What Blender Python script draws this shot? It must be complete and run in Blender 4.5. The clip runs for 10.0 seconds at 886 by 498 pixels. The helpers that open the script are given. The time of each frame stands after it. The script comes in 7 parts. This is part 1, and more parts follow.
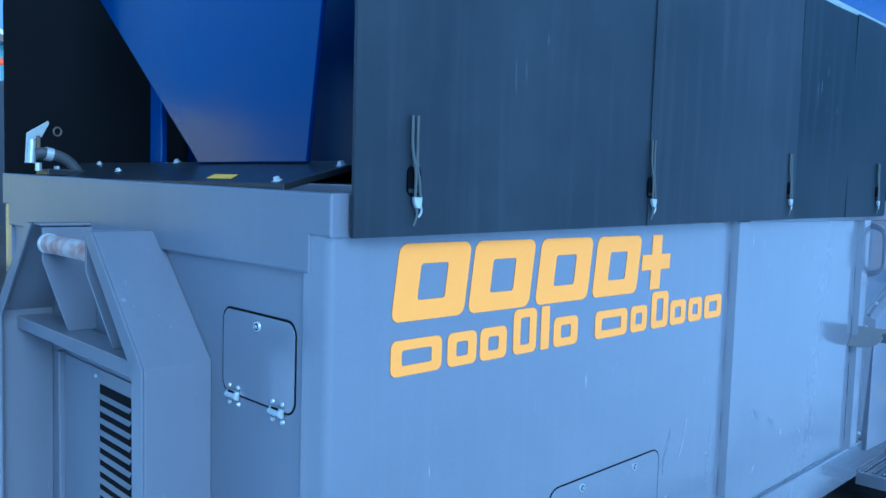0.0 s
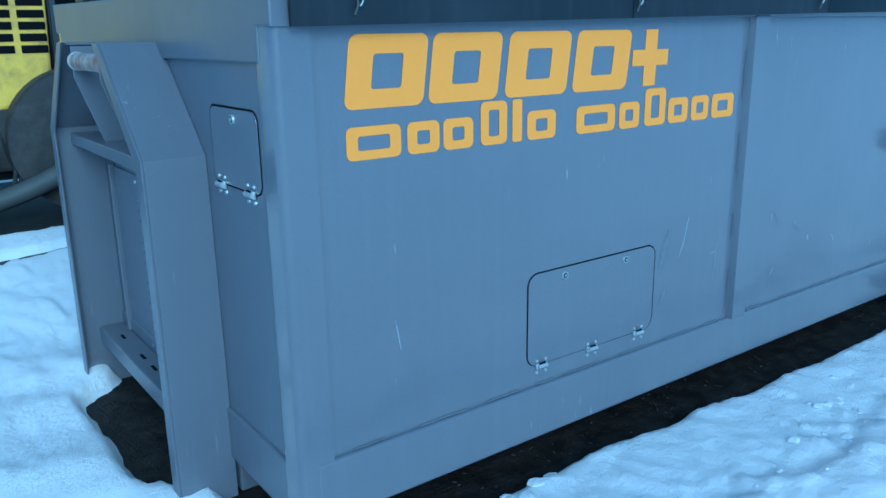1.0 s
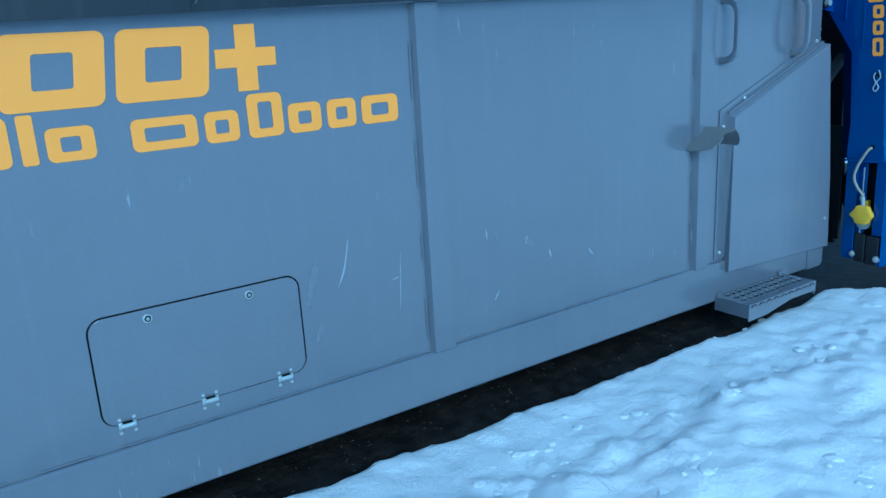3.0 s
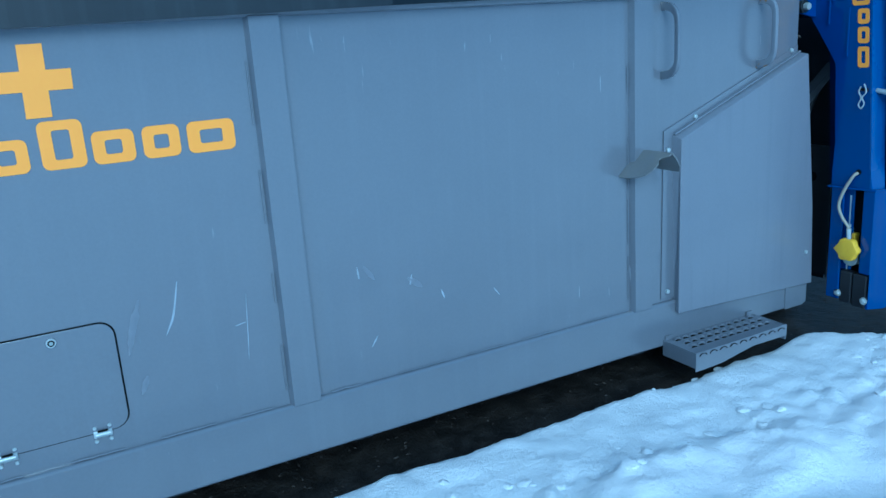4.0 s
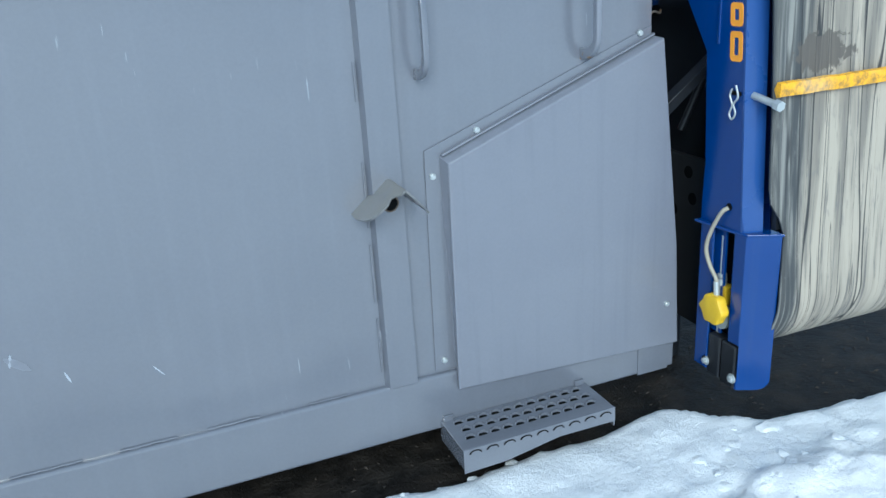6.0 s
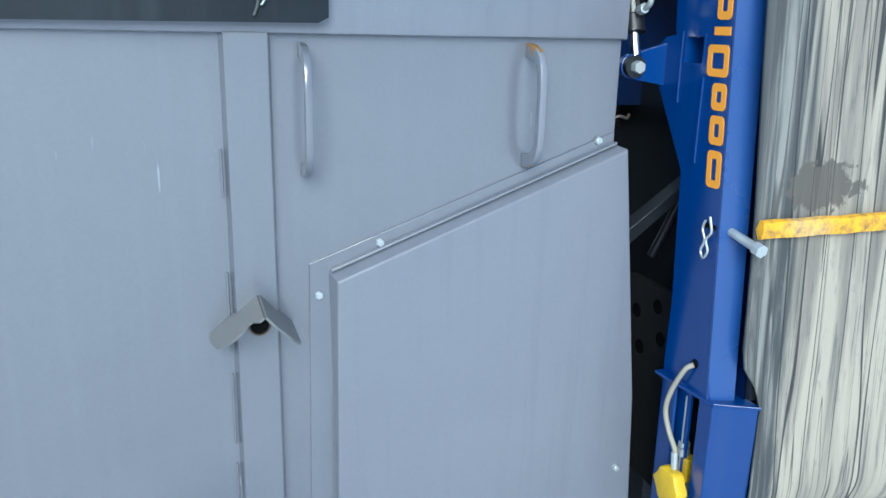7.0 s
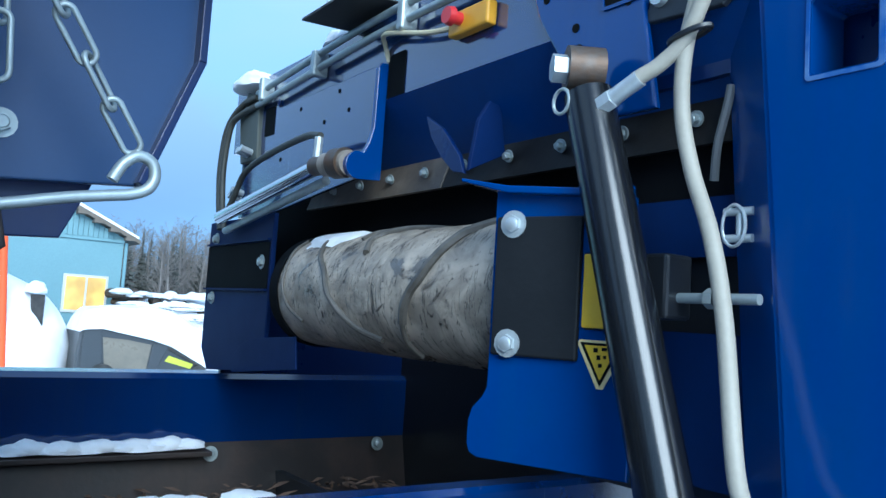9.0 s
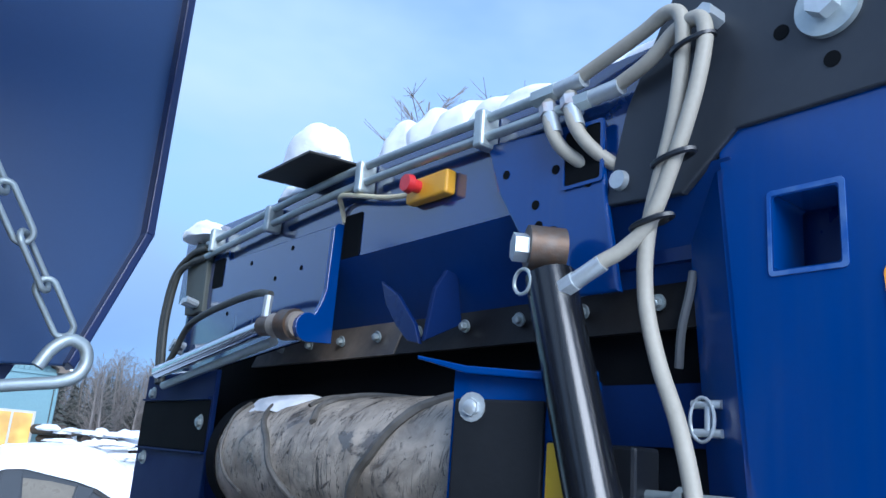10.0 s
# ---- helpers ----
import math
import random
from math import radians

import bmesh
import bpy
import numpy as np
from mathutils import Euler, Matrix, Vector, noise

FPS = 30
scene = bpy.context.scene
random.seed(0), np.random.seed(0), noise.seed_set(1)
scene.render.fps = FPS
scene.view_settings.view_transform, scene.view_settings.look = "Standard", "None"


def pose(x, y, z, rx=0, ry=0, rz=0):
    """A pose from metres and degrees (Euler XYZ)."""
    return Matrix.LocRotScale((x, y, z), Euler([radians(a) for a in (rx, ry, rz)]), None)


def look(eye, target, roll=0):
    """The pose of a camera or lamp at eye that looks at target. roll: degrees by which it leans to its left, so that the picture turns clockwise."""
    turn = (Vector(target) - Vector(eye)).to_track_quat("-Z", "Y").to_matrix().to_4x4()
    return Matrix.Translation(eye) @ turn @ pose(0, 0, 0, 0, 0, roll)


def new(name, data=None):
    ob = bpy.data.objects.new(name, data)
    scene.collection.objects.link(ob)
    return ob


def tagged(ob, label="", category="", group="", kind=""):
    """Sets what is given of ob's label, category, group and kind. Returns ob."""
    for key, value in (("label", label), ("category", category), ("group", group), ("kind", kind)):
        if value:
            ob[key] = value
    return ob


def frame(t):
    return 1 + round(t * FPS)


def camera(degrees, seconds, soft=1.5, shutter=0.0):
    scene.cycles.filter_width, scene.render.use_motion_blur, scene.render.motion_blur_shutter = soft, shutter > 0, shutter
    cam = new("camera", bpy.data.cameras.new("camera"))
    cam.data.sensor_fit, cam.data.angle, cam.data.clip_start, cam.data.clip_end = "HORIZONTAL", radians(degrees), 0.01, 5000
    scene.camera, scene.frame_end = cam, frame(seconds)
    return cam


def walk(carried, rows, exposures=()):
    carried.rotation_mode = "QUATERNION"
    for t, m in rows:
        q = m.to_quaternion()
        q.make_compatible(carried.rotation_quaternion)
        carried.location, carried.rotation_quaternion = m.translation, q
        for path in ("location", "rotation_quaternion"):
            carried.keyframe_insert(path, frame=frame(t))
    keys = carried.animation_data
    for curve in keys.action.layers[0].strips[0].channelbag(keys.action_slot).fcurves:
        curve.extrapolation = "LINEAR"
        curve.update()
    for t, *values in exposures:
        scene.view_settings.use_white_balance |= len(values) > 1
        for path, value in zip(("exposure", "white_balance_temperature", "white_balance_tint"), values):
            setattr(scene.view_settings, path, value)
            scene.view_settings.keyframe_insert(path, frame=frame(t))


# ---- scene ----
cam = camera(58.0, 10.0)
PATH = [
    (0, (-1.265, -1.713, 1.942), (0.136, -0.293, 1.795), 1.7),
    (0.2, (-1.262, -1.803, 1.890), (0.105, -0.373, 1.598), 0.4),
    (0.5, (-1.174, -1.937, 1.857), (0.068, -0.428, 1.43), -1.4),
    (0.7, (-1.127, -2.047, 1.809), (0.074, -0.522, 1.329), -0.5),
    (1, (-1.008, -2.19, 1.787), (0.132, -0.632, 1.263), -0.9),
    (1.5, (-0.685, -2.31, 1.739), (0.472, -0.77, 1.199), -1.5),
    (2, (-0.26, -2.459, 1.754), (0.912, -0.92, 1.244), -2.7),
    (2.5, (0.176, -2.676, 1.756), (1.281, -1.092, 1.238), -3.2),
    (3, (0.618, -2.716, 1.718), (1.685, -1.107, 1.196), -3.4),
    (4.3, (1.831, -2.816, 1.723), (2.707, -1.09, 1.219), -3.9),
    (4.5, (2.004, -2.787, 1.741), (2.902, -1.07, 1.246), -4.1),
    (5, (2.484, -2.786, 1.723), (3.305, -1.025, 1.248), -4.1),
    (5.2, (2.670, -2.766, 1.738), (3.456, -0.994, 1.223), -4.0),
    (6.3, (3.582, -2.387, 1.851), (4.181, -0.611, 1.152), -2.3),
    (6.5, (3.738, -2.341, 1.842), (4.283, -0.546, 1.149), -1.1),
    (6.7, (3.805, -2.226, 1.886), (4.406, -0.448, 1.192), 0.9),
    (7, (3.905, -2.065, 1.867), (4.524, -0.238, 1.322), 1.3),
    (7.2, (3.936, -1.875, 1.905), (4.634, -0.066, 1.411), 2.7),
    (7.5, (4.055, -1.687, 1.965), (4.795, 0.116, 1.515), 2.1),
    (7.7, (4.120, -1.530, 1.965), (4.858, 0.284, 1.557), 1.2),
    (8, (4.236, -1.233, 2.019), (4.967, 0.602, 1.702), 1.1),
    (8.2, (4.284, -1.086, 2.073), (5.092, 0.731, 1.860), 1.8),
    (8.5, (4.326, -0.886, 2.124), (5.238, 0.892, 2.061), 3.4),
    (8.7, (4.327, -0.741, 2.169), (5.332, 0.987, 2.201), 4.5),
    (9, (4.33, -0.579, 2.253), (5.474, 1.053, 2.425), 3.7),
    (9.2, (4.328, -0.527, 2.270), (5.519, 1.058, 2.535), 4.4),
    (9.5, (4.32, -0.503, 2.311), (5.562, 1.021, 2.682), 4.2),
    (10, (4.341, -0.533, 2.328), (5.532, 0.989, 2.842), 4.5),
]
# White balance and exposure drift as the phone adapts.
EXPOSURES = [(0.0, 0.66, 3800, -5), (0.3, 0.41, 3680, -9), (0.6, 0.26, 3640, -14), (1.0, 0.16, 3850, -18), (1.5, 0.17, 4020, -18), (2.0, 0.18, 4020, -18), (2.5, 0.17, 3900, -18), (3.2, 0.18, 3920, -18), (4.5, 0.44, 4450, -14), (5.0, 0.63, 5330, -7), (5.2, 0.70, 5550, -6),
             (6.5, 0.86, 5650, -4), (7.2, 1.06, 5700, -4), (7.5, 1.14, 5700, -5), (8.0, 0.99, 5500, -7), (8.5, 0.93, 5350, -8), (9.2, 1.14, 4900, 0), (10.0, 1.02, 5200, 8)]
walk(cam, [(t, look(eye, target, roll)) for t, eye, target, roll in PATH], EXPOSURES)

# ---- light: overcast winter sky, low sun behind thin cloud ----
SUN_EL, SUN_AZ = 26.0, 200.0
world = bpy.data.worlds.new("winter_sky")
scene.world = world
world.use_nodes = True
wn, wl = world.node_tree.nodes, world.node_tree.links
wn.clear()
w_out, w_bg, w_sky = wn.new("ShaderNodeOutputWorld"), wn.new("ShaderNodeBackground"), wn.new("ShaderNodeTexSky")
w_sky.sky_type, w_sky.sun_disc = "NISHITA", False
w_sky.sun_elevation, w_sky.sun_rotation = radians(SUN_EL), radians(SUN_AZ)
w_sky.air_density, w_sky.dust_density, w_sky.ozone_density = 1.0, 0.4, 2.4
w_tc, w_map, w_cl = wn.new("ShaderNodeTexCoord"), wn.new("ShaderNodeMapping"), wn.new("ShaderNodeTexNoise")
w_ramp, w_mix = wn.new("ShaderNodeValToRGB"), wn.new("ShaderNodeMixRGB")
w_map.inputs["Scale"].default_value = (1.0, 1.0, 2.2)
w_map.inputs["Location"].default_value = (0.35, 0.1, 0.2)
w_cl.inputs["Scale"].default_value, w_cl.inputs["Detail"].default_value = 1.5, 5.0
w_ramp.color_ramp.elements[0].position, w_ramp.color_ramp.elements[1].position = 0.28, 0.60
w_mix.inputs[2].default_value = (2.9, 3.45, 4.3, 1)
wl.new(w_tc.outputs["Generated"], w_map.inputs[0])
wl.new(w_map.outputs[0], w_cl.inputs["Vector"])
wl.new(w_cl.outputs["Fac"], w_ramp.inputs[0])
wl.new(w_ramp.outputs[0], w_mix.inputs[0])
wl.new(w_sky.outputs[0], w_mix.inputs[1])
# Blue haze low over the horizon, thinning out upwards.
w_sep, w_abs, w_hz, w_hmix = wn.new("ShaderNodeSeparateXYZ"), wn.new("ShaderNodeMath"), wn.new("ShaderNodeMapRange"), wn.new("ShaderNodeMixRGB")
w_abs.operation = "ABSOLUTE"
w_hz.interpolation_type = "SMOOTHSTEP"
w_hz.inputs["From Min"].default_value, w_hz.inputs["From Max"].default_value = 0.0, 0.48
w_hz.inputs["To Min"].default_value, w_hz.inputs["To Max"].default_value = 0.80, 0.0
w_hmix.inputs[2].default_value = (0.82, 1.52, 2.75, 1)
wl.new(w_tc.outputs["Generated"], w_sep.inputs[0])
wl.new(w_sep.outputs["Z"], w_abs.inputs[0])
wl.new(w_abs.outputs[0], w_hz.inputs["Value"])
wl.new(w_hz.outputs[0], w_hmix.inputs[0])
wl.new(w_mix.outputs[0], w_hmix.inputs[1])
wl.new(w_hmix.outputs[0], w_bg.inputs[0])
w_bg.inputs[1].default_value = 0.12
wl.new(w_bg.outputs[0], w_out.inputs[0])
sun = new("sun", bpy.data.lights.new("sun", "SUN"))
sun.data.energy, sun.data.angle, sun.data.color = 2.0, radians(36), (1.0, 0.95, 0.89)
sun.matrix_world = look((0, 0, 0), (-math.sin(radians(SUN_AZ)), -math.cos(radians(SUN_AZ)), -math.tan(radians(SUN_EL))))

# ---- materials ----


def surface(name, base, rough=0.5, metal=0.0, second=None, amount=0.35, big=2.0, fine=40.0, bump=0.1, streak=0.0, dirt=None, dirt_amount=0.3, coat=0.0, spread=0.12, stretch=(1, 1, 1), specular=0.5, vary=0.13, scuff=0.0, scuff_colour=(0.4, 0.42, 0.45)):
    """A painted, metal or rubber surface: base colour, large stains and fine grain, run-off streaks and relief."""
    m = bpy.data.materials.new(name)
    m.use_nodes = True
    n, l = m.node_tree.nodes, m.node_tree.links
    b = n["Principled BSDF"]
    tc, mp = n.new("ShaderNodeTexCoord"), n.new("ShaderNodeMapping")
    l.new(tc.outputs["Object"], mp.inputs[0])
    mp.inputs["Scale"].default_value = stretch
    large, small = n.new("ShaderNodeTexNoise"), n.new("ShaderNodeTexNoise")
    large.inputs["Scale"].default_value, large.inputs["Detail"].default_value, large.inputs["Roughness"].default_value = big, 6, 0.62
    small.inputs["Scale"].default_value, small.inputs["Detail"].default_value = fine, 4
    for t in (large, small):
        l.new(mp.outputs[0], t.inputs["Vector"])
    ramp = n.new("ShaderNodeValToRGB")
    ramp.color_ramp.elements[0].position, ramp.color_ramp.elements[1].position = 0.42, 0.42 + 0.3
    l.new(large.outputs["Fac"], ramp.inputs[0])
    fac = n.new("ShaderNodeMath")
    fac.operation = "MULTIPLY"
    fac.inputs[1].default_value = amount
    l.new(ramp.outputs[0], fac.inputs[0])
    mix = n.new("ShaderNodeMixRGB")
    mix.inputs[1].default_value = (*base, 1)
    mix.inputs[2].default_value = (*(second or [c * 0.7 for c in base]), 1)
    l.new(fac.outputs[0], mix.inputs[0])
    grain = n.new("ShaderNodeMixRGB")
    grain.blend_type = "OVERLAY"
    grain.inputs[0].default_value = spread
    l.new(mix.outputs[0], grain.inputs[1])
    l.new(small.outputs["Color"], grain.inputs[2])
    bw = n.new("ShaderNodeRGBToBW")
    l.new(small.outputs["Color"], bw.inputs[0])
    l.new(bw.outputs[0], grain.inputs[2])
    colour = grain.outputs[0]
    if streak or dirt:
        smap, sno, srm = n.new("ShaderNodeMapping"), n.new("ShaderNodeTexNoise"), n.new("ShaderNodeValToRGB")
        l.new(tc.outputs["Object"], smap.inputs[0])
        smap.inputs["Scale"].default_value = (22, 22, 0.9) if streak else (5, 5, 5)
        sno.inputs["Scale"].default_value, sno.inputs["Detail"].default_value = 1.0, 5
        srm.color_ramp.elements[0].position, srm.color_ramp.elements[1].position = 0.52, 0.72
        l.new(smap.outputs[0], sno.inputs["Vector"])
        l.new(sno.outputs["Fac"], srm.inputs[0])
        gate = n.new("ShaderNodeMath")
        gate.operation = "MULTIPLY"
        l.new(srm.outputs[0], gate.inputs[0])
        gate.inputs[1].default_value = streak or dirt_amount
        sm = n.new("ShaderNodeMixRGB")
        l.new(gate.outputs[0], sm.inputs[0])
        l.new(colour, sm.inputs[1])
        sm.inputs[2].default_value = (*(dirt or [c * 0.55 for c in base]), 1)
        colour = sm.outputs[0]
    if scuff:
        facs = []
        for k, (sc, lo, hi) in enumerate((((48, 48, 4.5), 0.665, 0.71), ((1.7, 1.7, 2.2), 0.58, 0.68))):
            qm, qn, qr = n.new("ShaderNodeMapping"), n.new("ShaderNodeTexNoise"), n.new("ShaderNodeValToRGB")
            l.new(tc.outputs["Object"], qm.inputs[0])
            qm.inputs["Scale"].default_value = sc
            qm.inputs["Rotation"].default_value = (0, 0.14 if k == 0 else 0.0, 0)
            qn.inputs["Scale"].default_value, qn.inputs["Detail"].default_value = 1.0, 3
            qr.color_ramp.elements[0].position, qr.color_ramp.elements[1].position = lo, hi
            l.new(qm.outputs[0], qn.inputs["Vector"])
            l.new(qn.outputs["Fac"], qr.inputs[0])
            facs.append(qr)
        both, gain, sx = n.new("ShaderNodeMath"), n.new("ShaderNodeMath"), n.new("ShaderNodeMixRGB")
        both.operation = gain.operation = "MULTIPLY"
        l.new(facs[0].outputs[0], both.inputs[0])
        l.new(facs[1].outputs[0], both.inputs[1])
        l.new(both.outputs[0], gain.inputs[0])
        gain.inputs[1].default_value = scuff
        l.new(gain.outputs[0], sx.inputs[0])
        l.new(colour, sx.inputs[1])
        sx.inputs[2].default_value = (*scuff_colour, 1)
        colour = sx.outputs[0]
    l.new(colour, b.inputs["Base Color"])
    rr = n.new("ShaderNodeMapRange")
    rr.inputs["To Min"].default_value, rr.inputs["To Max"].default_value = max(0.03, rough - vary), min(1.0, rough + vary)
    l.new(large.outputs["Fac"], rr.inputs["Value"])
    l.new(rr.outputs[0], b.inputs["Roughness"])
    b.inputs["Metallic"].default_value = metal
    b.inputs["Specular IOR Level"].default_value = specular
    b.inputs["Coat Weight"].default_value = coat
    b.inputs["Coat Roughness"].default_value = 0.12
    if bump:
        bp, add = n.new("ShaderNodeBump"), n.new("ShaderNodeMath")
        add.operation = "MULTIPLY_ADD"
        add.inputs[1].default_value = 0.25
        l.new(small.outputs["Fac"], add.inputs[0])
        l.new(large.outputs["Fac"], add.inputs[2])
        bp.inputs["Strength"].default_value, bp.inputs["Distance"].default_value = bump, 0.02
        l.new(add.outputs[0], bp.inputs["Height"])
        l.new(bp.outputs[0], b.inputs["Normal"])
    return m


GREY = surface("grey_paint", (0.143, 0.152, 0.183), 0.24, vary=0.04, specular=0.9, coat=0.85, amount=0.5, second=(0.122, 0.130, 0.158), big=1.1, fine=90, bump=0.012, streak=0.05, dirt=(0.25, 0.262, 0.32), spread=0.08, scuff=0.75, scuff_colour=(0.42, 0.45, 0.52))
GREYS = surface("satin_grey_paint", (0.142, 0.151, 0.182), 0.40, vary=0.06, specular=0.7, coat=0.15, amount=0.5, second=(0.120, 0.128, 0.156), big=1.6, fine=90, bump=0.02, streak=0.08, dirt=(0.22, 0.23, 0.27), spread=0.08, scuff=0.4, scuff_colour=(0.40, 0.42, 0.48))
GREYD = surface("grey_paint_streaked", (0.180, 0.190, 0.228), 0.36, vary=0.05, specular=0.7, coat=0.2, amount=0.3, second=(0.135, 0.144, 0.182), big=2.0, fine=90, bump=0.012, streak=0.4, dirt=(0.140, 0.148, 0.182), spread=0.08)
BLUE = surface("blue_paint", (0.004, 0.042, 0.200), 0.20, amount=0.4, second=(0.005, 0.033, 0.17), big=2.5, fine=120, bump=0.02, streak=0.12, dirt=(0.05, 0.08, 0.16), coat=0.3, spread=0.06)
# Darker blue for inner parts; on the head's fin and web it includes shade.
NAVY = surface("dark_blue_tone", (0.004, 0.016, 0.085), 0.30, amount=0.5, second=(0.004, 0.01, 0.05), big=3.0, fine=120, bump=0.03, streak=0.15, dirt=(0.03, 0.035, 0.05), spread=0.06)
BEAMP = surface("glossy_beam_paint", (0.005, 0.026, 0.125), 0.13, vary=0.05, amount=0.5, second=(0.006, 0.020, 0.09), big=3.0, fine=120, bump=0.015, streak=0.10, dirt=(0.04, 0.05, 0.08), spread=0.06, coat=1.0, specular=0.9, scuff=0.35, scuff_colour=(0.22, 0.26, 0.36))
# Matt darker copy of the blue; the conveyor head's shade is in it.
SHADEDBLUE = surface("shaded_matt_blue", (0.004, 0.017, 0.085), 0.6, amount=0.5, second=(0.004, 0.01, 0.05), big=3.0, fine=120, bump=0.03, specular=0.12)
# Lighter copy of the blue; reflected snow and sky light is in its colour.
LITBLUE = surface("lit_blue_paint", (0.018, 0.068, 0.250), 0.28, amount=0.4, second=(0.014, 0.055, 0.21), big=3, fine=120, bump=0.02, coat=0.4, spread=0.06)
WORNBLUE = surface("worn_blue_paint", (0.02, 0.08, 0.30), 0.35, amount=0.9, second=(0.14, 0.23, 0.42), big=14, fine=90, bump=0.1)
BLACKP = surface("black_paint", (0.012, 0.014, 0.018), 0.35, amount=0.4, second=(0.03, 0.032, 0.036), big=3, fine=100, bump=0.03, spread=0.1)
RUBBER = surface("black_rubber_mat", (0.011, 0.0155, 0.023), 0.5, amount=0.9, second=(0.030, 0.039, 0.051), big=0.9, fine=70, bump=0.06, streak=0.15, dirt=(0.075, 0.085, 0.10), spread=0.12, specular=0.48, scuff=0.7, scuff_colour=(0.16, 0.18, 0.21))
# Same rubber made darker, for the mats seen square on without sky sheen.
DARKRUBBER = surface("dull_black_rubber_mat", (0.0085, 0.0125, 0.0185), 0.42, amount=0.9, second=(0.0205, 0.0280, 0.0370), big=0.9, fine=70, bump=0.06, streak=0.15, dirt=(0.075, 0.085, 0.10), spread=0.12, specular=0.20, scuff=0.7, scuff_colour=(0.16, 0.18, 0.21))
# Near-black for rubber parts and backing sheets, with the interior's shade in it.
SHADEBLACK = surface("shade_black", (0.005, 0.0056, 0.007), 0.85, amount=0.5, second=(0.008, 0.009, 0.011), big=1.2, fine=70, bump=0.05, specular=0.06)
YELLOWD = surface("yellow_decal", (0.92, 0.37, 0.035), 0.45, amount=0.2, second=(0.80, 0.31, 0.03), big=3, fine=60, bump=0.01, spread=0.05)
YELLOW = surface("yellow_paint", (0.80, 0.52, 0.02), 0.4, amount=0.4, second=(0.55, 0.33, 0.03), big=8, fine=60, bump=0.05, dirt=(0.2, 0.14, 0.07), dirt_amount=0.25)
ZINC = surface("zinc_plated_steel", (0.55, 0.59, 0.60), 0.36, 0.5, amount=0.6, second=(0.38, 0.41, 0.42), big=12, fine=150, bump=0.05)
ZINCD = surface("dull_galvanised_steel", (0.42, 0.47, 0.47), 0.45, 0.55, amount=0.5, second=(0.3, 0.33, 0.33), big=14, fine=120, bump=0.06)
STEEL = surface("rusty_worn_steel", (0.12, 0.10, 0.085), 0.5, 0.5, amount=0.9, second=(0.14, 0.07, 0.03), big=22, fine=90, bump=0.15)
BARE = surface("worn_bright_steel", (0.52, 0.52, 0.53), 0.4, 0.7, amount=0.8, second=(0.27, 0.13, 0.07), big=22, fine=90, bump=0.15)
HOOKB = surface("rust_worn_bar", (0.42, 0.39, 0.37), 0.5, 0.2, amount=1.0, second=(0.20, 0.065, 0.025), big=13, fine=60, bump=0.25)
CHROME = surface("chrome_rod", (0.72, 0.72, 0.73), 0.12, 1.0, amount=0.2, second=(0.5, 0.5, 0.5), big=6, fine=90, bump=0.01)
HOSE = surface("pale_grey_hose", (0.37, 0.34, 0.275), 0.55, amount=0.5, second=(0.26, 0.24, 0.195), big=9, fine=120, bump=0.08)
DHOSE = surface("dark_hose", (0.05, 0.052, 0.045), 0.55, amount=0.4, second=(0.09, 0.09, 0.075), big=12, fine=120, bump=0.1)
GAP = surface("dark_gap", (0.005, 0.006, 0.007), 0.8, bump=0, specular=0.08)
RED = surface("red_plastic", (0.55, 0.025, 0.03), 0.35, bump=0.02)
ORANGE = surface("orange_fibreglass", (0.85, 0.11, 0.02), 0.5, bump=0.03)
BROWN = surface("brown_plate", (0.022, 0.018, 0.017), 0.5, amount=0.7, second=(0.060, 0.036, 0.027), big=5, bump=0.12, streak=0.4, dirt=(0.02, 0.016, 0.014))
MUD = surface("wet_debris", (0.026, 0.019, 0.015), 0.4, amount=0.8, second=(0.075, 0.05, 0.036), big=9, fine=60, bump=0.9, spread=0.3)
CREAM = surface("cream_plastic", (0.62, 0.55, 0.36), 0.5, bump=0.03)
TYRE = surface("dirty_tyre_rubber", (0.028, 0.027, 0.026), 0.75, amount=0.6, second=(0.09, 0.085, 0.08), big=5, fine=60, bump=0.2)


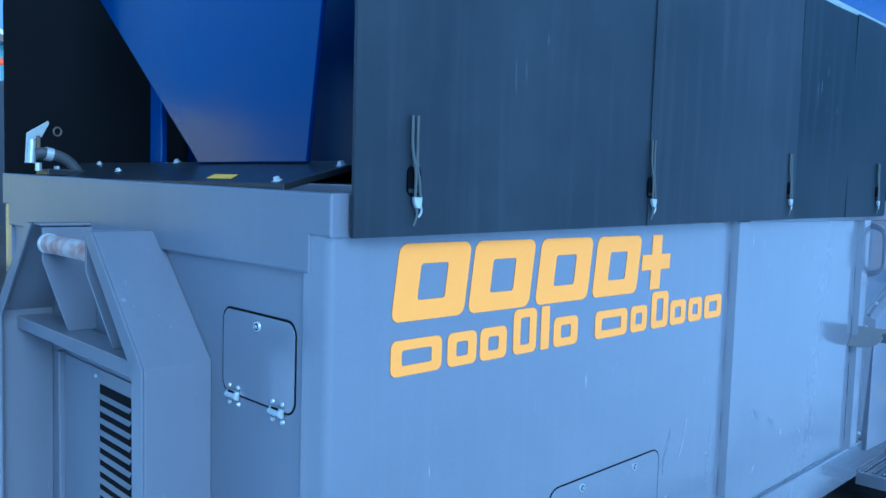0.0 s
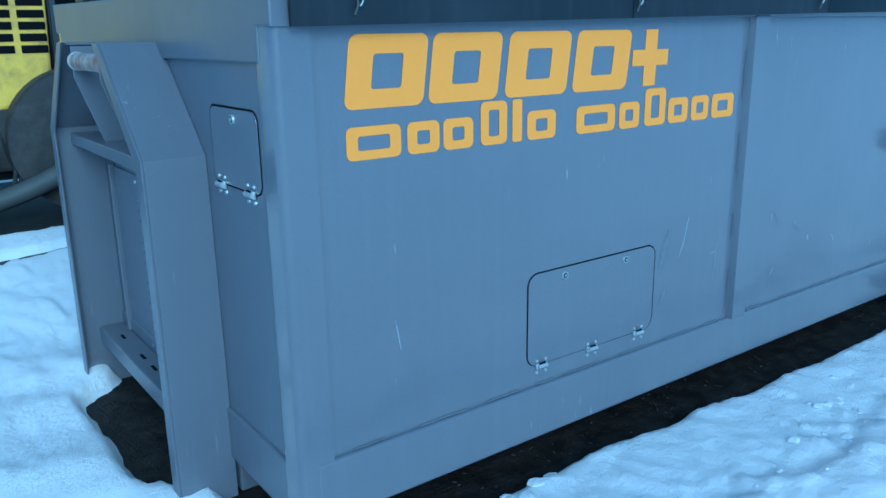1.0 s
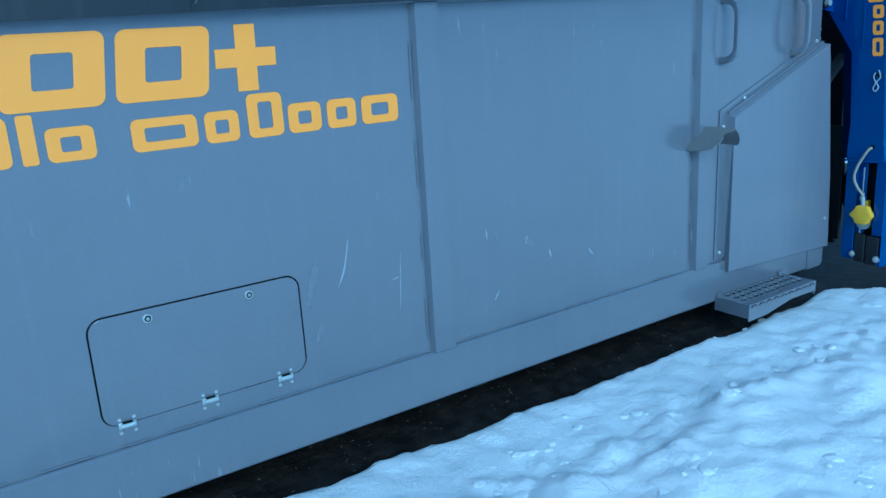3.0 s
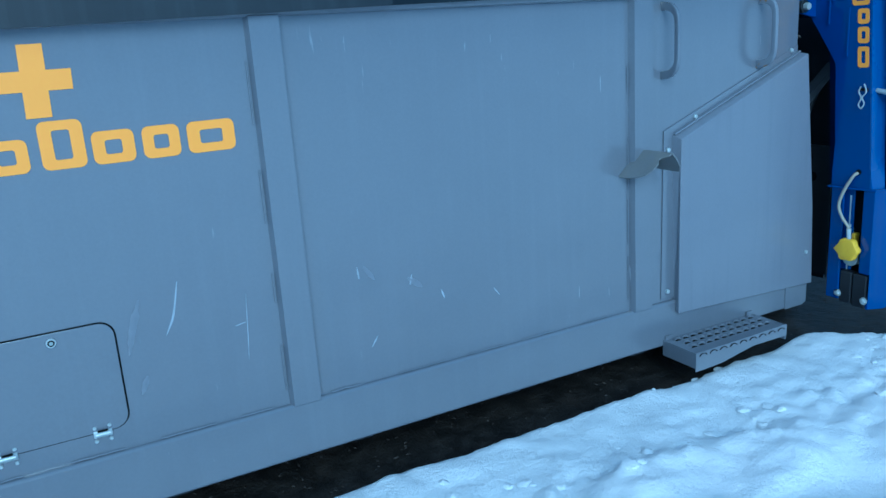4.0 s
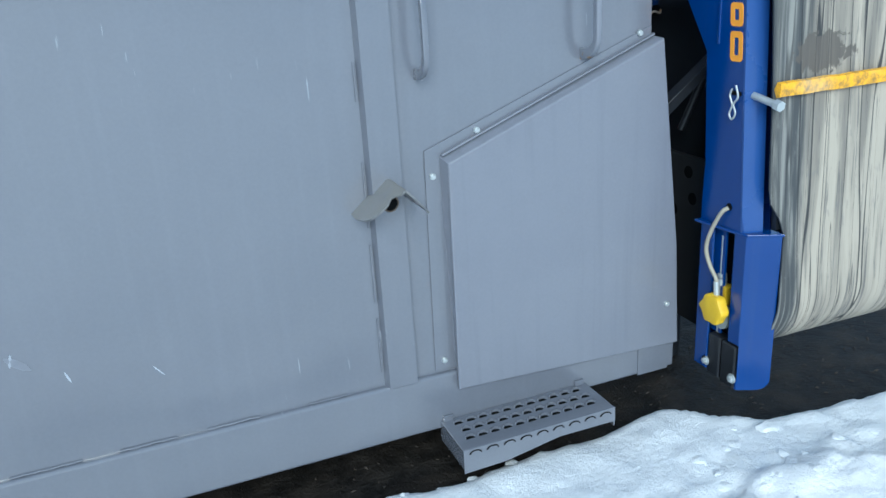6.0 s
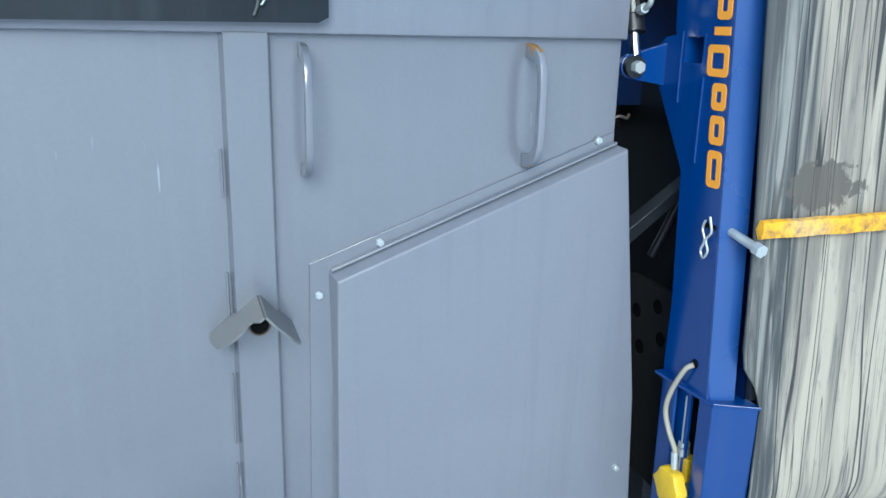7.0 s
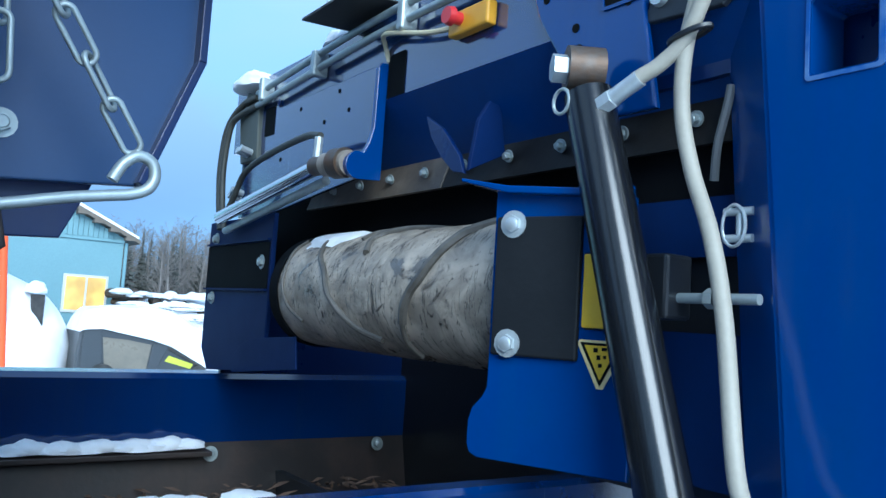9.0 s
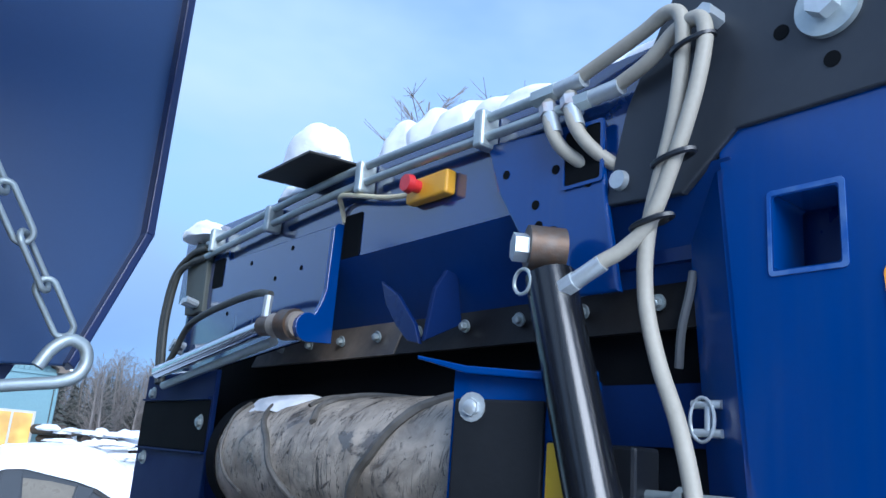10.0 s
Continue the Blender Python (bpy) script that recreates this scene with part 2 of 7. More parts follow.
def side_belt_material():
    """Pale worn belt: cool dark scuffs along its inner edge, the gap's shade painted on its rim, cream face with thin
    long cracks and a smear of grey mud.
    """
    m = bpy.data.materials.new("pale_worn_belt")
    m.use_nodes = True
    n, l = m.node_tree.nodes, m.node_tree.links
    b = n["Principled BSDF"]
    tc, sep = n.new("ShaderNodeTexCoord"), n.new("ShaderNodeSeparateXYZ")
    l.new(tc.outputs["Object"], sep.inputs[0])

    def strand(sx, sz, det, warp, off=0.0):
        mp, no = n.new("ShaderNodeMapping"), n.new("ShaderNodeTexNoise")
        mp.inputs["Scale"].default_value, mp.inputs["Location"].default_value = (sx, 3.0, sz), (off, off, 0)
        l.new(tc.outputs["Object"], mp.inputs[0])
        l.new(mp.outputs[0], no.inputs["Vector"])
        no.inputs["Scale"].default_value, no.inputs["Detail"].default_value, no.inputs["Roughness"].default_value, no.inputs["Distortion"].default_value = 1.0, det, 0.6, warp
        return no.outputs["Fac"]

    def math2(op, a, c):
        q = n.new("ShaderNodeMath")
        q.operation = op
        for i, v in enumerate((a, c)):
            if isinstance(v, (int, float)):
                q.inputs[i].default_value = v
            else:
                l.new(v, q.inputs[i])
        return q.outputs[0]

    def ramp(v, lo, hi):
        q = n.new("ShaderNodeMapRange")
        q.interpolation_type = "SMOOTHSTEP"
        q.inputs["From Min"].default_value, q.inputs["From Max"].default_value = lo, hi
        l.new(v, q.inputs["Value"])
        return q.outputs[0]

    def blend(fac, a, c):
        q = n.new("ShaderNodeMixRGB")
        l.new(fac, q.inputs[0])
        for i, v in ((1, a), (2, c)):
            if isinstance(v, tuple):
                q.inputs[i].default_value = (*v, 1)
            else:
                l.new(v, q.inputs[i])
        return q.outputs[0]

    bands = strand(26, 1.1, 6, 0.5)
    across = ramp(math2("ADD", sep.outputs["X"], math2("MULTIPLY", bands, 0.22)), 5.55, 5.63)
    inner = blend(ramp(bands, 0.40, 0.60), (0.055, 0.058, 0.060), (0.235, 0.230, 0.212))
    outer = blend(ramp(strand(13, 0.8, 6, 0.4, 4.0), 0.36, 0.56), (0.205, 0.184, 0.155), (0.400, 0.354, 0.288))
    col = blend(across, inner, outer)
    blot = ramp(strand(30, 14, 5, 0.3, 9.0), 0.60, 0.70)
    col = blend(math2("MULTIPLY", blot, 0.35), col, (0.16, 0.16, 0.16))
    # Shade of the gap beside the flange, put into the edge colour.
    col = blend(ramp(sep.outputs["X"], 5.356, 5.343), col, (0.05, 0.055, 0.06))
    fine = ramp(strand(62, 2.4, 5, 0.6, 11.0), 0.56, 0.64)
    col = blend(math2("MULTIPLY", fine, 0.55), col, (0.07, 0.075, 0.08))
    crack = ramp(math2("ABSOLUTE", math2("SUBTRACT", strand(10, 0.22, 1.5, 0.2, 2.0), 0.5), 0.0), 0.013, 0.004)
    crack2 = ramp(math2("ABSOLUTE", math2("SUBTRACT", strand(19, 0.4, 1.5, 0.3, 7.0), 0.52), 0.0), 0.012, 0.003)
    both = math2("MAXIMUM", crack, math2("MULTIPLY", crack2, 0.75))
    col = blend(math2("MULTIPLY", both, 0.95), col, (0.028, 0.029, 0.031))
    dx, dz = math2("DIVIDE", math2("SUBTRACT", sep.outputs["X"], 5.545), 0.125), math2("DIVIDE", math2("SUBTRACT", sep.outputs["Z"], 1.465), 0.062)
    rim = math2("ADD", math2("ADD", math2("MULTIPLY", dx, dx), math2("MULTIPLY", dz, dz)), math2("MULTIPLY", math2("SUBTRACT", strand(24, 24, 6, 0.8, 5.0), 0.5), 4.2))
    mud = ramp(rim, 1.15, 0.75)
    col = blend(math2("MULTIPLY", mud, 0.9), col, (0.095, 0.082, 0.07))
    l.new(col, b.inputs["Base Color"])
    b.inputs["Roughness"].default_value = 0.6
    bp = n.new("ShaderNodeBump")
    bp.inputs["Strength"].default_value, bp.inputs["Distance"].default_value = 0.5, 0.006
    l.new(math2("SUBTRACT", bands, both), bp.inputs["Height"])
    l.new(bp.outputs[0], b.inputs["Normal"])
    return m


BELT = side_belt_material()
SLOTB = surface("black_hollow", (0.003, 0.0035, 0.005), 0.9, bump=0, specular=0.03)
CORD = surface("grey_green_cord", (0.075, 0.085, 0.085), 0.7, amount=0.5, big=20, bump=0.1)


def drum_material():
    """Wet, worn belt wrapped round the drum: pale grey-brown rubber, fine cracks round the drum and dark soaked patches."""
    m = bpy.data.materials.new("worn_drum_belt")
    m.use_nodes = True
    n, l = m.node_tree.nodes, m.node_tree.links
    b = n["Principled BSDF"]
    tc, sep = n.new("ShaderNodeTexCoord"), n.new("ShaderNodeSeparateXYZ")
    l.new(tc.outputs["Object"], sep.inputs[0])

    def calc(op, a, c=0.0):
        q = n.new("ShaderNodeMath")
        q.operation = op
        for i, v in enumerate((a, c)):
            if isinstance(v, (int, float)):
                q.inputs[i].default_value = v
            else:
                l.new(v, q.inputs[i])
        return q.outputs[0]

    turn = calc("ARCTAN2", calc("SUBTRACT", sep.outputs["Z"], 2.305), calc("SUBTRACT", 5.36, sep.outputs["X"]))
    flat = n.new("ShaderNodeCombineXYZ")
    l.new(sep.outputs["Y"], flat.inputs[0])
    l.new(turn, flat.inputs[1])

    def field(sy, sa, det, warp, off):
        mp, no = n.new("ShaderNodeMapping"), n.new("ShaderNodeTexNoise")
        mp.inputs["Scale"].default_value, mp.inputs["Location"].default_value = (sy, sa, 1), (off, off * 0.7, off)
        l.new(flat.outputs[0], mp.inputs[0])
        l.new(mp.outputs[0], no.inputs["Vector"])
        no.inputs["Scale"].default_value, no.inputs["Detail"].default_value, no.inputs["Roughness"].default_value, no.inputs["Distortion"].default_value = 1.0, det, 0.62, warp
        return no.outputs["Fac"]

    def ramp(v, lo, hi):
        q = n.new("ShaderNodeMapRange")
        q.interpolation_type = "SMOOTHSTEP"
        q.inputs["From Min"].default_value, q.inputs["From Max"].default_value = lo, hi
        l.new(v, q.inputs["Value"])
        return q.outputs[0]

    def blend(fac, a, c):
        q = n.new("ShaderNodeMixRGB")
        l.new(fac, q.inputs[0])
        for i, v in ((1, a), (2, c)):
            if isinstance(v, tuple):
                q.inputs[i].default_value = (*v, 1)
            else:
                l.new(v, q.inputs[i])
        return q.outputs[0]

    col = blend(ramp(field(9, 1.6, 6, 0.5, 1.0), 0.34, 0.66), (0.245, 0.206, 0.162), (0.540, 0.455, 0.358))
    soaked = ramp(field(5.5, 1.3, 5, 0.6, 6.0), 0.56, 0.62)
    col = blend(calc("MULTIPLY", soaked, 0.8), col, (0.085, 0.072, 0.060))
    lines = ramp(calc("ABSOLUTE", calc("SUBTRACT", field(34, 0.9, 3, 0.9, 3.0), 0.5)), 0.016, 0.004)
    specks = ramp(field(60, 7, 4, 0.4, 9.0), 0.62, 0.68)
    crack = calc("MAXIMUM", calc("MULTIPLY", lines, ramp(field(4, 1.5, 2, 0.2, 14.0), 0.36, 0.50)), calc("MULTIPLY", specks, 0.8))
    col = blend(calc("MULTIPLY", crack, 0.85), col, (0.030, 0.026, 0.022))
    l.new(col, b.inputs["Base Color"])
    wet = n.new("ShaderNodeMapRange")
    wet.inputs["To Min"].default_value, wet.inputs["To Max"].default_value = 0.5, 0.24
    l.new(soaked, wet.inputs["Value"])
    l.new(wet.outputs[0], b.inputs["Roughness"])
    bp = n.new("ShaderNodeBump")
    bp.inputs["Strength"].default_value, bp.inputs["Distance"].default_value = 0.6, 0.006
    l.new(calc("SUBTRACT", field(9, 1.6, 6, 0.5, 1.0), crack), bp.inputs["Height"])
    l.new(bp.outputs[0], b.inputs["Normal"])
    return m


BELTD = drum_material()
CLEAT = surface("dark_belt_cleat", (0.085, 0.078, 0.068), 0.5, amount=0.8, second=(0.17, 0.155, 0.135), big=16, fine=90, bump=0.25)


def snow_material(name, bump, packed=False):
    """Snow; trodden ground snow is greyer and denser beside the asphalt, fresh and white further out."""
    m = bpy.data.materials.new(name)
    m.use_nodes = True
    n, l = m.node_tree.nodes, m.node_tree.links
    b = n["Principled BSDF"]
    tc = n.new("ShaderNodeTexCoord")
    a, c = n.new("ShaderNodeTexNoise"), n.new("ShaderNodeTexNoise")
    a.inputs["Scale"].default_value, a.inputs["Detail"].default_value = 3.0, 8
    c.inputs["Scale"].default_value, c.inputs["Detail"].default_value, c.inputs["Roughness"].default_value = 30.0, 9, 0.7
    for t in (a, c):
        l.new(tc.outputs["Object"], t.inputs["Vector"])
    r = n.new("ShaderNodeValToRGB")
    e = r.color_ramp.elements
    e[0].position, e[0].color, e[1].position, e[1].color = 0.3, (0.88, 0.89, 0.91, 1), 0.6, (0.96, 0.96, 0.965, 1)
    l.new(a.outputs["Fac"], r.inputs[0])
    if packed:
        sep, wob, add, yr, xr, mul, mix = [n.new("ShaderNode" + k) for k in ("SeparateXYZ", "TexNoise", "Math", "MapRange", "MapRange", "Math", "MixRGB")]
        wob.inputs["Scale"].default_value, wob.inputs["Detail"].default_value = 2.6, 7
        l.new(tc.outputs["Object"], sep.inputs[0])
        l.new(tc.outputs["Object"], wob.inputs["Vector"])
        add.operation, mul.operation = "MULTIPLY_ADD", "MULTIPLY"
        add.inputs[1].default_value = 0.42
        l.new(wob.outputs["Fac"], add.inputs[0])
        l.new(sep.outputs["Y"], add.inputs[2])
        yr.inputs["From Min"].default_value, yr.inputs["From Max"].default_value = -0.60, -0.44
        xr.inputs["From Min"].default_value, xr.inputs["From Max"].default_value = 0.0, 0.6
        l.new(add.outputs[0], yr.inputs["Value"])
        l.new(sep.outputs["X"], xr.inputs["Value"])
        l.new(yr.outputs[0], mul.inputs[0])
        l.new(xr.outputs[0], mul.inputs[1])
        l.new(mul.outputs[0], mix.inputs[0])
        l.new(r.outputs[0], mix.inputs[1])
        mix.inputs[2].default_value = (0.80, 0.825, 0.855, 1)
        l.new(mix.outputs[0], b.inputs["Base Color"])
    else:
        l.new(r.outputs[0], b.inputs["Base Color"])
    b.inputs["Roughness"].default_value = 0.75
    b.inputs["Subsurface Weight"].default_value = 0.0
    bp = n.new("ShaderNodeBump")
    bp.inputs["Strength"].default_value, bp.inputs["Distance"].default_value = bump, 0.035
    l.new(c.outputs["Fac"], bp.inputs["Height"])
    l.new(bp.outputs[0], b.inputs["Normal"])
    return m


SNOW = snow_material("snow", 0.28)
SNOWG = snow_material("trodden_snow", 0.5, True)
# Paler, rougher grey for the top face of the rail.
PALEGREY = surface("pale_rough_grey", (0.36, 0.38, 0.42), 0.55, amount=0.8, second=(0.22, 0.235, 0.27), big=4, fine=60, bump=0.04, specular=0.4)
ASPHALT = surface("wet_asphalt", (0.0115, 0.0105, 0.0098), 0.6, amount=0.9, second=(0.038, 0.033, 0.029), big=9, fine=70, bump=1.0, spread=0.7, dirt=(0.055, 0.043, 0.035), dirt_amount=0.35, specular=0.2)
LITTER = surface("wet_chips", (0.04, 0.031, 0.025), 0.8, amount=0.8, second=(0.03, 0.025, 0.022), big=5, bump=0.1)


def glass_material(name, tint, emit=None, strength=0.0):
    m = bpy.data.materials.new(name)
    m.use_nodes = True
    b = m.node_tree.nodes["Principled BSDF"]
    b.inputs["Base Color"].default_value, b.inputs["Roughness"].default_value = (*tint, 1), 0.08
    if emit:
        n, l = m.node_tree.nodes, m.node_tree.links
        no, r = n.new("ShaderNodeTexNoise"), n.new("ShaderNodeValToRGB")
        no.inputs["Scale"].default_value = 1.3
        r.color_ramp.elements[0].color, r.color_ramp.elements[1].color = (*[c * 0.35 for c in emit], 1), (*emit, 1)
        r.color_ramp.elements[0].position, r.color_ramp.elements[1].position = 0.35, 0.65
        tc = n.new("ShaderNodeTexCoord")
        l.new(tc.outputs["Object"], no.inputs["Vector"])
        l.new(no.outputs["Fac"], r.inputs[0])
        l.new(r.outputs[0], b.inputs["Emission Color"])
        b.inputs["Emission Strength"].default_value = strength
    return m


WINDOW = glass_material("lamp_lit_window", (0.3, 0.2, 0.08), (1.0, 0.55, 0.12), 0.9)
CARGLASS = glass_material("frosted_car_glass", (0.16, 0.15, 0.13))

# ---- mesh helpers ----


def thing(name, base, label, category, group="", kind=""):
    ob = new(name)
    ob.location = base
    ob.empty_display_size = 0.1
    return tagged(ob, label, category, group, kind)


def link(name, me, material, parent=None, label=""):
    if not me.materials:
        me.materials.append(material)
    ob = new(name, me)
    if parent is not None:
        ob.parent = parent
        chain = parent.matrix_basis.copy()
        up = parent
        while up.parent is not None:
            chain = up.parent.matrix_basis @ up.matrix_parent_inverse @ chain
            up = up.parent
        ob.matrix_parent_inverse = chain.inverted()
    if label:
        ob["label"] = label
    return ob


def part(name, bm, material, parent=None, label="", smooth=False):
    """Links a bmesh, built in world metres, as one mesh under its thing or part."""
    me = bpy.data.meshes.new(name)
    bmesh.ops.recalc_face_normals(bm, faces=bm.faces)
    if smooth:
        for f in bm.faces:
            f.smooth = True
        for e in bm.edges:
            if len(e.link_faces) == 2 and e.calc_face_angle(0) > radians(38):
                e.smooth = False
    bm.to_mesh(me)
    bm.free()
    return link(name, me, material, parent, label)


def box(bm, x0, x1, y0, y1, z0, z1, bevel=0.0, seg=2):
    """Adds a box with rounded edges."""
    r = bmesh.ops.create_cube(bm, size=1.0, matrix=Matrix.Translation(((x0 + x1) / 2, (y0 + y1) / 2, (z0 + z1) / 2)) @ Matrix.Diagonal((x1 - x0, y1 - y0, z1 - z0, 1)))
    if bevel:
        edges = {e for v in r["verts"] for e in v.link_edges}
        bmesh.ops.bevel(bm, geom=list(edges), offset=bevel, segments=seg, profile=0.5, affect="EDGES")
    return bm


def boxed(*a, **k):
    return box(bmesh.new(), *a, **k)


def prism(bm, poly, axis, a, b, bevel=0.0):
    """Adds a flat plate: a polygon (in the two other axes, in x, y, z order) drawn out from a to b along an axis."""
    def at(p, v):
        q = list(p)
        q.insert("xyz".index(axis), v)
        return q
    lo, hi = [bm.verts.new(at(p, a)) for p in poly], [bm.verts.new(at(p, b)) for p in poly]
    faces = [bm.faces.new(lo[::-1]), bm.faces.new(hi)]
    n = len(poly)
    for i in range(n):
        faces.append(bm.faces.new((lo[i], lo[(i + 1) % n], hi[(i + 1) % n], hi[i])))
    bmesh.ops.recalc_face_normals(bm, faces=faces)
    if bevel:
        edges = [e for e in {e for f in faces[:2] for e in f.edges}]
        bmesh.ops.bevel(bm, geom=edges, offset=bevel, segments=2, profile=0.5, affect="EDGES")
    return bm


def rounded(x0, x1, z0, z1, r, seg=5):
    """The outline of a rectangle with round corners."""
    pts = []
    for cx, cz, a0 in ((x1 - r, z1 - r, 0), (x0 + r, z1 - r, 90), (x0 + r, z0 + r, 180), (x1 - r, z0 + r, 270)):
        for i in range(seg + 1):
            a = radians(a0 + 90 * i / seg)
            pts.append((cx + r * math.cos(a), cz + r * math.sin(a)))
    return pts


def ring_plate(bm, outer, inner, axis, a, b):
    """A plate with a hole: two outlines of the same number of points."""
    def at(p, v):
        q = list(p)
        q.insert("xyz".index(axis), v)
        return bm.verts.new(q)
    o0, o1, i0, i1 = ([at(p, v) for p in poly] for poly, v in ((outer, a), (outer, b), (inner, a), (inner, b)))
    n = len(outer)
    for k in range(n):
        j = (k + 1) % n
        for q in ((o0[k], o0[j], i0[j], i0[k]), (o1[k], i1[k], i1[j], o1[j]), (o0[k], o1[k], o1[j], o0[j]), (i0[k], i0[j], i1[j], i1[k])):
            bm.faces.new(q)
    return bm


def rod(bm, p0, p1, r0, r1=None, seg=16, cap=True):
    """A round bar or cone from p0 to p1."""
    p0, p1 = Vector(p0), Vector(p1)
    d = p1 - p0
    m = Matrix.Translation((p0 + p1) / 2) @ d.to_track_quat("Z", "Y").to_matrix().to_4x4()
    bmesh.ops.create_cone(bm, cap_ends=cap, segments=seg, radius1=r0, radius2=r0 if r1 is None else r1, depth=d.length, matrix=m)
    return bm


def smooth_path(pts, n=8):
    """Points along a soft curve through pts."""
    p = [Vector(q) for q in pts]
    p = [2 * p[0] - p[1]] + p + [2 * p[-1] - p[-2]]
    out = []
    for i in range(1, len(p) - 2):
        for k in range(n):
            t = k / n
            out.append(0.5 * ((2 * p[i]) + (p[i + 1] - p[i - 1]) * t + (2 * p[i - 1] - 5 * p[i] + 4 * p[i + 1] - p[i + 2]) * t * t + (3 * p[i] - p[i - 1] - 3 * p[i + 1] + p[i + 2]) * t ** 3))
    return out + [p[-2]]


def tube(bm, pts, r, seg=10, soft=8, closed=False):
    """A round tube along a curve."""
    path = smooth_path(pts, soft) if soft else [Vector(q) for q in pts]
    if closed:
        path = [Vector(q) for q in pts]
    rings, n = [], len(path)
    a = Vector((0.13, 0.21, 1))
    first = path[1] - path[0]
    if first.normalized().cross(a.normalized()).length < 0.2:
        a = Vector((1, 0.1, 0))
    for i, p in enumerate(path):
        d = (path[(i + 1) % n] - path[i - 1]) if closed else (path[min(i + 1, n - 1)] - path[max(i - 1, 0)])
        d.normalize()
        a = (a - d * a.dot(d)).normalized()
        b = d.cross(a)
        rings.append([bm.verts.new(p + r * (a * math.cos(2 * math.pi * k / seg) + b * math.sin(2 * math.pi * k / seg))) for k in range(seg)])
    for i in range(n if closed else n - 1):
        for k in range(seg):
            bm.faces.new((rings[i][k], rings[i][(k + 1) % seg], rings[(i + 1) % n][(k + 1) % seg], rings[(i + 1) % n][k]))
    if not closed:
        bm.faces.new(rings[0][::-1])
        bm.faces.new(rings[-1])
    return bm


def bolt(bm, p, normal, r=0.012, h=0.009, washer=True):
    """A hexagon head on a washer, at p, standing out along normal."""
    p, d = Vector(p), Vector(normal).normalized()
    if washer:
        rod(bm, p - d * 0.002, p + d * 0.002, r * 1.55, seg=14)
    rod(bm, p, p + d * h, r, r * 0.96, seg=6)
    rod(bm, p + d * h, p + d * (h + 0.0015), r * 0.75, r * 0.6, seg=12)
    return bm


def lump(bm, centre, size, seed=0, rough=0.25, sub=3, flat=0.0, octaves=2):
    """A drift of snow: an uneven rounded mass with a flattened foot."""
    r = bmesh.ops.create_icosphere(bm, subdivisions=sub, radius=1.0)
    for v in r["verts"]:
        n = noise.fractal(v.co * 1.6 + Vector((seed * 3.1, seed * 1.7, seed)), 1.2, 2.0, octaves)
        k = 1 + rough * n
        q = v.co * k
        if q.z < -flat:
            q.z = -flat + (q.z + flat) * 0.15
        v.co = Vector((q.x * size[0], q.y * size[1], q.z * size[2])) + Vector(centre)
    return bm


# ---- ground: bare wet asphalt round the machine, trodden snow to the horizon ----
asphalt = part("ground", boxed(-14, 22, -12, 30, -0.4, 0.0), ASPHALT)
tagged(asphalt, "dark wet asphalt showing beneath the container", "ground", kind="structure")


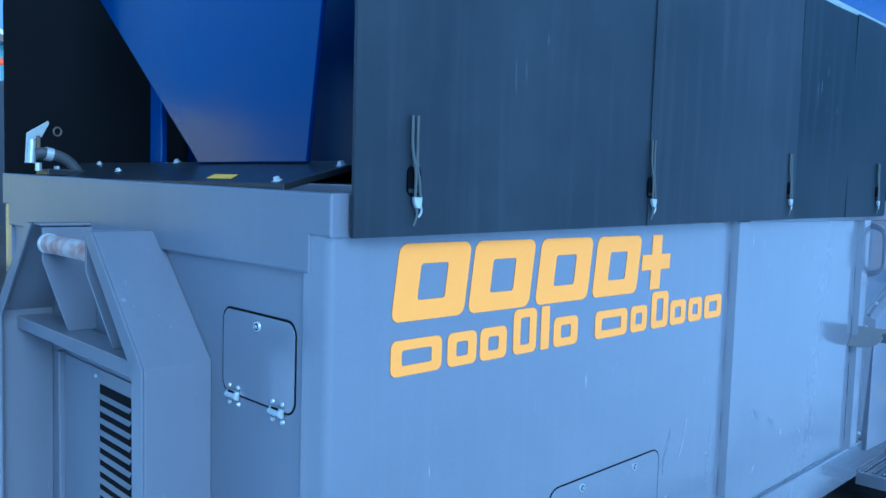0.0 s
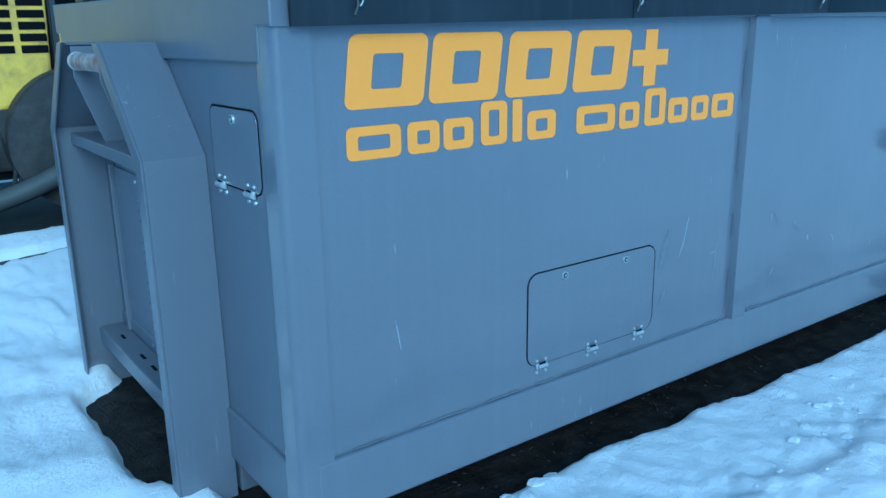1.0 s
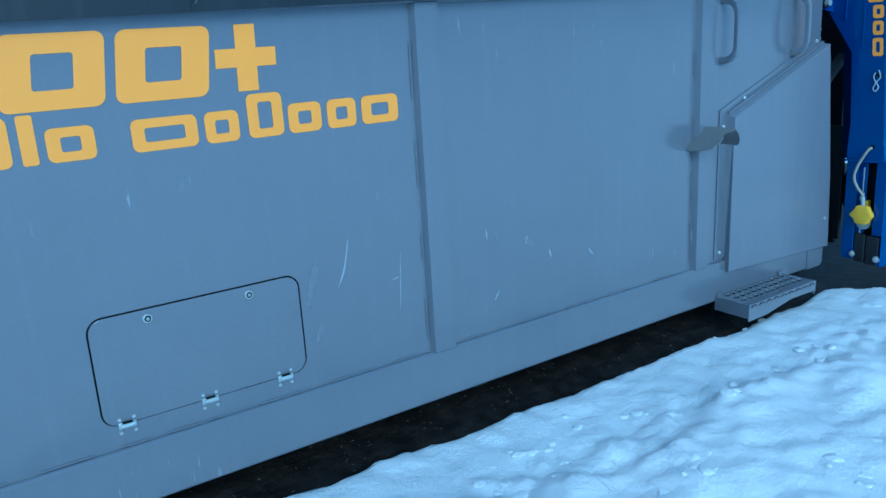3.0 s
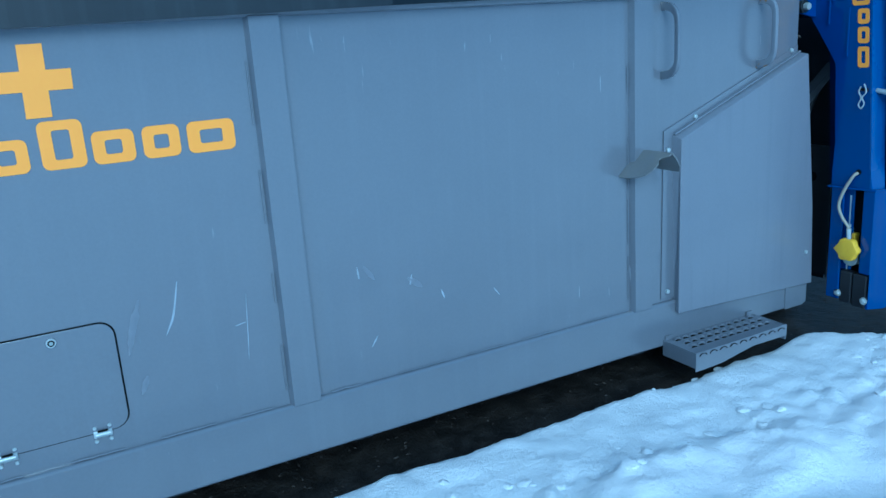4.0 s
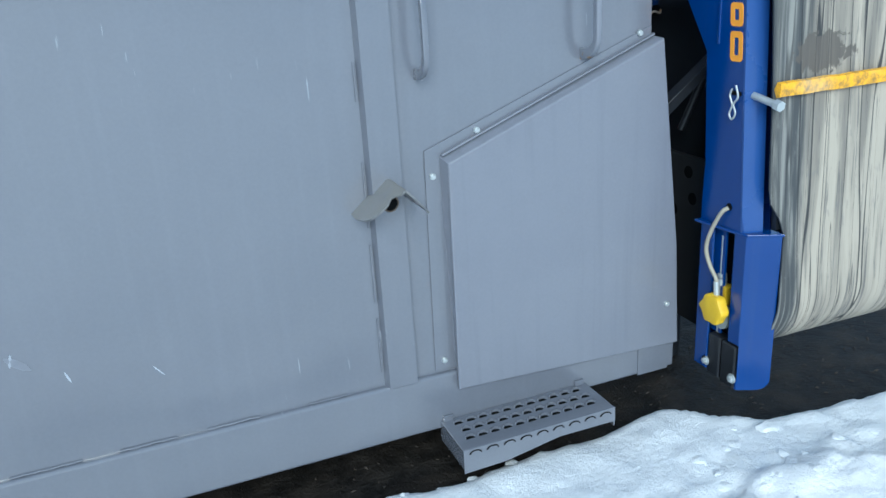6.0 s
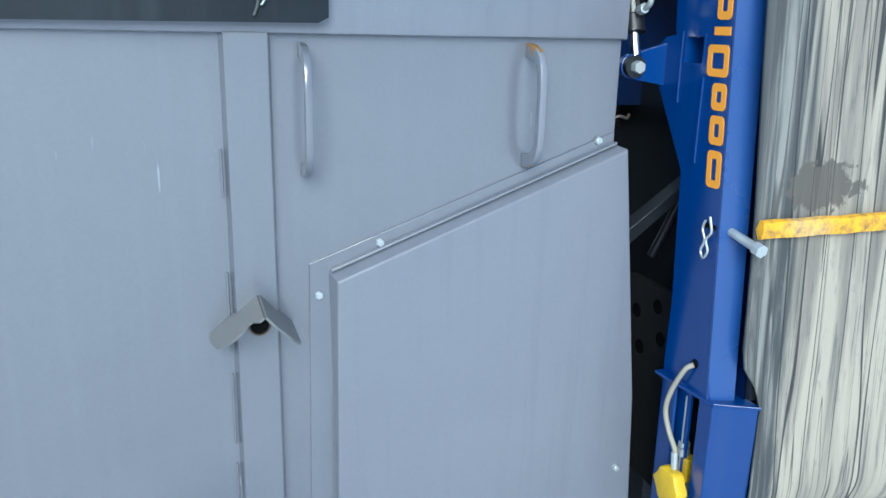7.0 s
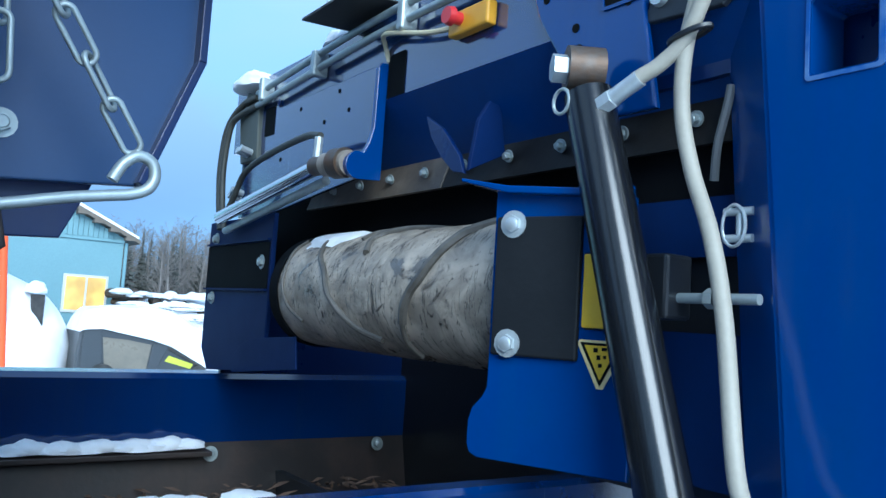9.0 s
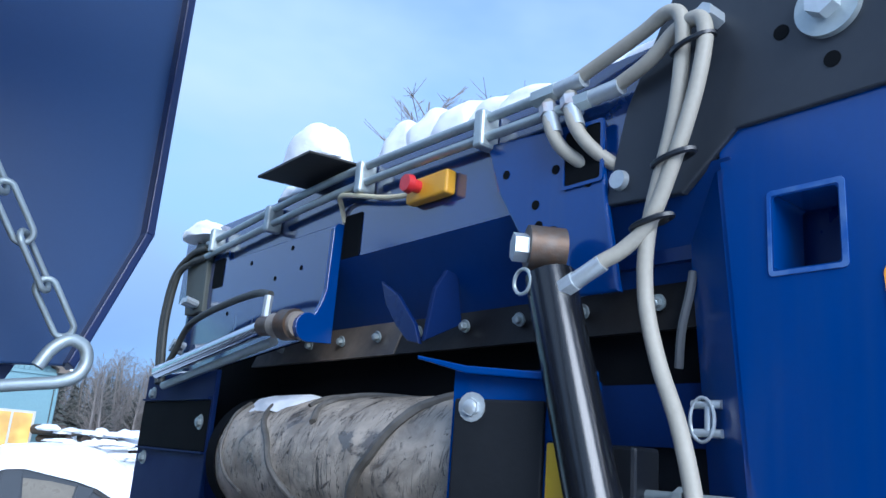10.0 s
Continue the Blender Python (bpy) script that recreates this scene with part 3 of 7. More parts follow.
def snow_height(x, y):
    """Height of the snow over the asphalt; below zero where the ground is bare."""
    p = Vector((x, y, 0.0))
    wob = 0.036 * noise.noise(p * 2.6) + 0.014 * noise.noise(p * 9.0) + 0.009 * noise.noise(p * 24.0)
    rim = float(np.interp(x, (0.0, 0.8, 2.0, 3.5, 4.3, 5.0, 5.2, 5.5, 6.2), (0.0, -0.035, -0.045, -0.11, -0.10, -0.085, -0.17, -0.31, -0.35)))
    bay = -0.10 * math.exp(-((x - 5.15) / 0.14) ** 2)
    d_side = (rim - bay) - y
    d_front = -0.03 - x - 0.23 * max(0.0, min(1.0, 5 * (0.68 - abs(y - 1.35))))
    d_back = y - 2.75
    yard = max(-5.0 - x, x - 3.4, 6.0 - y, y - 9.6)
    rut = abs(y - 5.08 - 0.33 * x) - 0.075 if x < 0.55 else 9.0
    d = min(max(d_side, d_front, d_back, x - 9.5), yard, rut) + wob
    k = max(0.0, min(1.0, d / 0.11))
    k = k * k * (3 - 2 * k)
    far = min(1.0, max(0.0, d - 0.2) / 1.6)
    base = 0.060 + 0.05 * far
    near = max(0.0, min(1.0, (-0.45 - y) / 0.25)) if x > -0.1 else 1.0
    tread = (0.009 + 0.019 * near) * noise.fractal(p * 2.3 + Vector((4, 9, 0)), 0.9, 2.1, 5) + 0.012 * noise.noise(p * 9.5) * (0.3 + far) - 0.03 * max(0.0, 0.35 - abs(noise.noise(p * 3.4 + Vector((11, 2, 7))))) * far + 0.016 * abs(noise.noise(p * 5.2 + Vector((7, 1, 3))))
    dents = -0.085 * max(0.0, noise.noise(p * 2.9 + Vector((21, 3, 5))) - 0.15) * far
    if x < -0.1:
        tread = tread * 1.5 + 0.05 * max(0.0, noise.noise(p * 1.7 + Vector((3, 3, 3))))
    roll = 0.25 * noise.noise(p * 0.12) * min(1.0, max(0.0, d - 4) / 8)
    tread += 0.005 * noise.noise(p * 11.0) + (0.022 * noise.noise(p * 12.0) + 0.014 * noise.noise(p * 24.0)) * math.exp(-((y + 0.70 + 0.06 * noise.noise(p * 1.5)) / 0.15) ** 2)
    bank = max(0.0, min(1.0, (-0.70 - y + 0.20 * noise.noise(p * 1.6) + 0.06 * noise.noise(p * 6.0)) / 0.10)) if x > -0.1 else 0.0
    tread += 0.042 * bank * bank * (3 - 2 * bank)
    out = max(-2.2 - x, x - 7.2, -2.4 - y, y - 7.6, 0.0)
    calm = 1.0 / (1.0 + (out / 0.35) ** 2)
    pebble = 0.5 - abs(noise.noise(p * 7.0 + Vector((3, 8, 1)))) + 0.5 * (0.5 - abs(noise.noise(p * 15.0)))
    clods = max(0.0, noise.noise(p * 10.0 + Vector((5, 0, 2))) - 0.12)
    patch = max(0.0, min(1.0, 0.5 + 1.4 * noise.noise(p * 1.3 + Vector((1, 6, 4)))))
    tread += (0.012 * pebble * (0.35 + 0.65 * near) + 0.026 * clods) * (0.35 + 0.65 * patch)
    return -0.03 + k * (base + 0.03 + (tread + dents * 1.5) * calm + roll)


def snow_field():
    def steps(lo, hi, fine):
        s = [lo + fine * i for i in range(int((hi - lo) / fine) + 1)]
        for sign in (-1, 1):
            q, w = (s[0] if sign < 0 else s[-1]), fine
            more = []
            while abs(q) < 420:
                w *= 1.28
                q += sign * w
                more.append(q)
            s = (more[::-1] + s) if sign < 0 else (s + more)
        return s
    xs = steps(-2.2, 7.2, 0.026)
    ya = steps(-2.4, -0.06, 0.026)
    ys = [v for v in ya if v <= -0.06] + [-0.06 + 0.07 * i for i in range(1, 112)]
    w, q = 0.07, ys[-1]
    while q < 420:
        w *= 1.28
        q += w
        ys.append(q)
    co = [(x, y, snow_height(x, y)) for y in ys for x in xs]
    n = len(xs)
    faces = [(j * n + i, j * n + i + 1, (j + 1) * n + i + 1, (j + 1) * n + i) for j in range(len(ys) - 1) for i in range(n - 1)]
    me = bpy.data.meshes.new("snow")
    me.from_pydata(co, [], faces)
    me.polygons.foreach_set("use_smooth", [True] * len(faces))
    return tagged(link("snow", me, SNOWG), "trodden white snow with an uneven edge beside asphalt", "snow", kind="structure")


snow_field()
rnd = random.Random(21)
bm = bmesh.new()
for k in range(1100):
    x, y = rnd.uniform(-1.6, 6.2), -0.12 - 1.75 * rnd.random() ** 1.3
    z = snow_height(x, y)
    if z < 0.02 or noise.noise(Vector((x * 1.6, y * 3.2, 4))) + 0.55 * math.exp(-((y + 0.68) / 0.16) ** 2) < 0.36:
        continue
    s = rnd.choice((0.008, 0.011, 0.015, 0.020, 0.028)) * rnd.uniform(0.7, 1.3)
    lump(bm, (x, y, z - 0.10 * s), (s * rnd.uniform(0.8, 1.6), s * rnd.uniform(0.8, 1.4), s * 0.42), k, 0.5, 2)
tagged(part("snow_crumbs", bm, SNOWG, None, smooth=True), "loose crumbs of snow scattered over the trodden snow", "snow", kind="stuff")
bm = bmesh.new()
for k in range(800):
    x = rnd.uniform(0.3, 6.6)
    y = rnd.uniform(-0.42, 0.35) if x > 4.2 else rnd.uniform(-0.2, 0.5)
    a, s = rnd.uniform(0, 3.14), rnd.uniform(0.002, 0.007)
    u, v = Vector((math.cos(a), math.sin(a), rnd.uniform(-0.2, 0.2))) * s * rnd.uniform(1.0, 2.6), Vector((-math.sin(a), math.cos(a), rnd.uniform(-0.3, 0.3))) * s
    c = Vector((x, y, 0.004 + 0.3 * s))
    vs = [bm.verts.new(c + p) for p in (u, v * 0.8, -u, -v, Vector((0, 0, s * 0.7)))]
    for i in range(4):
        bm.faces.new((vs[i], vs[(i + 1) % 4], vs[4]))
tagged(part("ground_litter", bm, LITTER, None), "wet brown chips and grit strewn on the asphalt", "litter", kind="stuff")

# ---- the hook-lift container ----
X0, X1, WIDE = -0.012, 5.125, 2.70
ZP0, ZP1, ZB, ZT = 0.40, 1.815, 0.172, 1.957
box_body = thing("hook_lift_container", (2.6, 1.2, 0.0), "grey painted steel hook-lift container standing on bare asphalt", "container")

# Near side: recessed sheets between ribs, with beams proud of them.
hole = (1.0, 1.752, 0.487, 0.872)


def sheet(name, x0, x1, y, label=""):
    bm = bmesh.new()
    box(bm, x0, x1, min(y, y + (0.006 if y < 1 else -0.006)), max(y, y + (0.006 if y < 1 else -0.006)), ZP0 - 0.03, ZP1 + 0.04)
    return part(name, bm, GREY, box_body, label)


sheet("side_panel", 0.10, 2.33, 0.0, "recessed grey side sheet")
sheet("side_panel", 2.42, 4.03, 0.0)
sheet("side_panel", 4.13, X1, 0.0)
sheet("side_panel", 0.12, X1, WIDE)


def channel(x0, x1, y, z0, z1, d=0.032, sl=0.010):
    """A pressed rib with sloping flanks, standing proud of the side sheet."""
    s = -1 if y < 1 else 1
    poly = [(x0 - sl, y + s * 0.001), (x0, y + s * d), (x1, y + s * d), (x1 + sl, y + s * 0.001), (x1 + sl, y - s * 0.03), (x0 - sl, y - s * 0.03)]
    return prism(bmesh.new(), poly, "z", z0, z1, 0.003)


for x0, x1 in ((2.332, 2.438), (4.028, 4.132)):
    part("rib", channel(x0, x1, 0.0, ZP0 - 0.004, ZP1 + 0.022), GREY, box_body)
    part("rib", channel(x0, x1, WIDE, ZP0 - 0.004, ZP1 + 0.01), GREY, box_body)


def corner_section(y0, y1, r):
    """Plan of a corner post whose outer front edge is bent round a wide radius."""
    s = 1 if y1 > y0 else -1
    arc = [(X0 + r - r * math.cos(a), y0 + s * (r - r * math.sin(a))) for a in [math.pi / 2 * k / 8 for k in range(9)]]
    return arc + [(0.115, y0), (0.115, y1), (X0, y1)]


for y0, y1 in ((-0.018, 0.095), (WIDE + 0.018, WIDE - 0.095)):
    part("corner_post", prism(bmesh.new(), corner_section(y0, y1, 0.028), "z", ZB, 1.86), GREY, box_body, smooth=True)
part("bottom_beam", boxed(0.05, 5.272, -0.0215, 0.05, ZB, ZP0, bevel=0.012, seg=3), GREY, box_body)
part("bottom_beam", boxed(0.05, X1, WIDE - 0.05, WIDE + 0.0215, ZB, ZP0, bevel=0.012, seg=3), GREY, box_body)
for y0, y1 in ((-0.03, 0.085), (WIDE - 0.085, WIDE + 0.03)):
    low = 1.927 if y0 < 1 else ZT
    part("top_rail", prism(bmesh.new(), [(0.052, 1.832), (5.132, 1.832), (5.132, ZT), (0.6, ZT), (0.052, low)], "y", y0, y1, 0.014), GREYD, box_body, "grey top rail with run-off streaks", smooth=True)
    part("rail_top_film", boxed(0.62, 5.118, y0 + 0.014, y1 - 0.004, ZT - 0.004, ZT + 0.0025, bevel=0.002), PALEGREY, box_body, "thin pale film on the rail top")


def bead(pts, seed):
    """A broken weld seam: short raised runs of uneven length along a line, each a part."""
    rnd = random.Random(seed)
    a, b = Vector(pts[0]), Vector(pts[1])
    length, s = (b - a).length, 0.04
    while s < length - 0.1:
        run = rnd.uniform(0.09, 0.24)
        e = min(length - 0.02, s + run)
        k = max(2, int((e - s) / 0.02))
        bm = bmesh.new()
        tube(bm, [a.lerp(b, (s + (e - s) * i / k) / length) + Vector((0, rnd.uniform(-0.001, 0.001), rnd.uniform(-0.0012, 0.0012))) for i in range(k + 1)], rnd.uniform(0.0028, 0.0042), seg=6, soft=0)
        part("weld_bead", bm, GREY, box_body, smooth=True)
        s = e + rnd.uniform(0.05, 0.2)


for i, ab in enumerate((((0.16, -0.004, 0.404), (2.30, -0.004, 0.404)), ((2.45, -0.004, 0.404), (4.01, -0.004, 0.404)), ((2.314, -0.004, 0.42), (2.314, -0.004, 1.80)),
                        ((4.01, -0.004, 0.42), (4.01, -0.004, 1.80)), ((4.15, -0.004, 0.404), (4.22, -0.004, 0.404)))):
    bead(ab, i + 3)

# Front end: frame, recessed sheet, hatch and grille opening.
part("front_panel", boxed(0.0, 0.01, 0.08, WIDE - 0.08, ZB + 0.1, 1.74), GREYS, box_body)
part("front_band", prism(bmesh.new(), [(0.066, 1.706), (WIDE - 0.066, 1.706), (WIDE - 0.066, 1.81), (WIDE + 0.028, 1.81), (WIDE + 0.028, 1.962), (-0.028, 1.925), (-0.028, 1.81), (0.066, 1.81)], "x", -0.017, 0.05, 0.007), GREYS, box_body, "wide grey band along the front top")
part("front_sill", boxed(-0.014, 0.06, 0.09, WIDE - 0.09, ZB, 0.388, bevel=0.008), GREYS, box_body)
part("foot_strap", boxed(0.064, 0.074, -0.0265, -0.0205, ZB + 0.002, 0.245, bevel=0.002), BARE, box_body, "rusty scraped strip at the corner's foot")
part("rear_wall", boxed(5.08, 5.1, 0.05, WIDE - 0.05, ZB, 1.55), NAVY, box_body)
part("floor_plate", boxed(0.1, 5.1, 0.05, WIDE - 0.05, ZB, ZB + 0.03), BLACKP, box_body)
for y in (0.62, 1.66):
    part("skid", boxed(0.02, 5.1, y, y + 0.12, 0.0, ZB + 0.002, bevel=0.008), GREYS, box_body, "long steel skid on the asphalt")
for k in range(7):
    part("cross_member", boxed(0.35 + 0.75 * k, 0.43 + 0.75 * k, 0.08, WIDE - 0.08, 0.115, ZB + 0.001), BLACKP, box_body)

# Hook frame: two bent angle-section legs, cheek plates, the hook bar and cross members.
HC = WIDE / 2
hook = part("hook_frame", boxed(-0.150, -0.02, 0.630, 2 * HC - 0.630, 1.283, 1.338, bevel=0.005), GREYS, box_body, "bent plate hook frame")
for s in (1, -1):
    def yy(v, s=s):
        return HC + s * (v - HC)
    prof = [(0.606, -0.03), (0.618, 1.372), (1.012, 1.768), (1.030, 1.768), (0.634, 1.364), (0.622, -0.03)]
    bm = bmesh.new()
    prism(bm, [(yy(a), b) for a, b in prof], "x", -0.224, -0.0005, 0.003)
    part("leg_plate", bm, GREYS, hook)
    bm = bmesh.new()
    prism(bm, [(yy(a), b) for a, b in ((0.608, -0.03), (0.620, 1.371), (1.014, 1.766), (1.09, 1.766), (0.690, 1.350), (0.678, -0.03))], "x", -0.233, -0.2242, 0.002)
    part("front_flange", bm, GREYS, hook)
    bm = prism(bmesh.new(), [(-0.11, 1.3384), (-0.0005, 1.3384), (-0.0005, 1.752), (-0.205, 1.752), (-0.205, 1.622)], "y", min(yy(1.125), yy(1.137)), max(yy(1.125), yy(1.137)), 0.002)
    part("cheek_plate", bm, GREYS, hook)
    part("top_lip", boxed(-0.205, 0.0, min(yy(1.035), yy(1.12)), max(yy(1.035), yy(1.12)), 1.757, 1.767, bevel=0.003), GREYS, hook)
part("hook_bar", rod(bmesh.new(), (-0.185, 1.137, 1.690), (-0.185, 2 * HC - 1.137, 1.690), 0.036, seg=28), HOOKB, hook, "hook bar worn to bright and rusty steel", smooth=True)
part("bar_end", rod(bmesh.new(), (-0.185, 2 * HC - 1.160, 1.690), (-0.185, 2 * HC - 1.1368, 1.690), 0.040, seg=28), ZINC, hook, smooth=True)
part("cross_beam", boxed(-0.135, -0.015, 0.626, 2 * HC - 0.626, 0.235, 0.322, bevel=0.006), GREYS, hook)
for y in (1.30, 1.47, 1.80):
    part("drain_slot", boxed(-0.085, -0.070, y, y + 0.07, 0.3222, 0.3232), GAP, hook)
part("door_post", boxed(-0.030, -0.0006, 1.905, 1.930, 0.323, 1.19, bevel=0.004), GREYS, hook, "slim door edge strip")

# Louvred air inlet between the legs.
grille = part("grille_panel", boxed(-0.0085, -0.0006, 0.70, 1.90, 0.345, 1.18, bevel=0.003), GREYS, box_body, "grey door with a louvred inlet")
part("inlet", boxed(-0.0102, -0.0082, 1.20, 1.507, 0.372, 1.122), GAP, grille)
slat = bmesh.new()
prism(slat, [(-0.0225, 0.0), (-0.0095, 0.0150), (-0.0085, 0.0135), (-0.0205, -0.002)], "y", 1.20, 1.507)
slat_me = bpy.data.meshes.new("slat")
slat.to_mesh(slat_me)
slat.free()
for k in range(15):
    ob = link("slat", slat_me, GREYS, grille)
    ob.location.z = 0.380 + k * 0.0492
for z in (0.352, 1.148):
    part("grille_screw", rod(bmesh.new(), (-0.0085, 1.545, z), (-0.015, 1.545, z), 0.010, 0.008, seg=12), ZINC, grille, smooth=True)


def latch(p, normal, name="latch", parent=None):
    """A quarter-turn lock: ring, dome and slot."""
    d = Vector(normal)
    bm = bmesh.new()
    rod(bm, Vector(p), Vector(p) + d * 0.006, 0.016, 0.015, seg=20)
    ob = part(name, bm, ZINC, parent, "zinc quarter-turn lock", smooth=True)
    part("recess", rod(bmesh.new(), Vector(p) + d * 0.0055, Vector(p) + d * 0.0068, 0.0112, seg=18), GAP, ob)
    part("plug", rod(bmesh.new(), Vector(p) + d * 0.006, Vector(p) + d * 0.0085, 0.0068, 0.006, seg=12), ZINCD, ob, smooth=True)
    return ob


def hinge_near(x, z, parent):
    """A small weld-on hinge on the near side: knuckle, pin and four screw heads."""
    bm = bmesh.new()
    box(bm, x - 0.030, x + 0.030, -0.009, -0.001, z - 0.012, z + 0.012, 0.002)
    rod(bm, (x - 0.024, -0.012, z + 0.001), (x + 0.024, -0.012, z + 0.001), 0.0085, seg=12)
    h = part("hinge", bm, ZINC, parent, "pale zinc hinge", smooth=True)
    part("hinge_gap", boxed(x - 0.017, x + 0.017, -0.0135, -0.009, z + 0.009, z + 0.0155), GAP, h)
    for sx in (-0.024, 0.024):
        for sz in (-0.026, 0.024):
            bm = bmesh.new()
            rod(bm, (x + sx, -0.0005, z + sz), (x + sx, -0.006, z + sz), 0.0075, 0.0055, seg=12)
            part("screw", bm, ZINC, h, smooth=True)


# Side hatch: a dark gap round a flush lid, locks above and hinges below.
hx0, hx1, hz0, hz1 = hole
part("hatch_gap", ring_plate(bmesh.new(), rounded(hx0 - 0.004, hx1 + 0.004, hz0 - 0.003, hz1 + 0.004, 0.054, 6), rounded(hx0 + 0.002, hx1 - 0.002, hz0 - 0.0005, hz1 - 0.0015, 0.049, 6), "y", -0.0016, 0.0), GAP, box_body)
lid = part("hatch", prism(bmesh.new(), rounded(hx0 + 0.002, hx1 - 0.002, hz0 - 0.0005, hz1 - 0.0015, 0.049, 6), "y", -0.003, 0.0, 0.001), GREY, box_body, "flush service hatch with rounded corners")
for x in (1.195, 1.557):
    latch((x, -0.003, 0.838), (0, -1, 0), "latch", lid)
for x in (1.075, 1.366, 1.660):
    hinge_near(x, 0.481, lid)

# Front hatch.
part("hatch_gap", ring_plate(bmesh.new(), rounded(0.139, 0.545, 1.289, 1.563, 0.045, 6), rounded(0.145, 0.539, 1.295, 1.556, 0.039, 6), "x", -0.0016, 0.0), GAP, box_body)
lid2 = part("hatch", prism(bmesh.new(), rounded(0.145, 0.539, 1.295, 1.556, 0.039, 6), "x", -0.0032, 0.0, 0.001), GREY, box_body, "small flush hatch on the front end")
latch((-0.0032, 0.338, 1.522), (-1, 0, 0), "latch", lid2)
for y in (0.225, 0.470):
    bm = bmesh.new()
    box(bm, -0.013, -0.003, y - 0.032, y + 0.032, 1.277, 1.303, 0.002)
    rod(bm, (-0.014, y - 0.026, 1.290), (-0.014, y + 0.026, 1.290), 0.0095, seg=12)
    h = part("hinge", bm, ZINC, lid2, "pale zinc hinge", smooth=True)
    part("hinge_gap", boxed(-0.0165, -0.012, y - 0.017, y + 0.017, 1.298, 1.3045), GAP, h)
    for sy in (-0.025, 0.025):
        for sz in (-0.026, 0.026):
            part("screw", rod(bmesh.new(), (-0.0005, y + sy, 1.290 + sz), (-0.008, y + sy, 1.290 + sz), 0.008, 0.006, seg=12), ZINC, h, smooth=True)

# Yellow marking on the side, drawn as plain rounded blocks, rings and a cross.
lettering = part("side_marking", prism(bmesh.new(), [(1.613, 1.562), (1.687, 1.562), (1.694, 1.785), (1.622, 1.785)], "y", -0.0030, -0.0006), YELLOWD, box_body, "yellow side marking of plain blocks")
part("marking_bar", prism(bmesh.new(), [(1.543, 1.643), (1.7605, 1.643), (1.763, 1.706), (1.546, 1.706)], "y", -0.0034, -0.0006), YELLOWD, lettering)


def slanted(poly, z0, lean):
    return [(x + (z - z0) * lean, z) for x, z in poly]


for x0, x1 in ((0.222, 0.52), (0.54, 0.838), (0.872, 1.175), (1.207, 1.508)):
    outer, inner = rounded(x0, x1, 1.557, 1.785, 0.03, 5), rounded(x0 + 0.092, x1 - 0.092, 1.557 + 0.06, 1.785 - 0.06, 0.01, 5)
    part("marking_ring", ring_plate(bmesh.new(), slanted(outer, 1.557, 0.13), slanted(inner, 1.557, 0.13), "y", -0.0030, -0.0006), YELLOWD, lettering)
for x0, x1, tall in ((0.225, 0.43, 0), (0.455, 0.585, 0), (0.602, 0.731, 0), (0.765, 0.886, 1), (0.912, 0.958, 1), (0.984, 1.127, 0), (1.238, 1.454, 0), (1.48, 1.6, 0), (1.634, 1.765, 1), (1.785, 1.915, 0), (1.94, 2.06, 0), (2.085, 2.245, 0)):
    zt = 1.55 if tall else 1.503
    if x1 - x0 < 0.1:
        bm = prism(bmesh.new(), rounded(x0, x1, 1.397, zt, 0.008, 3), "y", -0.0030, -0.0006)
    else:
        t = min(0.042, (x1 - x0) * 0.3)
        bm = ring_plate(bmesh.new(), rounded(x0, x1, 1.397, zt, 0.022, 4), rounded(x0 + t, x1 - t, 1.397 + 0.03, zt - 0.03, 0.008, 4), "y", -0.0030, -0.0006)
    part("marking_ring" if x1 - x0 >= 0.1 else "marking_bar", bm, YELLOWD, lettering)

# Grab handles.


def handle_material():
    """Grey paint, rusted through at the two welded corners."""
    m = surface("grey_paint_rusty_corners", (0.20, 0.212, 0.25), 0.34, amount=0.3, second=(0.16, 0.17, 0.20), big=2, fine=90, bump=0.03, spread=0.08)
    n, l = m.node_tree.nodes, m.node_tree.links
    b = n["Principled BSDF"]
    old = b.inputs["Base Color"].links[0].from_socket
    tc, sep, no, off, dist, nz, fac, mix = [n.new("ShaderNode" + k) for k in ("TexCoord", "SeparateXYZ", "TexNoise", "Math", "Math", "Math", "MapRange", "MixRGB")]
    off.operation, dist.operation, nz.operation = "SUBTRACT", "ABSOLUTE", "MULTIPLY_ADD"
    off.inputs[1].default_value = 1.6485
    nz.inputs[1].default_value = 0.10
    no.inputs["Scale"].default_value = 34.0
    l.new(tc.outputs["Object"], sep.inputs[0])
    l.new(tc.outputs["Object"], no.inputs["Vector"])
    l.new(sep.outputs["Z"], off.inputs[0])
    l.new(off.outputs[0], dist.inputs[0])
    l.new(no.outputs["Fac"], nz.inputs[0])
    l.new(dist.outputs[0], nz.inputs[2])
    fac.inputs["From Min"].default_value, fac.inputs["From Max"].default_value = 0.205, 0.216
    l.new(nz.outputs[0], fac.inputs["Value"])
    l.new(fac.outputs[0], mix.inputs[0])
    l.new(old, mix.inputs[1])
    mix.inputs[2].default_value = (0.27, 0.145, 0.045, 1)
    l.new(mix.outputs[0], b.inputs["Base Color"])
    return m


HANDLE = handle_material()


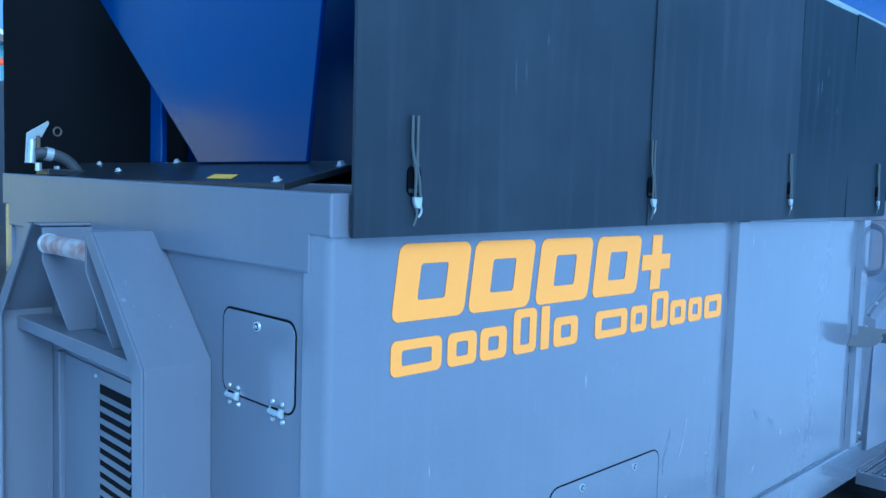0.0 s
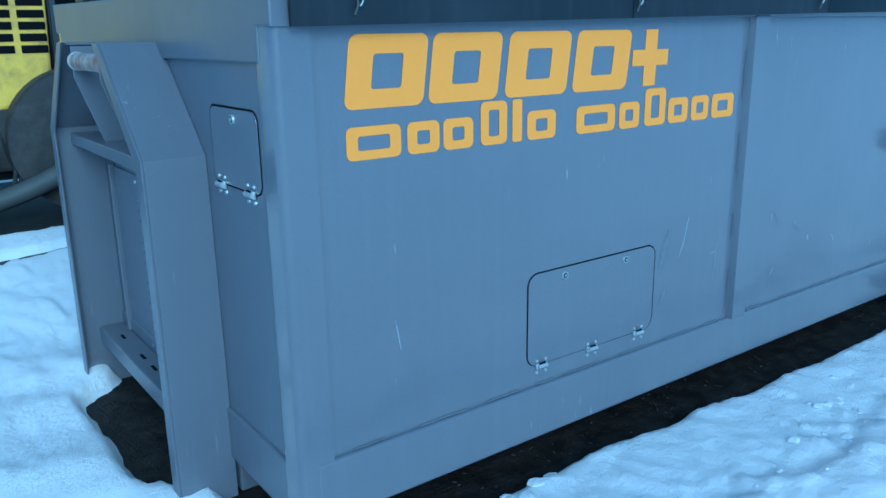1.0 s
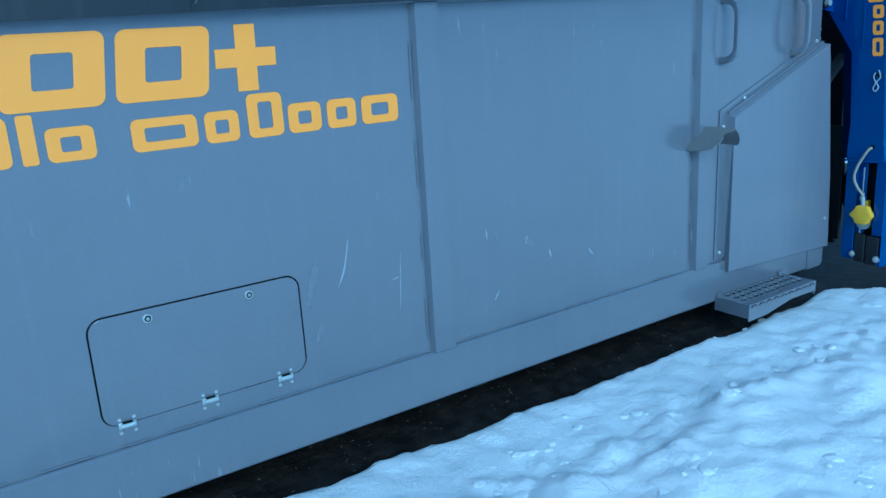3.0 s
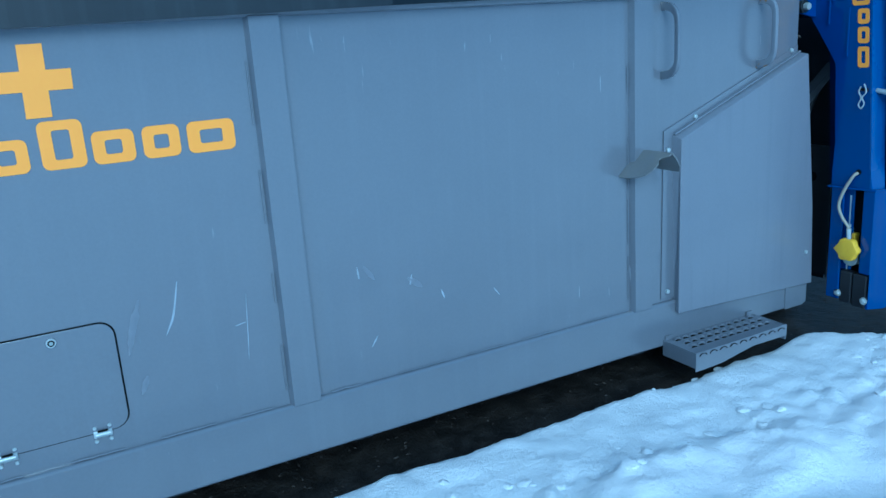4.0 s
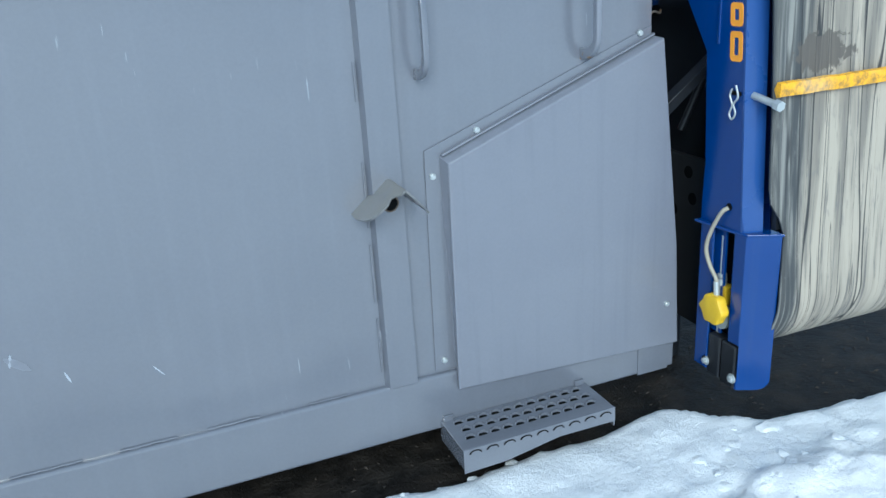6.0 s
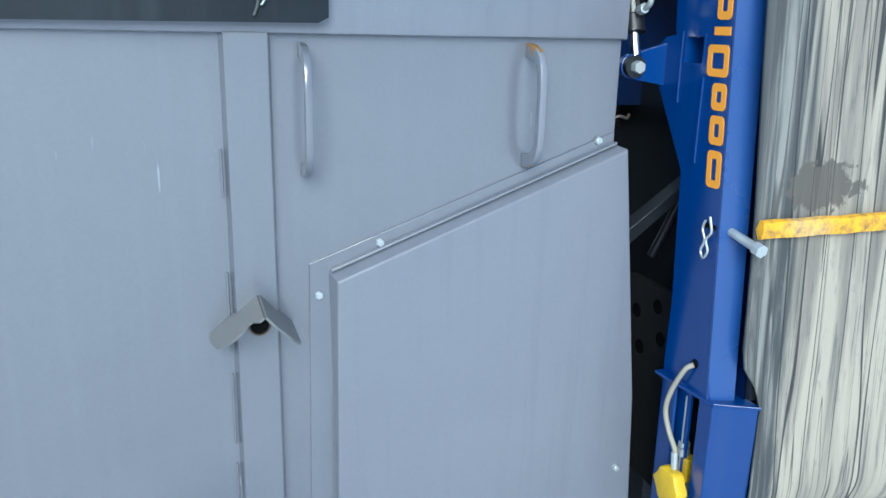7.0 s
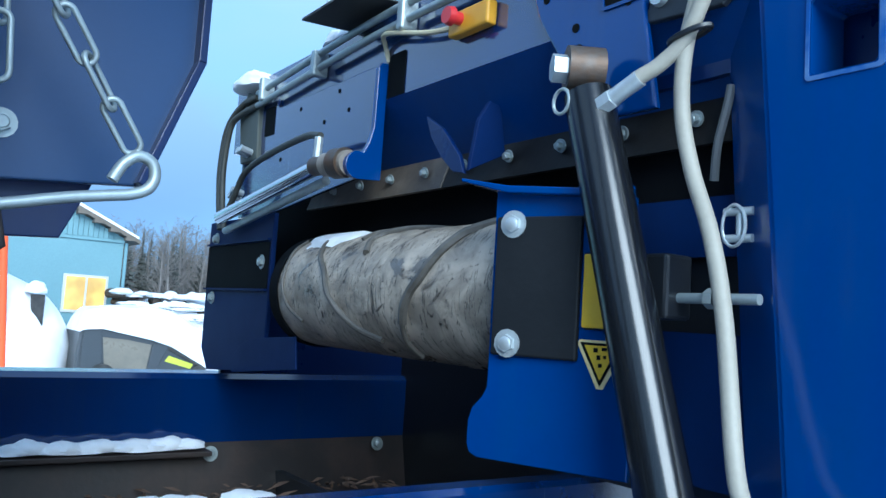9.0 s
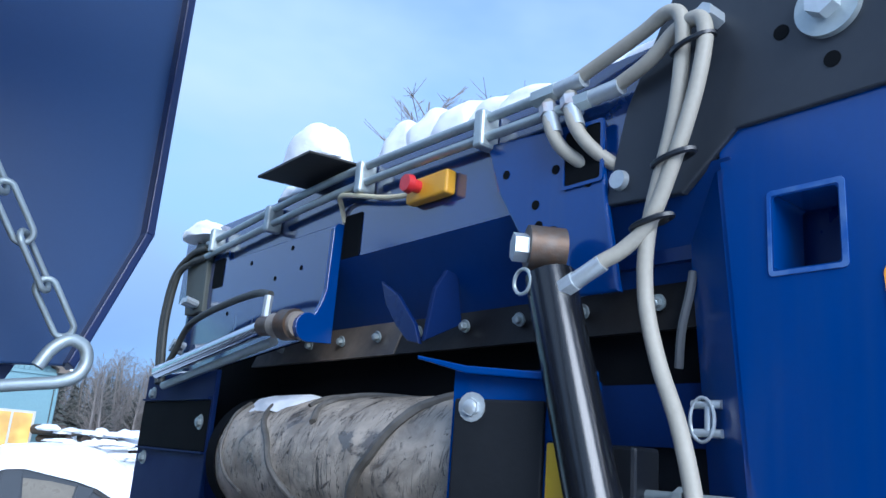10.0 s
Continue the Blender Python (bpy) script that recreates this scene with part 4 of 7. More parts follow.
def grab_handle(x, dz, parent, paint, label):
    """A C-shaped grip cut from thick plate and welded to the side by its two broad ends."""
    half = [(0.004, 0.171), (-0.030, 0.168), (-0.066, 0.157), (-0.092, 0.135), (-0.106, 0.103), (-0.109, 0.06)]
    inner = [(-0.084, 0.06), (-0.082, 0.093), (-0.072, 0.113), (-0.052, 0.126), (-0.026, 0.131), (0.004, 0.132)]
    up = half + [(y, -z) for y, z in reversed(half)] + [(y, -z) for y, z in reversed(inner)] + inner
    bm = bmesh.new()
    zc = 1.648 + dz
    ring = [(y, zc + z) for y, z in up]
    cols = [[bm.verts.new((x + o, y, z)) for y, z in ring] for o in (-0.0095, 0.0095)]
    n, h = len(ring), len(half)
    for i in range(n):
        j = (i + 1) % n
        bm.faces.new((cols[0][i], cols[0][j], cols[1][j], cols[1][i]))
    for c in cols:
        for i in range(2 * h - 1):
            bm.faces.new((c[i], c[i + 1], c[n - 2 - i], c[n - 1 - i]))
    bmesh.ops.recalc_face_normals(bm, faces=bm.faces)
    sharp = [e for e in bm.edges if len(e.link_faces) == 2 and e.calc_face_angle(0) > radians(60)]
    bmesh.ops.bevel(bm, geom=sharp, offset=0.003, segments=2, profile=0.5, affect="EDGES")
    return part("grab_handle", bm, paint, parent, label, smooth=True)


grab_handle(4.218, -0.004, box_body, GREY, "plate-cut grab handle")
grab_handle(4.840, 0.002, box_body, HANDLE, "plate-cut grab handle with rusty corners")

# Angle-iron rain cap over an outlet hole: two tapering leaves with a torch-cut front edge.


def cap_leaf(edge, front, th=0.006):
    """One leaf of the angle: from the ridge (0) down to its lower edge (1), each with its depth off the wall."""
    ridge, low = Vector((4.084, 0.0, 1.166)), Vector(edge)
    d = low - ridge
    nrm = Vector((-d.z, 0, d.x)).normalized() * (th if d.x > 0 else -th)
    outline = [(0.0, -0.002), (1.0, -0.002)] + [(u, -v) for u, v in reversed(front)]
    bm = bmesh.new()
    a = [bm.verts.new(ridge + d * u + Vector((0, v, 0))) for u, v in outline]
    b = [bm.verts.new(ridge + d * u + Vector((0, v, 0)) + nrm) for u, v in outline]
    bm.faces.new(a)
    bm.faces.new(b[::-1])
    for i in range(len(a)):
        j = (i + 1) % len(a)
        bm.faces.new((a[i], a[j], b[j], b[i]))
    return bm


CAPP = surface("scorched_grey_paint", (0.155, 0.160, 0.172), 0.42, amount=0.6, second=(0.20, 0.19, 0.165), big=7, fine=90, bump=0.06, dirt=(0.10, 0.085, 0.06), dirt_amount=0.2)
cap = part("rain_cap", cap_leaf((3.960, 0, 1.056), [(0, 0.206), (0.10, 0.202), (0.20, 0.168), (0.28, 0.160), (0.40, 0.176), (0.60, 0.172), (0.80, 0.152), (0.92, 0.118), (1.0, 0.060)]), CAPP, box_body, "folded angle-iron cap over an outlet hole")
part("cap_leaf", cap_leaf((4.172, 0, 1.070), [(0, 0.206), (0.25, 0.208), (0.7, 0.190), (1.0, 0.160)]), CAPP, cap)
part("outlet_hole", rod(bmesh.new(), (4.085, -0.0345, 1.086), (4.085, -0.031, 1.086), 0.026, seg=24), GAP, cap, smooth=True)
part("hole_rim", tube(bmesh.new(), [(4.085 + 0.027 * math.cos(a), -0.034, 1.086 + 0.027 * math.sin(a)) for a in [2 * math.pi * k / 24 for k in range(24)]], 0.003, seg=8, closed=True), STEEL, cap, smooth=True)

# Scrapes in the side's paint: tapering pale strokes, and broader dull rubs.


def scrape(pts, width):
    """A tapering stroke lying on the side sheet."""
    line = smooth_path([Vector((x, -0.0009, z)) for x, z in pts], 6) if len(pts) > 2 else [Vector((pts[0][0] + (pts[1][0] - pts[0][0]) * k / 8, -0.0009, pts[0][1] + (pts[1][1] - pts[0][1]) * k / 8)) for k in range(9)]
    bm = bmesh.new()
    rows, n = [], len(line) - 1
    for k, p in enumerate(line):
        d = (line[min(k + 1, n)] - line[max(k - 1, 0)]).normalized()
        half = 0.5 * width * (0.15 + math.sin(math.pi * min(1.0, (k + 0.3) / (n + 0.6)))) * (1 + 0.5 * noise.noise(p * 60))
        side = Vector((-d.z, 0, d.x)) * half
        rows.append((bm.verts.new(p + side), bm.verts.new(p + Vector((0, -0.0004, 0))), bm.verts.new(p - side)))
    for a, b in zip(rows, rows[1:]):
        for i in (0, 1):
            bm.faces.new((a[i], b[i], b[i + 1], a[i + 1]))
    return bm


SCRAPE = surface("scraped_paint", (0.36, 0.39, 0.45), 0.6, amount=0.8, second=(0.22, 0.24, 0.28), big=40, bump=0.1)
RUB = surface("rubbed_paint", (0.185, 0.197, 0.235), 0.55, amount=0.9, second=(0.155, 0.165, 0.20), big=30, bump=0.03)
for pts, width, paint in (([(1.978, 0.963), (1.95, 0.847), (1.917, 0.779)], 0.007, SCRAPE), ([(2.209, 0.869), (2.20, 0.74), (2.19, 0.616)], 0.0026, SCRAPE), ([(2.158, 0.757), (2.196, 0.764)], 0.0035, SCRAPE),
                          ([(2.648, 0.885), (2.653, 0.832)], 0.006, SCRAPE), ([(2.88, 0.809), (2.87, 0.768)], 0.009, SCRAPE), ([(3.01, 0.718), (3.023, 0.678)], 0.006, SCRAPE), ([(2.71, 0.586), (2.681, 0.544)], 0.005, SCRAPE),
                          ([(0.387, 0.832), (0.406, 0.718)], 0.004, SCRAPE), ([(3.262, 0.674), (3.292, 0.635)], 0.004, SCRAPE), ([(1.844, 0.925), (1.81, 0.823), (1.787, 0.735)], 0.022, RUB), ([(1.834, 0.648), (1.807, 0.583)], 0.020, RUB),
                          ([(2.674, 0.883), (2.717, 0.82)], 0.016, RUB), ([(2.86, 0.80), (2.925, 0.747)], 0.022, RUB)):
    part("scrape", scrape(pts, width), paint, box_body)

# Bolted cover: flange plate and a folded tray with a sloping top.
flange = part("cover_flange", prism(bmesh.new(), [(4.213, 0.413), (4.300, 0.413), (4.300, 1.205), (5.122, 1.530), (5.122, 1.572), (4.225, 1.236)], "y", -0.007, -0.0012, 0.001), GREY, box_body, "bolted flange of the pump cover")
bm = bmesh.new()
front_y = -0.055
outline = [(4.284, 0.338), (5.262, 0.298), (5.238, 0.73), (5.146, 1.526), (4.292, 1.194)]
back = [(4.296, 0.345), (5.256, 0.306), (5.233, 0.73), (5.126, 1.536), (4.276, 1.212)]
f = [bm.verts.new((x, front_y, z)) for x, z in outline]
b2 = [bm.verts.new((x, -0.007, z)) for x, z in back]
face = bm.faces.new(f)
for i in range(5):
    bm.faces.new((f[i], b2[i], b2[(i + 1) % 5], f[(i + 1) % 5]))
bm.faces.new(b2[::-1])
bmesh.ops.recalc_face_normals(bm, faces=bm.faces)
bmesh.ops.bevel(bm, geom=list(face.edges), offset=0.006, segments=3, profile=0.5, affect="EDGES")
cover = part("cover_tray", bm, GREYD, flange, "folded sheet cover with vertical run-off streaks")
part("fold_return", prism(bmesh.new(), [(4.282, 1.214), (5.124, 1.538), (5.124, 1.545), (4.280, 1.221)], "y", -0.026, -0.0072, 0.002), GREYD, cover)
part("back_strip", boxed(5.09, 5.235, -0.0262, -0.0212, 0.173, 0.30), GREY, flange)
for p, y in (((4.419, 1.285), -0.007), ((4.249, 1.147), -0.007), ((4.250, 0.450), -0.007), ((5.070, 1.549), -0.007), ((5.196, 0.486), front_y)):
    part("bolt", bolt(bmesh.new(), (p[0], y, p[1]), (0, -1, 0), 0.0115, 0.009, washer=False), ZINC, flange, smooth=True)

# Step tread: a folded tray with rows of raised cups and a scalloped lip.
SX0, SX1, SY = 4.212, 4.838, -0.242
step = part("step", prism(bmesh.new(), [(SX0, 0.206), (SX1, 0.210), (SX1, 0.150), (4.60, 0.152), (4.50, 0.136), (4.38, 0.116), (SX0, 0.112)], "y", SY, SY + 0.005, 0.001), GREY, box_body, "folded grey step tread with toothed grip rows")
part("tread_plate", boxed(SX0, SX1, SY + 0.003, -0.024, 0.202, 0.2075, bevel=0.002), GREY, step)
for x in (SX0, SX1 - 0.005):
    part("step_cheek", boxed(x, x + 0.005, SY + 0.004, -0.022, 0.128, 0.204), GREY, step)
part("step_tab", boxed(SX0 + 0.01, SX0 + 0.05, -0.034, -0.023, 0.206, 0.228, bevel=0.002), GREY, step)
part("step_tab", boxed(SX1 - 0.05, SX1 - 0.01, -0.034, -0.023, 0.206, 0.228, bevel=0.002), GREY, step)
tooth = bmesh.new()
arch = [(math.cos(a), math.sin(a)) for a in [math.pi * k / 10 for k in range(11)]]
ringo = [(0.021 * c, 0.014 * v) for c, v in arch]
ringi = [(0.015 * c, 0.009 * v) for c, v in arch]
levels = [[tooth.verts.new((a, b, z)) for a, b in pts] for pts, z in ((ringo, 0.2070), (ringo, 0.2155), (ringi, 0.2185), (ringi, 0.2070))]
for la, lb in zip(levels, levels[1:]):
    for i in range(10):
        tooth.faces.new((la[i], la[i + 1], lb[i + 1], lb[i]))
for e in (0, 10):
    tooth.faces.new([lv[e] for lv in levels])
bmesh.ops.recalc_face_normals(tooth, faces=tooth.faces)
tooth_me = bpy.data.meshes.new("tooth")
tooth.to_mesh(tooth_me)
tooth.free()
slot_me = bpy.data.meshes.new("slot")
sb = prism(bmesh.new(), [(0.017, -0.007), (0.015, 0.006), (0.0, 0.009), (-0.015, 0.006), (-0.017, -0.007)], "z", 0.2070, 0.2080)
sb.to_mesh(slot_me)
sb.free()
for j, y in enumerate((-0.066, -0.120, -0.174)):
    for i in range(11):
        x = SX0 + 0.055 + i * 0.0505 + (0.008 if j % 2 else 0)
        a, b = link("tooth", tooth_me, GREY, step), link("slot", slot_me, GAP, step)
        a.location, b.location = (x, y, 0), (x, y, 0)
lip = bmesh.new()
lo = [[lip.verts.new((r * math.cos(a), yy2, r * 0.55 * math.sin(a))) for a in [math.pi * k / 8 for k in range(9)]] for yy2 in (0.0, -0.0035) for r in (0.024, 0.019)]
for a, b in ((0, 1), (2, 0), (3, 2), (1, 3)):
    for i in range(8):
        lip.faces.new((lo[a][i], lo[a][i + 1], lo[b][i + 1], lo[b][i]))
bmesh.ops.recalc_face_normals(lip, faces=lip.faces)
lip_me = bpy.data.meshes.new("lip_arch")
lip.to_mesh(lip_me)
lip.free()
for i in range(9):
    ob = link("lip_arch", lip_me, GAP, step)
    ob.location = (SX0 + 0.045 + i * 0.0672, SY, 0.1875)

# ---- rubber side curtain of the hopper, four mats with chain hooks ----
curtain = thing("side_curtain", (2.15, -0.05, 1.83), "black rubber side curtain hooked along the container's top rail", "curtain")


def mat(x0, x1, z_left, z_right, y, seed):
    """A hanging rubber mat: slightly wavy sheet with thickness."""
    bm = bmesh.new()
    nx, nz, th = 26, 14, 0.012
    rows = []
    for side in (0, 1):
        g = []
        for j in range(nz + 1):
            row = []
            for i in range(nx + 1):
                u, v = i / nx, j / nz
                x = x0 + (x1 - x0) * u
                zb = z_left + (z_right - z_left) * u + (0.013 if x1 > 4.2 and i == nx else 0.0)
                z = zb + (3.0 + 0.01 * u - zb) * v
                wave = 0.010 * noise.noise(Vector((x * 1.5 + seed, z * 1.1, seed))) * min(1.0, 3 * v + 0.15)
                row.append(bm.verts.new((x, y + wave - side * th, z)))
            g.append(row)
        rows.append(g)
    for g in rows:
        for j in range(nz):
            for i in range(nx):
                bm.faces.new((g[j][i], g[j][i + 1], g[j + 1][i + 1], g[j + 1][i]))
    a, b = rows
    ring = [(0, i) for i in range(nx)] + [(j, nx) for j in range(nz)] + [(nz, i) for i in range(nx, 0, -1)] + [(j, 0) for j in range(nz, 0, -1)]
    for k in range(len(ring)):
        p, q = ring[k], ring[(k + 1) % len(ring)]
        bm.faces.new((a[p[0]][p[1]], a[q[0]][q[1]], b[q[0]][q[1]], b[p[0]][p[1]]))
    return bm


# Front two mats take the lighter rubber, their sheen put into its colour.
for i, (x0, x1, za, zb) in enumerate(((0.036, 1.478, 1.808, 1.828), (1.470, 2.86, 1.828, 1.848), (2.852, 3.60, 1.848, 1.855), (3.592, 4.278, 1.855, 1.861))):
    part("rubber_mat", mat(x0, x1, za, zb, -0.046 - 0.004 * (i % 2), i * 7.3), RUBBER if i < 2 else DARKRUBBER, curtain, smooth=True)


def chain_hook(x, z, parent):
    """An upright slot through the mat with a long looped cord, its lower legs splayed, and a pale hook below."""
    y = -0.0625
    h = part("hook_slot", prism(bmesh.new(), rounded(x - 0.026, x + 0.024, z + 0.012, z + 0.098, 0.022, 5), "y", y - 0.0022, y + 0.002), SLOTB, parent)
    part("slot_ledge", boxed(x - 0.022, x + 0.020, y - 0.0030, y - 0.0020, z + 0.022, z + 0.033), BLACKP, h)
    for sx, foot in ((-1, -0.004), (1, 0.016)):
        part("cord_leg", tube(bmesh.new(), [(x - 0.006 + 0.010 * sx, y - 0.006, z + 0.235), (x - 0.006 + 0.009 * sx, y - 0.007, z + 0.150), (x - 0.003 + 0.004 * sx, y - 0.010, z + 0.098), (x + foot * 0.6, y - 0.010, z + 0.060), (x + foot, y - 0.010, z + 0.008)], 0.0045, seg=8), CORD, h, smooth=True)
    part("cord_tie", rod(bmesh.new(), (x - 0.012, y - 0.010, z + 0.098), (x + 0.006, y - 0.010, z + 0.098), 0.0055, seg=10), CORD, h, smooth=True)
    bm = bmesh.new()
    prism(bm, [(x - 0.012, z + 0.010), (x + 0.018, z + 0.010), (x + 0.016, z - 0.010), (x + 0.008, z - 0.022), (x - 0.002, z - 0.020), (x - 0.010, z - 0.006)], "y", y - 0.018, y - 0.004, 0.003)
    part("hook", bm, ZINC, h, "small pale snap hook", smooth=True)
    part("hook_tail", tube(bmesh.new(), [(x + 0.002, y - 0.008, z - 0.018), (x + 0.004, y - 0.010, z - 0.042), (x - 0.006, y - 0.008, z - 0.070)], 0.0038), CORD, h, smooth=True)
    part("hook_latch", tube(bmesh.new(), [(x + 0.016, y - 0.008, z - 0.004), (x + 0.021, y - 0.010, z - 0.030), (x + 0.012, y - 0.008, z - 0.046)], 0.0034), ZINCD, h, smooth=True)


for x, z in ((0.243, 1.91), (1.487, 1.922), (2.785, 1.938), (4.105, 1.945)):
    chain_hook(x, z, curtain)
far_curtain = thing("side_curtain", (2.15, WIDE + 0.045, 1.95), "black rubber side curtain on the container's far rail", "curtain")
# Far mat is darkened; the shade inside the hopper is in its colour.
part("rubber_mat", boxed(0.0, 3.9, WIDE + 0.04, WIDE + 0.052, 1.86, 3.0, bevel=0.003), SHADEBLACK, far_curtain)

# ---- hopper and deck over the container ----
deck = thing("engine_deck", (0.5, 1.2, 1.96), "black bolted deck plate over the container's front", "deck")
part("deck_plate", prism(bmesh.new(), [(0.035, 1.946), (0.33, 2.027), (0.95, 2.032), (0.95, 2.010), (0.33, 2.005), (0.035, 1.926)], "y", 0.272, WIDE - 0.10, 0.003), BLACKP, deck)
for x, y in ((0.17, 1.76), (0.33, 1.54), (0.07, 0.36), (0.27, 0.31), (0.30, 2.30), (0.33, 0.95)):
    part("bolt", bolt(bmesh.new(), (x, y, 1.946 + (x - 0.035) * 0.2745), (-0.26, 0, 1), 0.011, 0.012), ZINC, deck, smooth=True)


def sloped_label():
    bm = boxed(0.075, 0.125, 0.64, 0.80, 1.9585, 1.9600)
    for v in bm.verts:
        v.co.z += (v.co.x - 0.075) * 0.2745
        v.co.y += (v.co.x - 0.075) * 0.8
    return bm


part("warning_label", sloped_label(), YELLOW, deck, "small yellow label")
part("filler_pipe", tube(bmesh.new(), [(0.175, 2.2, 1.935), (0.150, 2.2, 1.985), (0.118, 2.2, 2.020), (0.075, 2.2, 2.044), (0.010, 2.2, 2.056), (-0.030, 2.2, 2.050)], 0.027, seg=14), surface("grey_rubber_hose", (0.055, 0.06, 0.065), 0.5, bump=0.08), deck, "bent grey rubber hose", smooth=True)
part("pipe_clamp", rod(bmesh.new(), (0.045, 2.2, 2.050), (0.015, 2.2, 2.056), 0.031, seg=18), ZINC, deck, smooth=True)
part("filler_neck", rod(bmesh.new(), (-0.046, 2.2, 2.010), (-0.040, 2.2, 2.115), 0.020, 0.017, seg=14), ZINC, deck, smooth=True)
part("bracket_plate", prism(bmesh.new(), [(-0.066, 2.010), (-0.058, 2.145), (0.032, 2.205), (0.040, 2.196), (0.006, 2.130), (-0.030, 2.115), (-0.034, 2.010)], "y", 2.215, 2.222, 0.001), ZINCD, deck, "bent galvanised bracket plate")
part("bracket_strip", boxed(-0.020, -0.006, 2.195, 2.214, 2.075, 2.135, bevel=0.002), STEEL, deck)
part("pull_ring", tube(bmesh.new(), [(0.066 + 0.017 * math.cos(a), 2.19, 2.158 + 0.019 * math.sin(a)) for a in [2 * math.pi * k / 20 for k in range(20)]], 0.004, seg=8, closed=True), STEEL, deck, "small steel pull ring", smooth=True)
part("drain_nut", rod(bmesh.new(), (-0.018, 2.19, 1.975), (-0.018, 2.19, 2.012), 0.014, seg=6), ZINC, deck)
part("drain_nut", rod(bmesh.new(), (0.066, 2.19, 1.965), (0.062, 2.19, 2.000), 0.013, seg=6), ZINC, deck)
part("pipe_foot", boxed(0.0, 0.18, 2.12, 2.28, 1.955, 1.985, bevel=0.005), BLACKP, deck)
hopper = thing("feed_hopper", (2.6, 1.2, 2.0), "glossy blue steel feed hopper above the container", "hopper")
# Darker copy of the blue; shade between the hopper's sides is in it.
CHUTEB = surface("shaded_chute_blue", (0.003, 0.024, 0.125), 0.22, amount=0.4, second=(0.004, 0.019, 0.10), big=2.5, fine=120, bump=0.02, coat=0.2, spread=0.06)
part("chute", prism(bmesh.new(), [(0.53, 2.022), (1.275, 2.022), (2.29, 2.82), (2.29, 3.3), (0.33, 3.3), (0.452, 2.55)], "x", 0.29, 0.31, 0.004), CHUTEB, hopper, "tapering blue chute")
part("chute_rib", boxed(0.44, 0.47, 1.925, 2.045, 2.026, 3.2, bevel=0.006), BLUE, hopper)
part("inner_wall", boxed(0.951, 0.97, 0.03, WIDE - 0.03, 1.96, 3.3), NAVY, hopper)
part("side_wing", prism(bmesh.new(), [(-0.03, 2.96), (-0.03, 3.02), (-0.16, 3.42), (-0.15, 3.42), (0.0, 2.99), (0.02, 2.96)], "x", 0.25, 4.69, 0.003), BLUE, hopper, "flared blue wing above the curtain")
part("side_wing", prism(bmesh.new(), [(WIDE + 0.03, 2.96), (WIDE + 0.03, 3.02), (WIDE + 0.16, 3.42), (WIDE + 0.15, 3.42), (WIDE, 2.99), (WIDE - 0.02, 2.96)], "x", 0.25, 4.0, 0.003), BLUE, hopper)
part("edge_trim", boxed(0.25, 4.69, -0.062, -0.03, 2.985, 3.02, bevel=0.006), ZINCD, hopper, "pale edge strip with rivets")
for k in range(60):
    part("rivet", rod(bmesh.new(), (2.5 + k * 0.036, -0.062, 3.002), (2.5 + k * 0.036, -0.068, 3.002), 0.006, 0.004, seg=8), ZINC, hopper)
TAILB = surface("weathered_dark_blue_paint", (0.023, 0.058, 0.158), 0.35, amount=0.4, second=(0.019, 0.048, 0.13), big=2.0, fine=120, bump=0.02, spread=0.06)
plate = part("tail_plate", prism(bmesh.new(), [(3.0, 2.36), (4.30, 2.385), (4.618, 2.412), (4.69, 2.605), (4.69, 3.35), (3.0, 3.35)], "y", 0.60, 0.618, 0.003), TAILB, hopper, "dark blue tail plate with a clipped corner")
bm = bmesh.new()
prism(bm, [(4.681, 2.606), (4.6935, 2.604), (4.6935, 3.35), (4.681, 3.35)], "y", 0.575, 0.6185, 0.002)
prism(bm, [(4.612, 2.415), (4.622, 2.408), (4.6935, 2.604), (4.681, 2.606)], "y", 0.575, 0.6185, 0.002)
part("plate_lip", bm, NAVY, plate)
part("lower_plate", prism(bmesh.new(), [(4.2, 2.31), (4.53, 2.33), (4.57, 2.42), (4.2, 2.42)], "y", 0.64, 0.655, 0.002), NAVY, hopper)
part("brown_bracket", prism(bmesh.new(), [(4.345, 2.285), (4.44, 2.29), (4.462, 2.31), (4.45, 2.365), (4.345, 2.37)], "y", 0.60, 0.635, 0.004), BROWN, hopper, "brown steel bracket")
part("plate_bolt", bolt(bmesh.new(), (4.44, 0.60, 2.47), (0, -1, 0), 0.013, 0.012), ZINCD, hopper, smooth=True)
part("hopper_leg", boxed(3.2, 3.32, 0.62, 0.74, 1.96, 2.5, bevel=0.006), NAVY, hopper)
part("hopper_leg", boxed(3.2, 3.32, 1.68, 1.8, 1.96, 3.2, bevel=0.006), NAVY, hopper)
lever = thing("tarp_lever", (4.3, 0.47, 2.33), "bent galvanised rod ending in an open hook", "lever")
part("rod", tube(bmesh.new(), [(3.6, 0.47, 2.27), (4.27, 0.47, 2.325), (4.52, 0.47, 2.372), (4.585, 0.47, 2.385), (4.605, 0.47, 2.402), (4.603, 0.47, 2.425), (4.585, 0.47, 2.433), (4.567, 0.47, 2.420), (4.555, 0.47, 2.398)], 0.0075, seg=12), ZINCD, lever, smooth=True)
WHITEP = surface("worn_white_paint", (0.55, 0.53, 0.47), 0.5, amount=0.6, second=(0.33, 0.24, 0.14), big=14, fine=60, bump=0.1)
part("pivot_plate", prism(bmesh.new(), [(4.262, 2.29), (4.275, 2.276), (4.318, 2.278), (4.342, 2.296), (4.338, 2.33), (4.318, 2.40), (4.262, 2.41)], "y", 0.442, 0.456, 0.003), WHITEP, lever, "worn white pivot plate")
